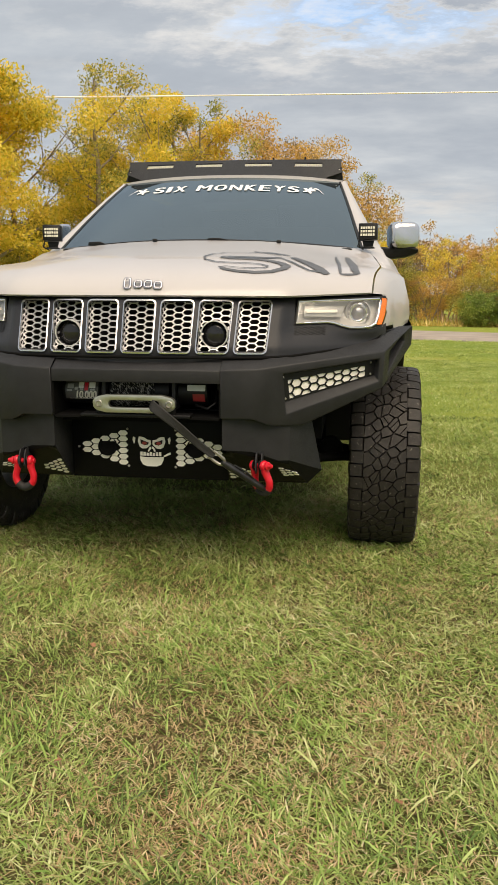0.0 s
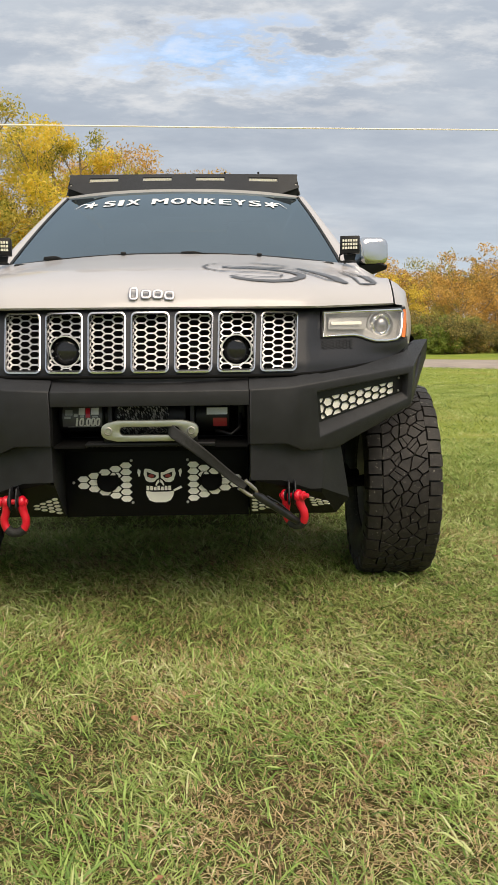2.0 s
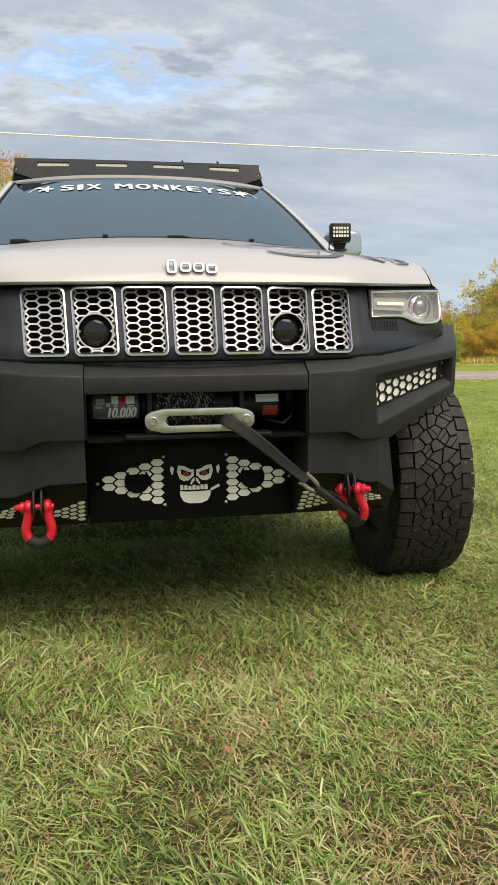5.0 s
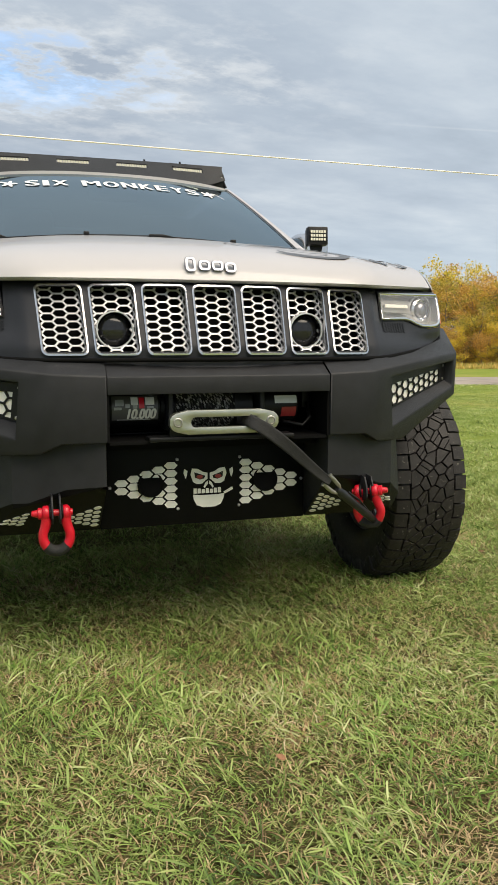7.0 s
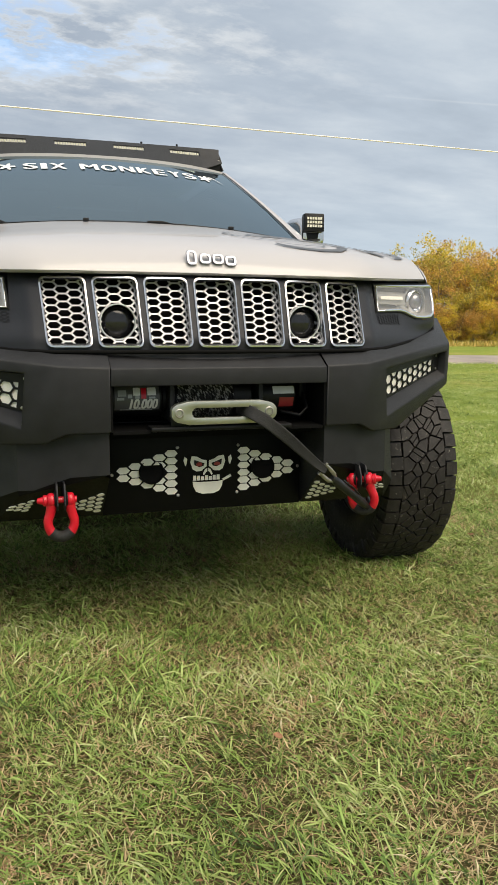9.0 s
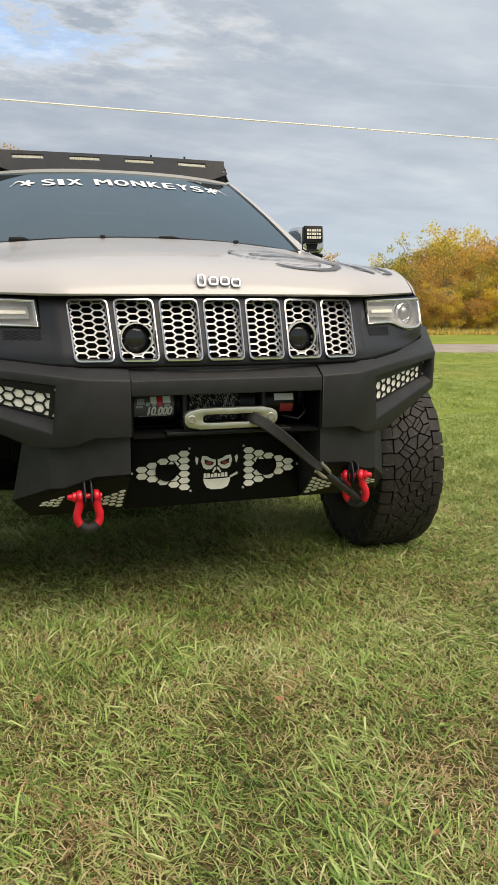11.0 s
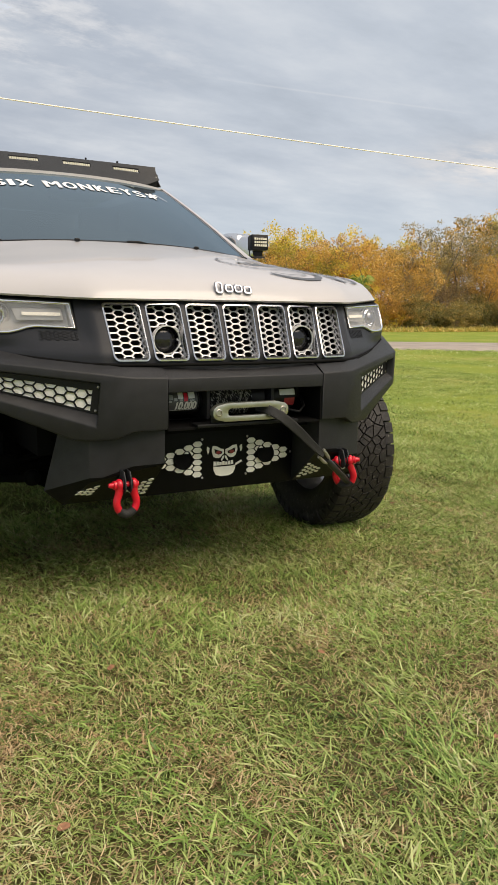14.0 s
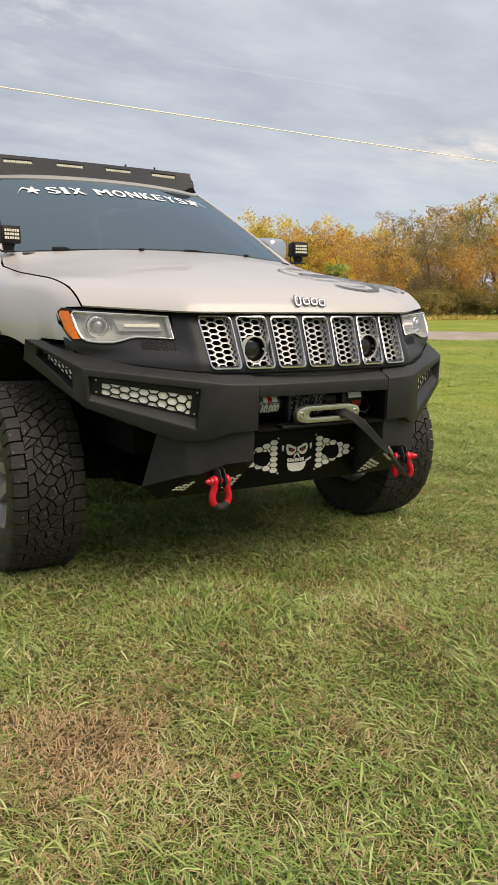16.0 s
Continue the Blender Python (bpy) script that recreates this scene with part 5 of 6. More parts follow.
right_half = [(0.004, 0.576), (0.020, 0.580), (0.036, 0.590), (0.055, 0.592), (0.060, 0.572), (0.052, 0.548), (0.040, 0.540), (0.022, 0.541), (0.010, 0.552), (0.004, 0.556)]
for sd in (-1, 1):
    emblem("emblem_plate", [(sd * x, z) for x, z in right_half], CREAM, "pale upper emblem plate")
    emblem("emblem_window", [(sd * x, z) for x, z in ((0.012, 0.567), (0.030, 0.573), (0.048, 0.580), (0.046, 0.562), (0.030, 0.555), (0.016, 0.558))], BLACK, "black emblem window", 0.0045)
    emblem("emblem_dot", oval(sd * 0.031, 0.5645, 0.0105, 0.0065), DARKRED, "dark red emblem dot", 0.0065)
    emblem("emblem_strip", [(sd * x, z) for x, z in ((0.070, 0.584), (0.080, 0.592), (0.083, 0.578), (0.077, 0.560), (0.073, 0.566))], CREAM)
    emblem("emblem_chevron", [(sd * x, z) for x, z in ((0.002, 0.550), (0.010, 0.545), (0.017, 0.530), (0.013, 0.526), (0.006, 0.536), (0.002, 0.539))], CREAM)
emblem("emblem_base", [(0.052, 0.506), (0.050, 0.490), (0.040, 0.471), (0.020, 0.463), (-0.020, 0.463), (-0.040, 0.471), (-0.050, 0.490), (-0.052, 0.506), (-0.030, 0.503), (0.030, 0.503)], CREAM, "pale lower emblem plate")
for k in range(7):
    x = -0.045 + 0.0135 * k
    emblem("emblem_bar", [(x - 0.0055, 0.509), (x + 0.0055, 0.509), (x + 0.0048, 0.522 + 0.004 * (k in (0, 6)) + 0.003 * (k % 2)), (x - 0.0048, 0.522 + 0.004 * (k in (0, 6)) + 0.003 * (k % 2))], CREAM)
emblem("emblem_tab", [(0.050, 0.511), (0.079, 0.526), (0.083, 0.518), (0.054, 0.504)], CREAM)

# winch bay
m = Mesh()
m.box((0, 0.30, 0.75), (0.64, 0.01, 0.24)).box((0, 0.15, 0.652), (0.60, 0.27, 0.008))
for sx in (-0.303, 0.303):
    m.box((sx, 0.15, 0.74), (0.006, 0.28, 0.17))
m.box((0, 0.10, 0.640), (0.60, 0.012, 0.03))
part("winch_tray", m, DEEP, bumper, "dark steel winch tray")
winch = carpart("winch", Mesh().lathe([(0.047, -0.115), (0.047, 0.10)], (-0.005, 0.135, 0.735), (1, 0, 0), 32), BLACK, "black electric winch with dark rope")
m = Mesh()
for k in range(37):
    x = -0.112 + 0.0044 * k
    for j in range(54):
        a0 = 2 * math.pi * j / 54
        r_ = 0.054 + 0.004 * ((k * 7 + j * 3) % 5) / 5
        dx = 0.004 * math.sin(a0 * 3 + k)
        pts = [(x + dx + 0.004 * t, 0.135 + r_ * math.cos(a0 + 0.13 * t), 0.735 + r_ * math.sin(a0 + 0.13 * t)) for t in (0, 1)]
        m.tube(pts, 0.0022, 3)
m2 = Mesh().lathe([(0.047, 0.052), (0.057, 0.053), (0.058, 0.085), (0.056, 0.105), (0.047, 0.106)], (0, 0.135, 0.735), (1, 0, 0), 32)
part("rope_wrap", m2, BLACK, winch, "black wrap over the rope", smooth=40)
part("rope_drum", m, ROPE, winch, "grey-flecked black synthetic rope", weld=False)
m = Mesh()
m.lathe([(0.03, -0.30), (0.046, -0.297), (0.050, -0.285), (0.050, -0.155), (0.044, -0.15), (0.044, -0.14)], (0, 0.135, 0.735), (1, 0, 0), 36)
part("motor", m, BLACK, winch, "black winch motor housing", smooth=40)
m = Mesh()
m.lathe([(0.044, 0.134), (0.050, 0.138), (0.050, 0.232), (0.045, 0.244), (0.03, 0.246)], (0, 0.135, 0.735), (1, 0, 0), 36)
part("gearbox", m, BLACK, winch, "black winch gearbox", smooth=40)
for sx in (-0.130, 0.127):
    m = Mesh()
    m.box((sx, 0.125, 0.735), (0.014, 0.13, 0.125))
    part("drum_support", m, POWDER, winch, bevel=0.004)
m = Mesh()
m.box((0, 0.10, 0.795), (0.30, 0.02, 0.014)).box((0.284, 0.16, 0.75), (0.022, 0.05, 0.05))
m.tube([(0.20, 0.10, 0.69), (0.25, 0.07, 0.68), (0.275, 0.08, 0.70), (0.28, 0.12, 0.74)], 0.006, 6)
part("tie_bar", m, BLACK, winch, bevel=0.002)


def on_barrel(x, a, r=0.0508, c=(0.135, 0.735)):
    return Vector((x, c[0] - r * math.cos(a), c[1] + r * math.sin(a)))


def barrel_patch(x0, x1, a0, a1, r=0.0508):
    mm = Mesh()
    mm.grid([[on_barrel(lerp(x0, x1, i / 6), radians(lerp(a0, a1, j / 6)), r) for i in range(7)] for j in range(7)])
    return mm


part("silver_label", barrel_patch(0.172, 0.238, 8, 34), WHITEDECAL, winch, "silver label")
part("red_label", barrel_patch(0.192, 0.236, -38, -4), DARKRED, winch, "dark red label")
PALEPRINT = material("pale_print", (0.62, 0.62, 0.58), 0.5, 0, 0.15, 80)
part("motor_label", barrel_patch(-0.284, -0.160, -36, 44, 0.0504), GREYDECAL, winch, "dark grey motor label")
# motor print: plain shapes above, the rated pull below
for x0, x1, a0, a1, mt in ((-0.243, -0.224, 12, 38, WHITEDECAL), (-0.221, -0.207, 2, 36, RED), (-0.204, -0.180, 12, 38, WHITEDECAL), (-0.285, -0.262, 10, 30, GREYPRINT), (-0.258, -0.246, 4, 16, GREYPRINT), (-0.288, -0.268, -2, 6, GREYPRINT), (-0.238, -0.226, 2, 12, GREYPRINT), (-0.200, -0.182, 2, 8, GREYPRINT), (-0.28, -0.19, -36, -33, GREYPRINT)):
    part("motor_print", barrel_patch(x0 + 0.010, x1 + 0.010, a0, a1), mt, winch)
me = flat_text("10.000", 0.25)
bm = bmesh.new()
bm.from_mesh(me)
for h_ in (0.15, 0.3, 0.45, 0.6, 0.75, 0.9):
    bmesh.ops.bisect_plane(bm, geom=bm.verts[:] + bm.edges[:] + bm.faces[:], plane_co=(0, h_, 0), plane_no=(0, 1, 0))
bm.to_mesh(me)
bm.free()
m = Mesh()
for k, shift in enumerate((-0.0015, 0.0, 0.0015)):
    m.add([on_barrel(lerp(-0.243, -0.166, p.co.x) + shift, radians(lerp(-31, 1, p.co.y)), 0.0514 + 0.0002 * k) for p in me.vertices], [tuple(f.vertices) for f in me.polygons])
part("rating_print", m, PALEPRINT, winch, "pale printed rating on the motor", smooth=0, weld=False)

# fairlead
def cast(poly, t):
    """Where the ray at angle t from the origin leaves a convex outline."""
    best = 9.0
    dx, dy = math.cos(t), math.sin(t)
    for (ax, ay), (bx, by) in zip(poly, poly[1:] + poly[:1]):
        ex, ey = bx - ax, by - ay
        d = dx * ey - dy * ex
        if abs(d) < 1e-9:
            continue
        r, q = (ax * ey - ay * ex) / d, (ax * dy - ay * dx) / d
        if r > 0 and -1e-6 <= q <= 1 + 1e-6:
            best = min(best, r)
    return dx * best, dy * best


m = Mesh()
half = [(0.148, -0.008), (0.148, 0.008), (0.143, 0.017), (0.133, 0.024), (0.100, 0.0315)]
outer_ = half + [(-x, y) for x, y in reversed(half)]
outer_ = [p for p in outer_ if p[1] >= 0]
outer_ = outer_ + [(x, -y) for x, y in reversed(outer_)]
slot_ = rounded(0, 0, 0.092, 0.0135, 0.0125, 5)
angs = sorted(set([round(math.atan2(y, x) % (2 * math.pi), 5) for x, y in outer_ + slot_]))
o = [(p[0], -0.014, 0.704 + p[1]) for p in (cast(outer_, t) for t in angs)]
n_ = [(p[0], -0.014, 0.704 + p[1]) for p in (cast(slot_, t) for t in angs)]
m.ring(o, n_, (0, 0.024, 0))
fair = carpart("fairlead", m, ALLOY, "pale machined aluminium hawse fairlead", bevel=0.0025)
for sx in (-0.127, 0.127):
    m = Mesh()
    m.lathe([(0.013, 0.001), (0.013, -0.002), (0.0115, -0.003), (0.0095, -0.003), (0.009, -0.0006), (0.0055, -0.0006), (0.005, 0.002), (0.0005, 0.002)], (sx, -0.014, 0.704), (0, 1, 0), 24)
    part("bolt", m, STEEL, fair, smooth=40)
m = Mesh()
m.box((0, 0.03, 0.66), (0.40, 0.06, 0.012)).box((-0.12, 0.014, 0.68), (0.05, 0.008, 0.04)).box((0.12, 0.014, 0.68), (0.05, 0.008, 0.04))
part("fairlead_mount", m, BLACK, fair, bevel=0.003)

# underbody and suspension, coloured near black for the shade under the car
m = Mesh()
m.box((0, 1.3, 0.66), (1.3, 1.9, 0.25)).box((0, 0.55, 0.62), (0.9, 0.4, 0.14)).box((0, 3.2, 0.62), (1.3, 2.0, 0.25)).box((0, 0.9, 1.0), (1.2, 0.9, 0.2))
for sx in (-1, 1):
    m.box((sx * 0.60, 0.9, 0.9), (0.03, 1.0, 0.45)).box((sx * 0.40, 0.6, 0.56), (0.08, 0.7, 0.1))
carpart("underbody", m, DEEP, "underbody coloured near black as in shade")
# unseen plate, added to keep light off the ground below the car
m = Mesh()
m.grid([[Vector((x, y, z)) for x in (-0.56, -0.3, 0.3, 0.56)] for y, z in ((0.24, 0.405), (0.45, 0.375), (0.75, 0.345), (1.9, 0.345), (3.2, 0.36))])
carpart("light_block_plate", m, DEEP, "unseen plate added under the engine to block light", solid=-0.005, bevel=0.001)
m = Mesh()
m.tube([(0.30, 0.80, 0.47), (0.55, 0.83, 0.40), (0.78, 0.86, 0.38)], [0.03, 0.028, 0.04], 10)
m.tube([(0.35, 0.98, 0.48), (0.78, 0.88, 0.38)], 0.025, 10)
m.tube([(0.62, 0.88, 0.42), (0.60, 0.93, 0.80)], [0.035, 0.035], 12)
m.tube([(0.40, 0.72, 0.50), (0.74, 0.76, 0.42)], 0.014, 8)
m.lathe([(0.03, -0.03), (0.05, -0.02), (0.05, 0.02), (0.03, 0.03)], (0.68, 0.72, 0.43), (0, 1, 0), 14)
m.lathe([(0.002, -0.032), (0.018, -0.028), (0.030, -0.014), (0.032, 0.0), (0.030, 0.014), (0.018, 0.028), (0.002, 0.032)], (0.610, 0.60, 0.405), (0, 0, 1), 14)
m.tube([(0.610, 0.60, 0.405), (0.70, 0.66, 0.40), (0.80, 0.72, 0.40)], [0.02, 0.018, 0.024], 10)
both("suspension_arm", m, DEEP, "suspension arms and damper, near black as in shade", smooth=40)


# ---- wheels ----
def wheel_meshes():
    tyre = Mesh()
    W = 0.150
    prof = [(0.235, -0.115), (0.25, -0.13), (0.30, -0.148), (0.36, -0.152), (0.403, -0.146), (0.418, -0.125), (0.423, -0.06), (0.424, 0.0), (0.423, 0.06), (0.418, 0.125),
            (0.403, 0.146), (0.36, 0.152), (0.30, 0.148), (0.25, 0.13), (0.235, 0.115)]
    tyre.lathe(prof, (0, 0, 0), (1, 0, 0), 72, closed=True)
    tread = Mesh()
    rg = random.Random(3)
    N = 46

    def at(x, s, r):
        t = s / 0.44
        return Vector((x, -r * math.cos(t), r * math.sin(t)))

    step = 2 * math.pi * 0.44 / N
    total = step * N
    SH = 0.38   # the blocks lie on the slant
    seeds = []
    for k in range(N):
        for col, cx in enumerate((-0.072, -0.036, 0.0, 0.036, 0.072)):
            seeds.append((cx + rg.uniform(-0.010, 0.010), (k + 0.5 * (col % 2) + rg.uniform(-0.22, 0.22)) * step))

    def cut(poly, px, py, nx, ny):
        """Keeps the part of poly on the near side of a line."""
        out = []
        for (ax, ay), (bx_, by_) in zip(poly, poly[1:] + poly[:1]):
            da, db = (ax - px) * nx + (ay - py) * ny, (bx_ - px) * nx + (by_ - py) * ny
            if da <= 0:
                out.append((ax, ay))
            if da * db < 0:
                t = da / (da - db)
                out.append((ax + (bx_ - ax) * t, ay + (by_ - ay) * t))
        return out

    def block(poly, deep=0.420):
        if len(poly) < 3:
            return
        n = len(poly)
        mx, my = sum(a for a, b in poly) / n, sum(b for a, b in poly) / n
        top = [at(mx + (a - mx) * 0.95, my + (b - my) * 0.95, 0.4415 - 0.10 * a * a) for a, b in poly]
        rim_ = [at(a, b, 0.4398 - 0.10 * a * a) for a, b in poly]
        bot = [at(mx + (a - mx) * 1.05, my + (b - my) * 1.05, deep) for a, b in poly]
        tread.add(top + rim_ + bot, [tuple(range(n))] + [(i + o_, i + n + o_, (i + 1) % n + n + o_, (i + 1) % n + o_) for i in range(n) for o_ in (0, n)])

    for i, (x, s_) in enumerate(seeds):
        poly = [(-0.090, s_ - 0.08), (0.090, s_ - 0.08), (0.090, s_ + 0.08), (-0.090, s_ + 0.08)]
        for j_, (x2, s2) in enumerate(seeds):
            ds = (s2 - s_ + total / 2) % total - total / 2
            if j_ == i or abs(ds) > 0.16:
                continue
            # distance measured along the slant
            ux, us_ = x2 - x, ds - SH * (x2 - x)
            nx, ny = ux - SH * us_, us_
            ln = math.hypot(nx, ny)
            nx, ny = nx / ln, ny / ln
            poly = cut(poly, x + (x2 - x) / 2 - nx * 0.0027, s_ + ds / 2 - ny * 0.0027, nx, ny)
        if len(poly) < 3:
            continue
        if rg.random() < 0.18:
            a_ = rg.uniform(0.5, 1.2) * rg.choice((-1, 1))
            nx, ny = math.sin(a_), math.cos(a_)
            mx, my = sum(a for a, b in poly) / len(poly), sum(b for a, b in poly) / len(poly)
            block(cut(poly, mx - nx * 0.0014, my - ny * 0.0014, nx, ny))
            block(cut(poly, mx + nx * 0.0014, my + ny * 0.0014, -nx, -ny))
        else:
            block(poly)
    for k in range(N):
        s0 = k * step
        for sd in (-1, 1):
            l0 = step * (0.425 + 0.02 * (k % 2))
            o_ = s0 + (0.5 if sd > 0 else 0.0) * step
            xi, xo = 0.091 + 0.006 * (k % 2), 0.1495 + 0.003 * (k % 2)
            pr = [(xi, 0.4400), (0.125, 0.4375), (xo - 0.006, 0.431), (xo, 0.418), (xo + 0.004, 0.385 - 0.012 * (k % 2))]
            top = [[at(sd * x, o_ + e * l0 * (1 - 0.12 * (i > 2)), r) for e in (-1, 1)] for i, (x, r) in enumerate(pr)]
            base = [[at(sd * (x - 0.008), o_ + e * l0 * 1.05, r - 0.02) for e in (-1, 1)] for x, r in pr]
            v_ = [p for r in top for p in r] + [p for r in base for p in r]
            f_ = [(2 * i, 2 * i + 1, 2 * i + 3, 2 * i + 2) for i in range(4)]
            f_ += [(2 * i + e, 2 * i + 2 + e, 10 + 2 * i + 2 + e, 10 + 2 * i + e) for i in range(4) for e in (0, 1)] + [(0, 1, 11, 10), (8, 9, 19, 18)]
            tread.add(v_, f_)
    rim = Mesh()
    rim.lathe([(0.238, -0.118), (0.232, -0.10), (0.215, -0.08), (0.205, 0.02), (0.222, 0.09), (0.228, 0.112), (0.240, 0.118), (0.240, 0.108), (0.215, 0.0)], (0, 0, 0), (1, 0, 0), 48, closed=True)
    for k in range(8):
        t = 2 * math.pi * k / 8
        d = Vector((0, math.cos(t), math.sin(t)))
        e = Vector((0, -math.sin(t), math.cos(t)))
        o_ = [d * 0.05 + e * 0.022, d * 0.21 + e * 0.032, d * 0.21 - e * 0.032, d * 0.05 - e * 0.022]
        rim.prism([p + Vector((0.055 + 0.03 * (i in (1, 2)), 0, 0)) for i, p in enumerate(o_)], (-0.03, 0, 0))
    hub = Mesh()
    hub.lathe([(0.0, -0.05), (0.12, -0.05), (0.14, 0.0), (0.075, 0.03), (0.07, 0.066), (0.04, 0.075), (0.0, 0.075)], (0, 0, 0), (1, 0, 0), 32)
    return tyre, rim, hub, tread


RIM = material("grey_wheel", (0.27, 0.26, 0.26), 0.35, 0.4, 0.1, 30)
ty, rm, hb, td = wheel_meshes()
first = None
for sx, wy in ((1, WY), (-1, WY), (1, WY + 2.92), (-1, WY + 2.92)):
    if first is None:
        hub = part("wheel", hb, RIM, car, "large black off-road wheel", smooth=40)
        t_ = part("tyre", ty, RUBBER, hub, "knobbly all-terrain tyre", smooth=30, weld=False)
        r_ = part("rim", rm, RIM, hub, smooth=40)
        d_ = tagged(part("tread", td, RUBBER, hub, smooth=30, weld=False), kind="stuff")
        first = (hub.data, t_.data, r_.data, d_.data)
    else:
        hub = new("wheel", first[0])
        hub["label"] = "large black off-road wheel"
        hub.parent = car
        for nm_, d_ in (("tyre", first[1]), ("rim", first[2]), ("tread", first[3])):
            c = new(nm_, d_)
            c.parent = hub
            if nm_ == "tread":
                c["kind"] = "stuff"
            if nm_ == "tyre":
                c["label"] = "knobbly all-terrain tyre"
    hub.location = (0.912 if sx > 0 else -0.925, wy - 0.014 - 2.2, 0.380)
    hub.rotation_euler = (radians(7 * sx), 0, (0 if sx > 0 else math.pi) + radians(-1.5 if wy < 2 else 0))
    hub.scale = (0.94, 0.895, 0.895)

# ---- shackles and the winch line ----
def shackle(x, y, z, swing, name_label):
    root = thing("shackle", name_label, "shackle", "recovery shackles")
    root.location = (x, y, z)
    curve_ = lambda r, a0, a1, n: [Vector((r * math.cos(radians(lerp(a0, a1, k / n))), 0, -0.062 + r * math.sin(radians(lerp(a0, a1, k / n))))) for k in range(n + 1)]
    bow = [Vector((-0.029, 0, 0.0)), Vector((-0.030, 0, -0.022))] + curve_(0.0415, 150, 390, 18) + [Vector((0.030, 0, -0.022)), Vector((0.029, 0, 0.0))]
    m = Mesh()
    m.tube(bow, [0.018, 0.0165] + [0.0150] * 19 + [0.0165, 0.018], 14)
    for sx in (-0.030, 0.030):
        m.lathe([(0.008, -0.014), (0.016, -0.012), (0.0205, -0.006), (0.021, 0.0), (0.0205, 0.006), (0.016, 0.012), (0.008, 0.014)], (sx, 0, 0.002), (1, 0, 0), 20)
    b = part("bow", m, RED, root, "bright red bow", smooth=60)
    m = Mesh()
    s = 1 if x > 0 else -1
    m.lathe([(0.0095, -0.05), (0.0095, 0.042), (0.016, 0.044), (0.016, 0.054), (0.011, 0.056), (0.009, 0.066), (0.0075, 0.073), (0.003, 0.075)], (0, 0, 0.002), (s, 0, 0), 16)
    part("pin", m, RED, root, "red screw pin", smooth=40)
    m = Mesh()
    m.tube(curve_(0.0415, 220, 320, 14), 0.0160, 14)
    part("rubber_sleeve", m, LINE, root, "black rubber isolator", smooth=60)
    for sx in (-0.0185, 0.0185):
        m = Mesh()
        m.lathe([(0.010, -0.003), (0.021, -0.0025), (0.022, 0.0), (0.021, 0.0025), (0.010, 0.003)], (sx, 0, 0.004), (1, 0, 0), 20)
        part("washer", m, BLACK, root, "black spacer washer", smooth=40)
    root.rotation_euler = swing
    root.scale = (0.83, 0.95, 0.95)
    # the tab on the bumper that carries it
    for dx in (-0.0125, 0.0075):
        m = Mesh()
        m.prism([(x + dx, y - 0.022, z + 0.020), (x + dx, y - 0.026, z - 0.010), (x + dx, y - 0.012, z - 0.026), (x + dx, y + 0.10, z - 0.01), (x + dx, y + 0.10, z + 0.055), (x + dx, y - 0.008, z + 0.046)], (0.005, 0, 0))
        part("shackle_tab", m, POWDER, bumper, "black steel shackle tab", bevel=0.0015)
    return root


shackle(-0.438, 0.045, 0.474, (0, 0, 0), "red bow shackle hanging from the bumper tab")
shackle(0.440, 0.045, 0.482, (radians(10), radians(-6), radians(-36)), "red bow shackle holding the winch line")

rope = thing("winch_line", "black sleeved winch line hooked to the shackle", "rope", loc=(0.2, 0, 0.6))


def under_rope(name, m, mat, label="", **kw):
    ob = part(name, m, mat, rope, label, **kw)
    ob.matrix_parent_inverse = Matrix.Translation((-0.2, 0, -0.6))
    return ob


# a flat webbing sleeve: wide where it leaves the fairlead, gathered towards the clevis
STRAP = ((0.052, 0.050, 0.708, 0.017), (0.062, -0.010, 0.708, 0.017), (0.074, -0.034, 0.700, 0.0175), (0.098, -0.046, 0.686, 0.0180), (0.135, -0.050, 0.659, 0.0175),
         (0.175, -0.049, 0.627, 0.0165), (0.215, -0.046, 0.592, 0.0150), (0.250, -0.042, 0.562, 0.0135), (0.278, -0.037, 0.540, 0.0130), (0.290, -0.034, 0.531, 0.0105))
m, rows = Mesh(), []
for i, (x, y, z, w_) in enumerate(STRAP):
    p = Vector((x, y, z))
    a, b = Vector(STRAP[max(0, i - 1)][:3]), Vector(STRAP[min(len(STRAP) - 1, i + 1)][:3])
    d = (b - a).normalized()
    across = d.cross(Vector((0, 1, 0))).normalized()
    across = (across + Vector((0, 1, 0)) * 0.25 * math.sin(0.9 * i)).normalized()
    nrm = d.cross(across)
    ring_ = []
    for k in range(16):
        t = 2 * math.pi * k / 16
        c_, s_ = math.cos(t), math.sin(t)
        ring_.append(p + across * w_ * math.copysign(abs(c_) ** 0.6, c_) + nrm * (0.0042 + 0.0022 * (i > 6)) * math.copysign(abs(s_) ** 0.8, s_) * (1 - 0.35 * (abs(c_) < 0.4)))
    rows.append(ring_)
n = len(rows)
m.add([p for r in rows for p in r], [(i * 16 + k, i * 16 + (k + 1) % 16, (i + 1) * 16 + (k + 1) % 16, (i + 1) * 16 + k) for i in range(n - 1) for k in range(16)] + [tuple(range(16)), tuple(range((n - 1) * 16, n * 16))])
under_rope("sleeve", m, LINE, "flat black protective sleeve", smooth=50)

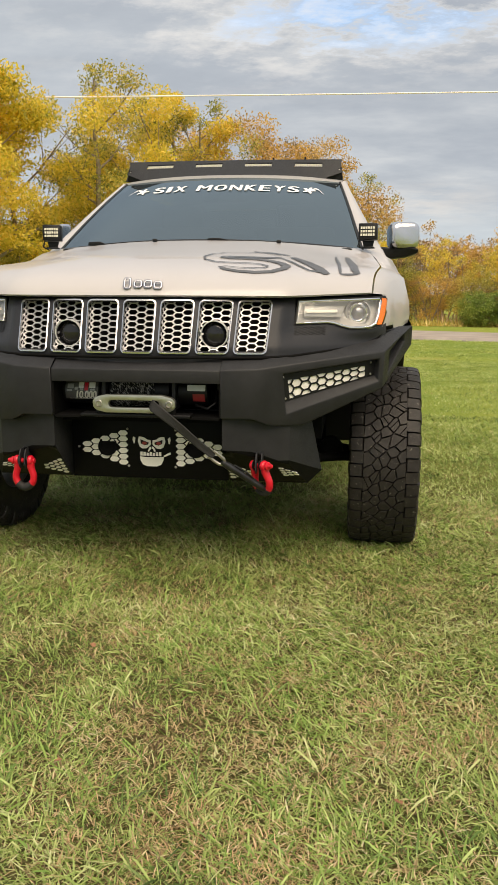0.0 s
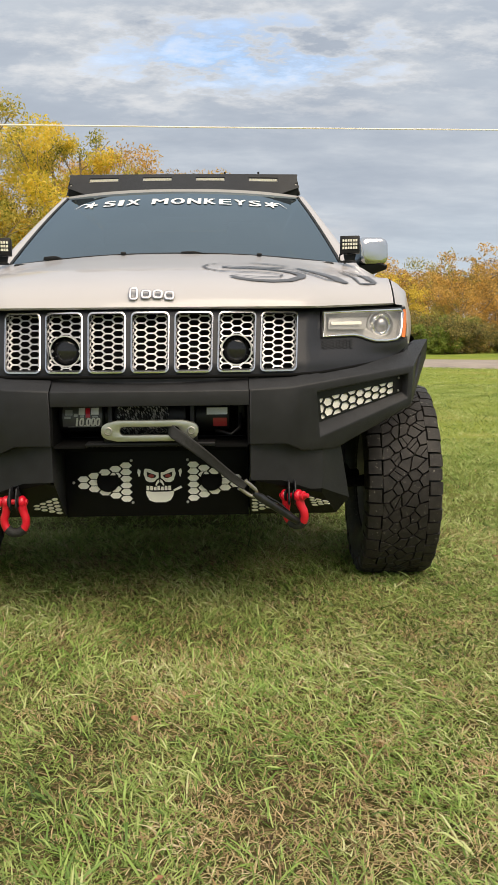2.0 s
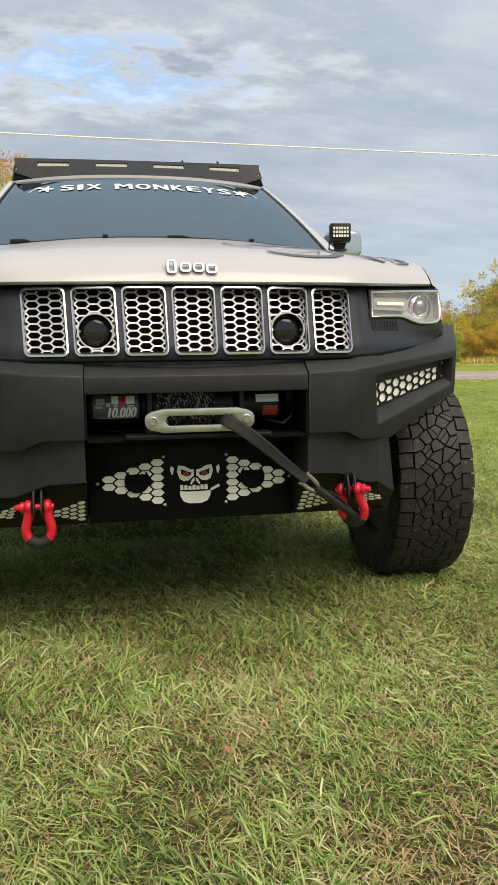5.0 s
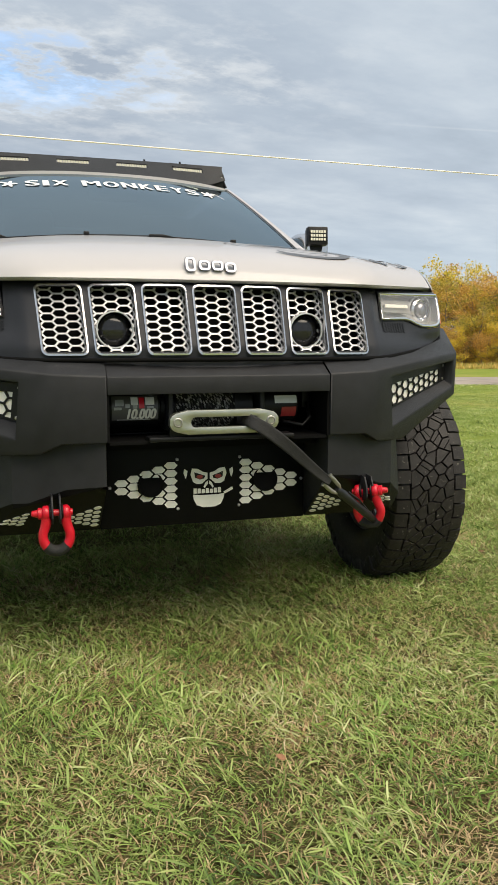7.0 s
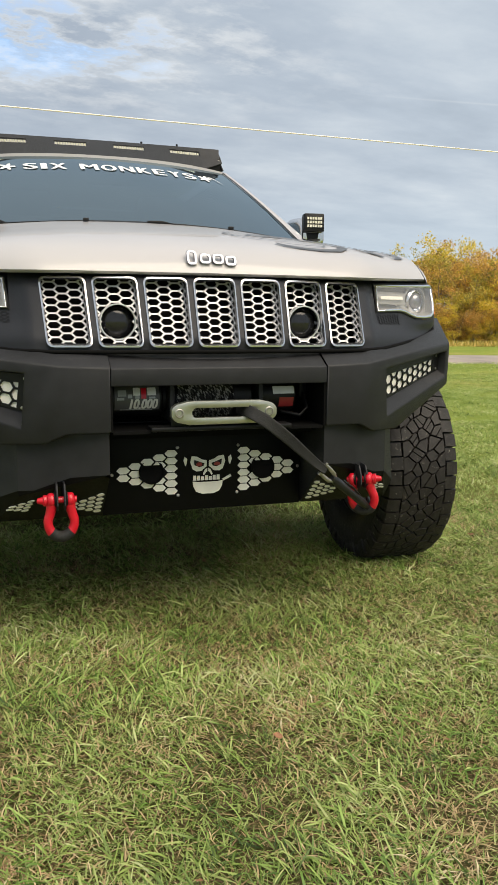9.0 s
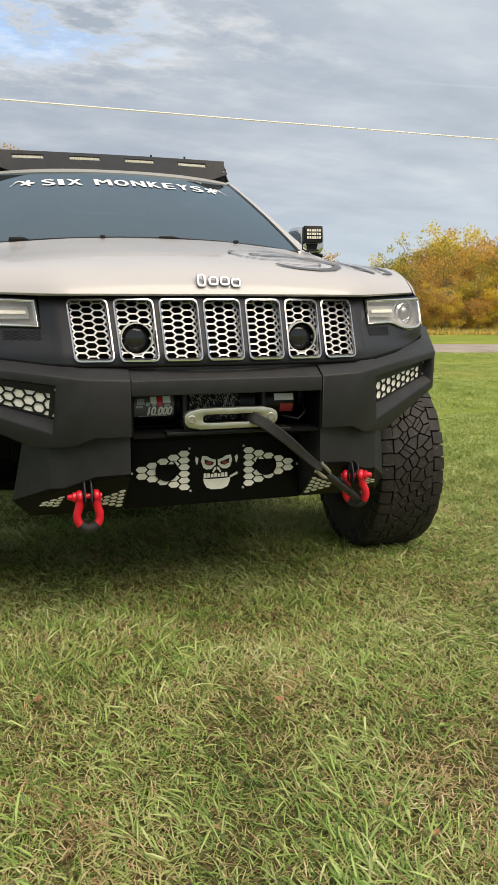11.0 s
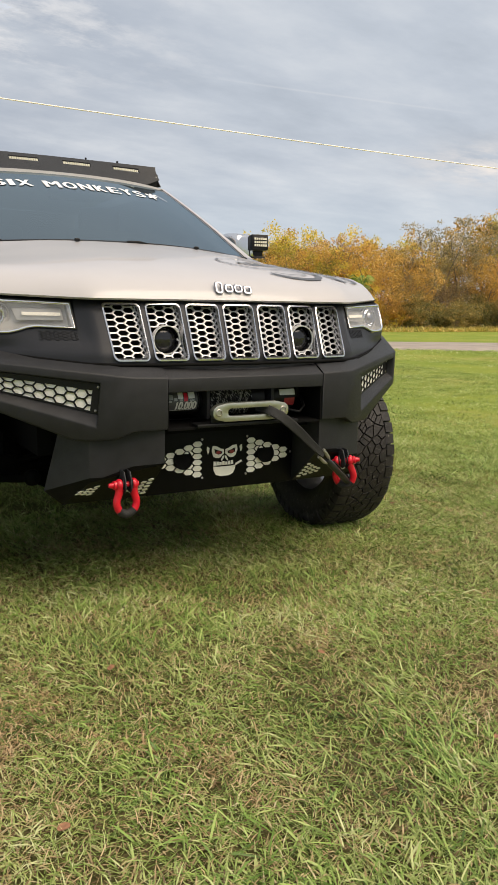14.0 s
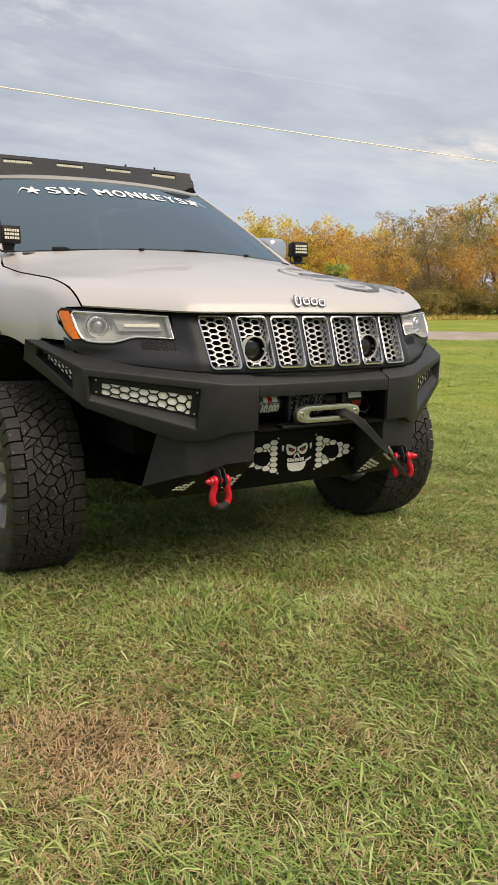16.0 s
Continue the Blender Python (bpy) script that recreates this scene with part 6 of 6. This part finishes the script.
# clevis with two tines, its pin, and the forged hook that holds the shackle's bow
D = Vector((0.150, 0.055, -0.130)).normalized()
SIDE = D.cross(Vector((0, 1, 0))).normalized()
C0 = Vector((0.282, -0.034, 0.537))
tine = [C0 - D * 0.004 + SIDE * 0.0135, C0 + D * 0.020 + SIDE * 0.0145, C0 + D * 0.044 + SIDE * 0.0125, C0 + D * 0.056 + SIDE * 0.006]
other = [p - SIDE * 2 * (p - C0).dot(SIDE) for p in tine]
clevis = under_rope("clevis", Mesh().tube(tine + other[::-1], [0.0055, 0.006, 0.006, 0.006, 0.006, 0.006, 0.006, 0.0055], 8), STEEL, "bright steel clevis", smooth=60)
part("pin", Mesh().tube([C0 + SIDE * 0.021, C0 - SIDE * 0.021], 0.0045, 8), STEEL, clevis, smooth=60)
H_ = C0 + D * 0.046
end = Vector((0.462, 0.040, 0.398))
shank = [H_, H_.lerp(end, 0.15), H_.lerp(end, 0.35), H_.lerp(end, 0.6), H_.lerp(end, 0.85), end, end + Vector((0.010, 0.012, 0.010)), end + Vector((0.008, 0.020, 0.026))]
hook = under_rope("hook", Mesh().tube(shank, [0.009, 0.0135, 0.012, 0.0115, 0.012, 0.011, 0.009, 0.006], 12), HOOKSTEEL, "black forged steel hook", smooth=60)
part("latch", Mesh().tube([H_.lerp(end, 0.22) + SIDE * 0.014, H_.lerp(end, 0.5) + SIDE * 0.017, H_.lerp(end, 0.78) + SIDE * 0.010], [0.0045, 0.0035, 0.003], 6), HOOKSTEEL, hook, "sprung hook latch", smooth=60)

# ---- roof rack ----
rack = thing("roof_rack", "black steel roof rack with slot lights", "roof rack", loc=(0, 2.4, 1.8))


def rackpart(name, m, mat, label="", **kw):
    ob = part(name, m, mat, rack, label, **kw)
    ob.matrix_parent_inverse = Matrix.Translation((0, -2.4, -1.8))
    return ob


def rk(x, t, off=0.0):
    """The wind plate: t from the roof edge up to its top."""
    zb = 1.787 - 0.016 * (abs(x) / 0.66) ** 2
    zt = 1.902 + 0.006 * (1 - (x / 0.66) ** 2)
    end = max(0.0, (abs(x) - 0.56) / 0.103)
    x += math.copysign(end * lerp(0.022, -0.006, t), x)
    return Vector((x, lerp(2.29 + 0.07 * (x / 0.66) ** 2, 2.455 - 0.01 * (x / 0.66) ** 2, t) - off, lerp(zb, zt, t) + off * 0.4))


m = Mesh()
lights = [-0.465, -0.155, 0.155, 0.465]
LW, T0, T1 = 0.085, 0.60, 0.82
xs = sorted(set([-0.663, -0.56, 0.56, 0.663] + [c + s * LW for c in lights for s in (-1, 1)] + [-0.31, 0, 0.31]))
ts = [0, T0, T1, 1]
for x0, x1 in zip(xs, xs[1:]):
    for k, (t0, t1) in enumerate(zip(ts, ts[1:])):
        if k == 1 and any(abs((x0 + x1) / 2 - c) < LW for c in lights):
            continue
        a0 = t0 + (0.62 if abs(x0) > 0.6 and k == 0 else 0) * (t1 - t0)
        a1 = t0 + (0.62 if abs(x1) > 0.6 and k == 0 else 0) * (t1 - t0)
        m.add([rk(x0, a0), rk(x1, a1), rk(x1, t1), rk(x0, t1)], [(0, 1, 2, 3)])
rackpart("wind_plate", m, POWDER, "black steel wind plate", solid=-0.004, smooth=30)
for c in lights:
    m = Mesh()
    m.add([rk(c - LW, T0, -0.012), rk(c + LW, T0, -0.012), rk(c + LW, T1, -0.012), rk(c - LW, T1, -0.012)], [(0, 1, 2, 3)])
    lt = rackpart("slot_light", m, SILVER, "slim light bar in its slot")
    m = Mesh()
    for k in range(12):
        x = c - LW + 0.01 + k * (2 * LW - 0.02) / 11
        m.box(rk(x, (T0 + T1) / 2, -0.006), (0.009, 0.008, 0.012))
    tagged(part("led_row", m, LEDROW, lt, smooth=0, weld=False), kind="stuff")
for sx in (-1, 1):
    m = Mesh()
    m.prism([(sx * lerp(0.680, 0.652, (z - 1.78) / 0.12), y, z) for y, z in ((2.454, 1.900), (4.2, 1.900), (4.2, 1.84), (2.56, 1.79), (2.380, 1.776))], (-0.006 * sx, 0, 0))
    rackpart("side_plate", m, POWDER, bevel=0.001)
for sx in (-1, 1):
    m = Mesh()
    m.prism([(sx * 0.550, 2.402, 1.786), (sx * 0.672, 2.402, 1.774), (sx * 0.668, 2.402, 1.852), (sx * 0.600, 2.402, 1.822)], (0, 0.012, 0.002))
    bracket = rackpart("end_bracket", m, BLACK, "black slotted rack end bracket", bevel=0.002)
    # pale grey bars stand in for the glint at the bracket's slots
    for x_, z_, a_ in ((0.600, 1.808, 40), (0.622, 1.818, 40)):
        m = Mesh().box((sx * x_, 2.401, z_ - 0.006), (0.006, 0.003, 0.024), Euler((0, radians(a_ * sx), 0)).to_matrix())
        part("slot", m, GREYPRINT, bracket, "pale bar painted in as the glint of a slot")
    m = Mesh().lathe([(0.0045, 0.0), (0.0045, -0.003), (0.002, -0.004)], (sx * 0.655, 2.402, 1.834), (0, 1, 0), 10)
    part("screw", m, STEEL, bracket, "small steel screw")
for k in range(7):
    m = Mesh()
    m.box((0, 2.55 + 0.27 * k, 1.895), (1.29, 0.05, 0.02))
    rackpart("crossbar", m, POWDER, bevel=0.004)
for x in (0.24, 0.44):
    m = Mesh()
    m.lathe([(0.009, 0), (0.009, 0.009), (0.006, 0.010), (0.006, 0.022)], (x, 2.50, 1.904), (0, 0, 1), 10)
    rackpart("bolt", m, BLACK)

# ---- work lights on the bonnet's rear corners ----
def work_light(sx, yaw):
    root = thing("work_light", "black cube LED work light at the windscreen's base", "lamp", "work lights", loc=((0.824 if sx > 0 else -0.805), 1.40, 1.392))
    m = Mesh()
    m.box((0, 0.0, 0), (0.092, 0.05, 0.080))
    body = part("housing", m, BLACK, root, "black finned housing", bevel=0.005)
    for k in range(6):
        part("fin", Mesh().box((-0.038 + 0.0152 * k, 0.038, 0), (0.005, 0.03, 0.072)), BLACK, body, bevel=0.001)
    m = Mesh()
    m.box((0, -0.026, 0), (0.078, 0.004, 0.052))
    part("lens", m, BLACK, root, "dark lamp face", bevel=0.001)
    m = Mesh()
    for i in range(6):
        for j in range(3):
            m.box((-0.030 + 0.012 * i, -0.029, -0.017 + 0.017 * j), (0.0085, 0.003, 0.011))
    tagged(part("led_grid", m, LEDROW, root, "grid of warm LED chips", smooth=0, weld=False), kind="stuff")
    m = Mesh()
    m.prism([(-0.03, 0.01, -0.041), (0.03, 0.01, -0.041), (0.022, 0.01, -0.075), (-0.022, 0.01, -0.075)], (0, 0.006, 0))
    m.box((0, 0.013, -0.075), (0.06, 0.05, 0.006))
    part("bracket", m, BLACK, root, "black steel bracket", bevel=0.001)
    m = Mesh()
    m.tube([(-0.01, 0.03, -0.03), (-0.045, 0.02, -0.04), (-0.05, 0.0, -0.07), (-0.02, -0.01, -0.085)], 0.004, 6)
    part("cable", m, BLACK, root)
    root.rotation_euler = (radians(-3), 0, radians(yaw))


work_light(1, -8)
work_light(-1, 8)

# ---- lawn ----
def blades(rng, pts, h, w, ln, az):
    """Bent tapering blades: h high, w wide, reaching ln along az."""
    k = len(pts)
    sx, sy = -np.sin(az), np.cos(az)
    dx, dy = np.cos(az), np.sin(az)
    x, y, z = pts[:, 0], pts[:, 1], pts[:, 2]
    a = np.stack([x - sx * w * 0.4, y - sy * w * 0.4, z], 1)
    b = np.stack([x + sx * w * 0.4, y + sy * w * 0.4, z], 1)
    mx, my, mz = x + dx * ln * 0.42, y + dy * ln * 0.42, z + h * rng.uniform(0.45, 0.85, k)
    c = np.stack([mx + sx * w * 0.5, my + sy * w * 0.5, mz], 1)
    d = np.stack([mx - sx * w * 0.5, my - sy * w * 0.5, mz], 1)
    bend = rng.uniform(-0.12, 0.12, k)
    e = np.stack([x + dx * ln - sx * ln * bend, y + dy * ln - sy * ln * bend, z + h * rng.uniform(0.7, 1.1, k)], 1)
    v = np.stack([a, b, c, d, e], 1).reshape(-1, 3)
    o = np.arange(k)[:, None] * 5
    f = np.concatenate([o + (0, 1, 2), o + (0, 2, 3), o + (3, 2, 4)], 1).reshape(-1, 3)
    return v, f


def slivers(rng, pts, h, w, ln, az):
    """Short plain blades for the fine growth and the distance: one tapering triangle each."""
    k = len(pts)
    sx, sy = -np.sin(az) * w * 0.5, np.cos(az) * w * 0.5
    x, y, z = pts[:, 0], pts[:, 1], pts[:, 2]
    a, b = np.stack([x - sx, y - sy, z], 1), np.stack([x + sx, y + sy, z], 1)
    e = np.stack([x + np.cos(az) * ln, y + np.sin(az) * ln, z + h], 1)
    return np.stack([a, b, e], 1).reshape(-1, 3), np.arange(3 * k).reshape(-1, 3)


def long_blades(rng, pts, h, w, ln, az):
    """Long blades that rise, arch over and droop at the tip."""
    k = len(pts)
    dx, dy = np.cos(az), np.sin(az)
    bend = rng.normal(0, 0.09, k)
    droop = rng.uniform(0.55, 1.25, k)
    roll = rng.normal(0, 0.5, k)
    rings = []
    for t, wk, hk in ((0.0, 0.6, 0.0), (0.34, 1.0, 0.55), (0.70, 0.8, 0.95)):
        cx = pts[:, 0] + dx * ln * t - dy * ln * bend * t * t
        cy = pts[:, 1] + dy * ln * t + dx * ln * bend * t * t
        cz = pts[:, 2] + h * hk
        ox, oy, oz = -dy * w * wk * 0.5 * np.cos(roll), dx * w * wk * 0.5 * np.cos(roll), w * wk * 0.5 * np.sin(roll) * (t > 0)
        rings += [np.stack([cx - ox, cy - oy, cz - oz], 1), np.stack([cx + ox, cy + oy, cz + oz], 1)]
    tip = np.stack([pts[:, 0] + dx * ln - dy * ln * bend, pts[:, 1] + dy * ln + dx * ln * bend, pts[:, 2] + h * droop], 1)
    v = np.stack(rings + [tip], 1).reshape(-1, 3)
    o = np.arange(k)[:, None] * 7
    f = np.concatenate([o + (0, 1, 3), o + (0, 3, 2), o + (2, 3, 5), o + (2, 5, 4), o + (4, 5, 6)], 1).reshape(-1, 3)
    return v, f


def smooth_noise(x, y, scale, seed):
    """Value noise between 0 and 1 on a lattice."""
    x, y = x * scale + seed * 17.3, y * scale + seed * 9.1
    xi, yi = np.floor(x), np.floor(y)
    fx, fy = x - xi, y - yi
    fx, fy = fx * fx * (3 - 2 * fx), fy * fy * (3 - 2 * fy)
    hsh = lambda i, j: (np.sin(i * 127.1 + j * 311.7 + seed * 74.7) * 43758.5453) % 1.0
    return (hsh(xi, yi) * (1 - fx) + hsh(xi + 1, yi) * fx) * (1 - fy) + (hsh(xi, yi + 1) * (1 - fx) + hsh(xi + 1, yi + 1) * fx) * fy


def dryness(x, y):
    """Where the lawn is worn to straw; 0 green, 1 dry."""
    n1 = 0.5 * smooth_noise(x, y, 2.3, 1) + 0.3 * smooth_noise(x, y, 6.0, 2) + 0.2 * smooth_noise(x, y, 14.0, 3)
    patch = 0.95 * np.exp(-(((x + 1.20) / 0.22) ** 2 + ((y + 0.64) / 0.26) ** 2))
    return np.clip((n1 - 0.50) * 4.0, 0, 1) * np.clip(0.33 - 0.16 * y, 0.18, 0.5) + patch


def scatter(rng, box, density, keep):
    x0, x1, y0, y1 = box
    k = int((x1 - x0) * (y1 - y0) * density)
    x, y = rng.uniform(x0, x1, k), rng.uniform(y0, y1, k)
    edge = np.minimum(np.minimum(x - x0, x1 - x) / 0.7, np.minimum(y - y0, 9.0) / 0.3) - 0.4 * smooth_noise(x, y, 2.2, 7)
    ok = keep(x, y) & (edge > rng.uniform(0.0, 1.0, k))
    x, y = x[ok], y[ok]
    z = np.array([dip(a, b) for a, b in zip(x, y)]) - 0.003
    return np.stack([x, y, z], 1)


def join(name, parts, label, mat):
    vs, fs, o = [], [], 0
    for v, f in parts:
        vs.append(v)
        fs.append(f + o)
        o += len(v)
    me = fast_mesh(name, np.concatenate(vs), np.concatenate(fs), mat)
    return tagged(new(name, me), label, "grass", kind="stuff")


GRASS = leafy("green_blades", [(0.0, (0.058, 0.098, 0.022)), (0.22, (0.168, 0.250, 0.050)), (0.48, (0.295, 0.392, 0.10)), (0.76, (0.43, 0.49, 0.17)), (1.0, (0.60, 0.62, 0.33))], 2.6, 0.24)
LUSH = leafy("lush_blades", [(0.0, (0.07, 0.13, 0.025)), (0.3, (0.17, 0.29, 0.05)), (0.6, (0.31, 0.44, 0.10)), (0.85, (0.46, 0.56, 0.19)), (1.0, (0.64, 0.66, 0.36))], 1.6, 0.24)
STRAW = leafy("straw_blades", [(0.0, (0.10, 0.062, 0.036)), (0.25, (0.27, 0.185, 0.09)), (0.55, (0.50, 0.37, 0.19)), (0.8, (0.63, 0.49, 0.28)), (1.0, (0.76, 0.66, 0.45))], 2.0, 0.25)
RUST = leafy("rusty_straw", [(0.0, (0.20, 0.11, 0.06)), (0.3, (0.44, 0.28, 0.145)), (0.65, (0.63, 0.43, 0.24)), (1.0, (0.78, 0.61, 0.41))], 3.0, 0.2)
g = np.random.default_rng(4)
NEARBOX, MIDBOX = (-2.4, 2.6, -1.75, 1.5), (-2.6, 4.8, 1.0, 4.6)
right = lambda x, y: (x > 0.10 * y) & (y - NEAR - SLOPE * x < -0.25)
mid_ok = lambda x, y: (np.abs(x) < 1.2) | (x > 0)
U = g.uniform
green, lush, straw, rust = [], [], [], []
# fine low growth, much of it lying over
for box, den, wk, keep in ((NEARBOX, 12000, 1.0, None), (MIDBOX, 5200, 1.5, mid_ok), ((4.4, 14.0, 0.0, 4.6), 1100, 2.6, None), ((1.0, 9.0, 4.6, 11.0), 2000, 2.3, right),
                           ((9.0, 19.0, 4.6, 11.0), 420, 4.2, right), ((1.0, 18.0, 11.0, 19.0), 300, 5.2, right), ((-7.0, 7.0, -6.5, -1.2), 380, 2.6, None), ((-7.0, -1.8, -1.5, 6.0), 380, 2.6, None), ((1.8, 5.2, -1.7, 1.8), 2600, 1.6, None),
                           ((-4.4, 4.6, -3.6, -1.2), 1300, 2.2, None), ((-4.6, -1.6, -1.8, 3.0), 1100, 2.2, None)):
    p = scatter(g, box, den, lambda x, y: (dryness(x, y) < g.uniform(0.1, 1.0, len(x))) & (keep(x, y) if keep else True))
    k = len(p)
    green.append(slivers(g, p, U(0.005, 0.026, k), U(0.0026, 0.0058, k) * wk, U(0.014, 0.05, k), U(0, 2 * np.pi, k)))
# loose tufts of long blades that lean one way, thicker in some places than others
for box, den, wk, keep in ((NEARBOX, 3100, 1.0, None), (MIDBOX, 420, 1.3, mid_ok), ((1.8, 5.2, -1.7, 1.8), 420, 1.3, None)):
    c = scatter(g, box, den, lambda x, y: (dryness(x, y) < g.uniform(0.0, 0.8, len(x))) & (0.55 + 0.6 * smooth_noise(x, y, 5.0, 8) > g.uniform(0.3, 1.1, len(x))) & (keep(x, y) if keep else True))
    k = 3
    lead = 5.0 * smooth_noise(c[:, 0], c[:, 1], 1.7, 9) + g.normal(0, 0.9, len(c))
    lead, big = np.repeat(lead, k), np.repeat(U(0.5, 1.15, len(c)) ** 1.6, k)
    p = np.repeat(c, k, 0)
    n = len(p)
    az = lead + g.normal(0, 0.8, n)
    p = p + np.stack([np.cos(az), np.sin(az), np.zeros(n)], 1) * U(-0.03, 0.03, (n, 1))
    made = long_blades(g, p, U(0.006, 0.032, n) * big, U(0.0023, 0.0052, n) * wk * (0.6 + 0.4 * big), U(0.03, 0.082, n) * big, az)
    own = np.repeat(g.normal(0, 0.18, len(c)) + smooth_noise(c[:, 0], c[:, 1], 3.0, 10) > 0.60, k)
    for keep_, to in ((own, lush), (~own, green)):
        ids = np.where(keep_)[0]
        v = made[0].reshape(-1, 7, 3)[ids].reshape(-1, 3)
        f = (np.arange(len(ids))[:, None, None] * 7 + (made[1].reshape(-1, 5, 3)[0])[None]).reshape(-1, 3)
        to.append((v, f))
# flattened straw and thatch
for box, den, wk, keep in ((NEARBOX, 13000, 1.0, None), (MIDBOX, 1500, 1.6, mid_ok), ((1.0, 9.0, 4.6, 11.0), 120, 3.0, right)):
    p = scatter(g, box, den, lambda x, y: (dryness(x, y) + 0.40 > g.uniform(0.0, 1.0, len(x))) & (keep(x, y) if keep else True))
    k = len(p)
    straw.append((blades if wk == 1.0 else slivers)(g, p, U(0.003, 0.022, k), U(0.0016, 0.0040, k) * wk, U(0.015, 0.06, k), U(0, 2 * np.pi, k)))
# rusty dead grass in small patches
p = scatter(g, NEARBOX, 12000, lambda x, y: (0.55 * smooth_noise(x, y, 4.0, 5) + 0.45 * smooth_noise(x, y, 11.0, 6) + 0.9 * np.exp(-(((x + 1.20) / 0.15) ** 2 + ((y + 0.64) / 0.20) ** 2)) + g.normal(0, 0.05, len(x)) - 0.12 * (y > -0.3)) > 0.66)
k = len(p)
rust.append(blades(g, p, U(0.004, 0.024, k), U(0.0014, 0.0030, k), U(0.012, 0.05, k), U(0, 2 * np.pi, k)))
join("lush_grass", lush, "longer fresh green tufts in the lawn", LUSH)
join("grass", green, "short lawn grass, green blades lying over", GRASS)
join("dry_grass", straw, "dry flattened straw among the lawn", STRAW)
join("dead_grass", rust, "rusty dead grass in small lawn patches", RUST)
# a stand of long rough grass on the far verge
bx, by = polar(11.5, 29.5)
p = scatter(g, (bx - 4, bx + 4, by - 4, by + 4), 45, lambda x, y: ((x - bx) / 2.2) ** 2 + ((y - by - SLOPE * (x - bx)) / 0.8) ** 2 < 1)
k = len(p)
join("verge_grass", [blades(g, p, U(0.2, 0.65, k), U(0.02, 0.04, k), U(0.05, 0.3, k), U(0, 2 * np.pi, k))], "long reddish grass on the far verge", RUST)

# golden rough grass at the foot of the thicket
verge = []
for b0, b1, n_b in ((25.0, 52.0, 12000), (2.0, 12.0, 2600)):
    bb = U(b0, b1, n_b)
    dd = np.array([table(q, ((4, 29.6), (13, 29.6), (30, 33.6), (38, 35.4), (47, 40.6), (60, 43))) for q in bb]) + U(-1.6, 0.6, n_b)
    xy = np.array([polar(q, d) for q, d in zip(bb, dd)])
    p = np.concatenate([xy, np.zeros((n_b, 1))], 1)
    verge.append(slivers(g, p, U(0.04, 0.12, n_b) + 0.22 * U(0, 1, n_b) ** 3, U(0.02, 0.05, n_b), U(0.06, 0.28, n_b), U(0, 2 * np.pi, n_b)))
GOLDGRASS = leafy("golden_verge", [(0.0, (0.20, 0.22, 0.05)), (0.35, (0.48, 0.42, 0.09)), (0.7, (0.72, 0.52, 0.15)), (1.0, (0.80, 0.60, 0.25))], 0.8, 0.25)
join("rough_grass", verge, "golden rough grass at the foot of the thicket", GOLDGRASS)

# ---- fallen leaves ----
LEAF = material("brown_leaf", (0.25, 0.12, 0.06), 0.7, 0, 0.4, 90)
leaf_m = Mesh()
rim = [(0.5 * math.cos(t) * (1 - 0.15 * math.cos(2 * t)), 0.3 * math.sin(t) * (1 + 0.12 * math.sin(3 * t))) for t in [2 * math.pi * k / 14 for k in range(14)]]
leaf_m.add([(x, y, 1.3 * y * y + 0.5 * x * x + 0.12 * x * y) for x, y in rim] + [(0, 0, 0)], [(i, (i + 1) % 14, 14) for i in range(14)])
leaf_m.tube([(0.5, 0, 0.03), (0.75, 0.05, 0.05)], 0.015, 4)
leaf0 = tagged(part("fallen_leaf", leaf_m, LEAF, smooth=60), "curled brown fallen leaf on the lawn", "leaf", "fallen leaves")
spots = ((0.882, -1.156), (0.496, 0.075), (-0.012, -0.493), (0.101, -1.10), (0.167, 0.855), (0.62, -0.85), (-0.62, -0.30), (1.05, 0.25), (-0.95, -0.95), (0.35, -0.62), (1.4, 0.9), (-0.3, -0.9))
for i, (x, y) in enumerate(spots):
    mtx = pose(x, y, dip(x, y) + 0.018, 12 * math.sin(i * 2.1), 14 * math.cos(i * 1.7), 67 * i)
    ob = leaf0 if i == 0 else copy_thing(leaf0, mtx)
    ob.matrix_basis = mtx @ Matrix.Diagonal((0.024 + 0.008 * math.sin(i * 3.3),) * 3 + (1,))
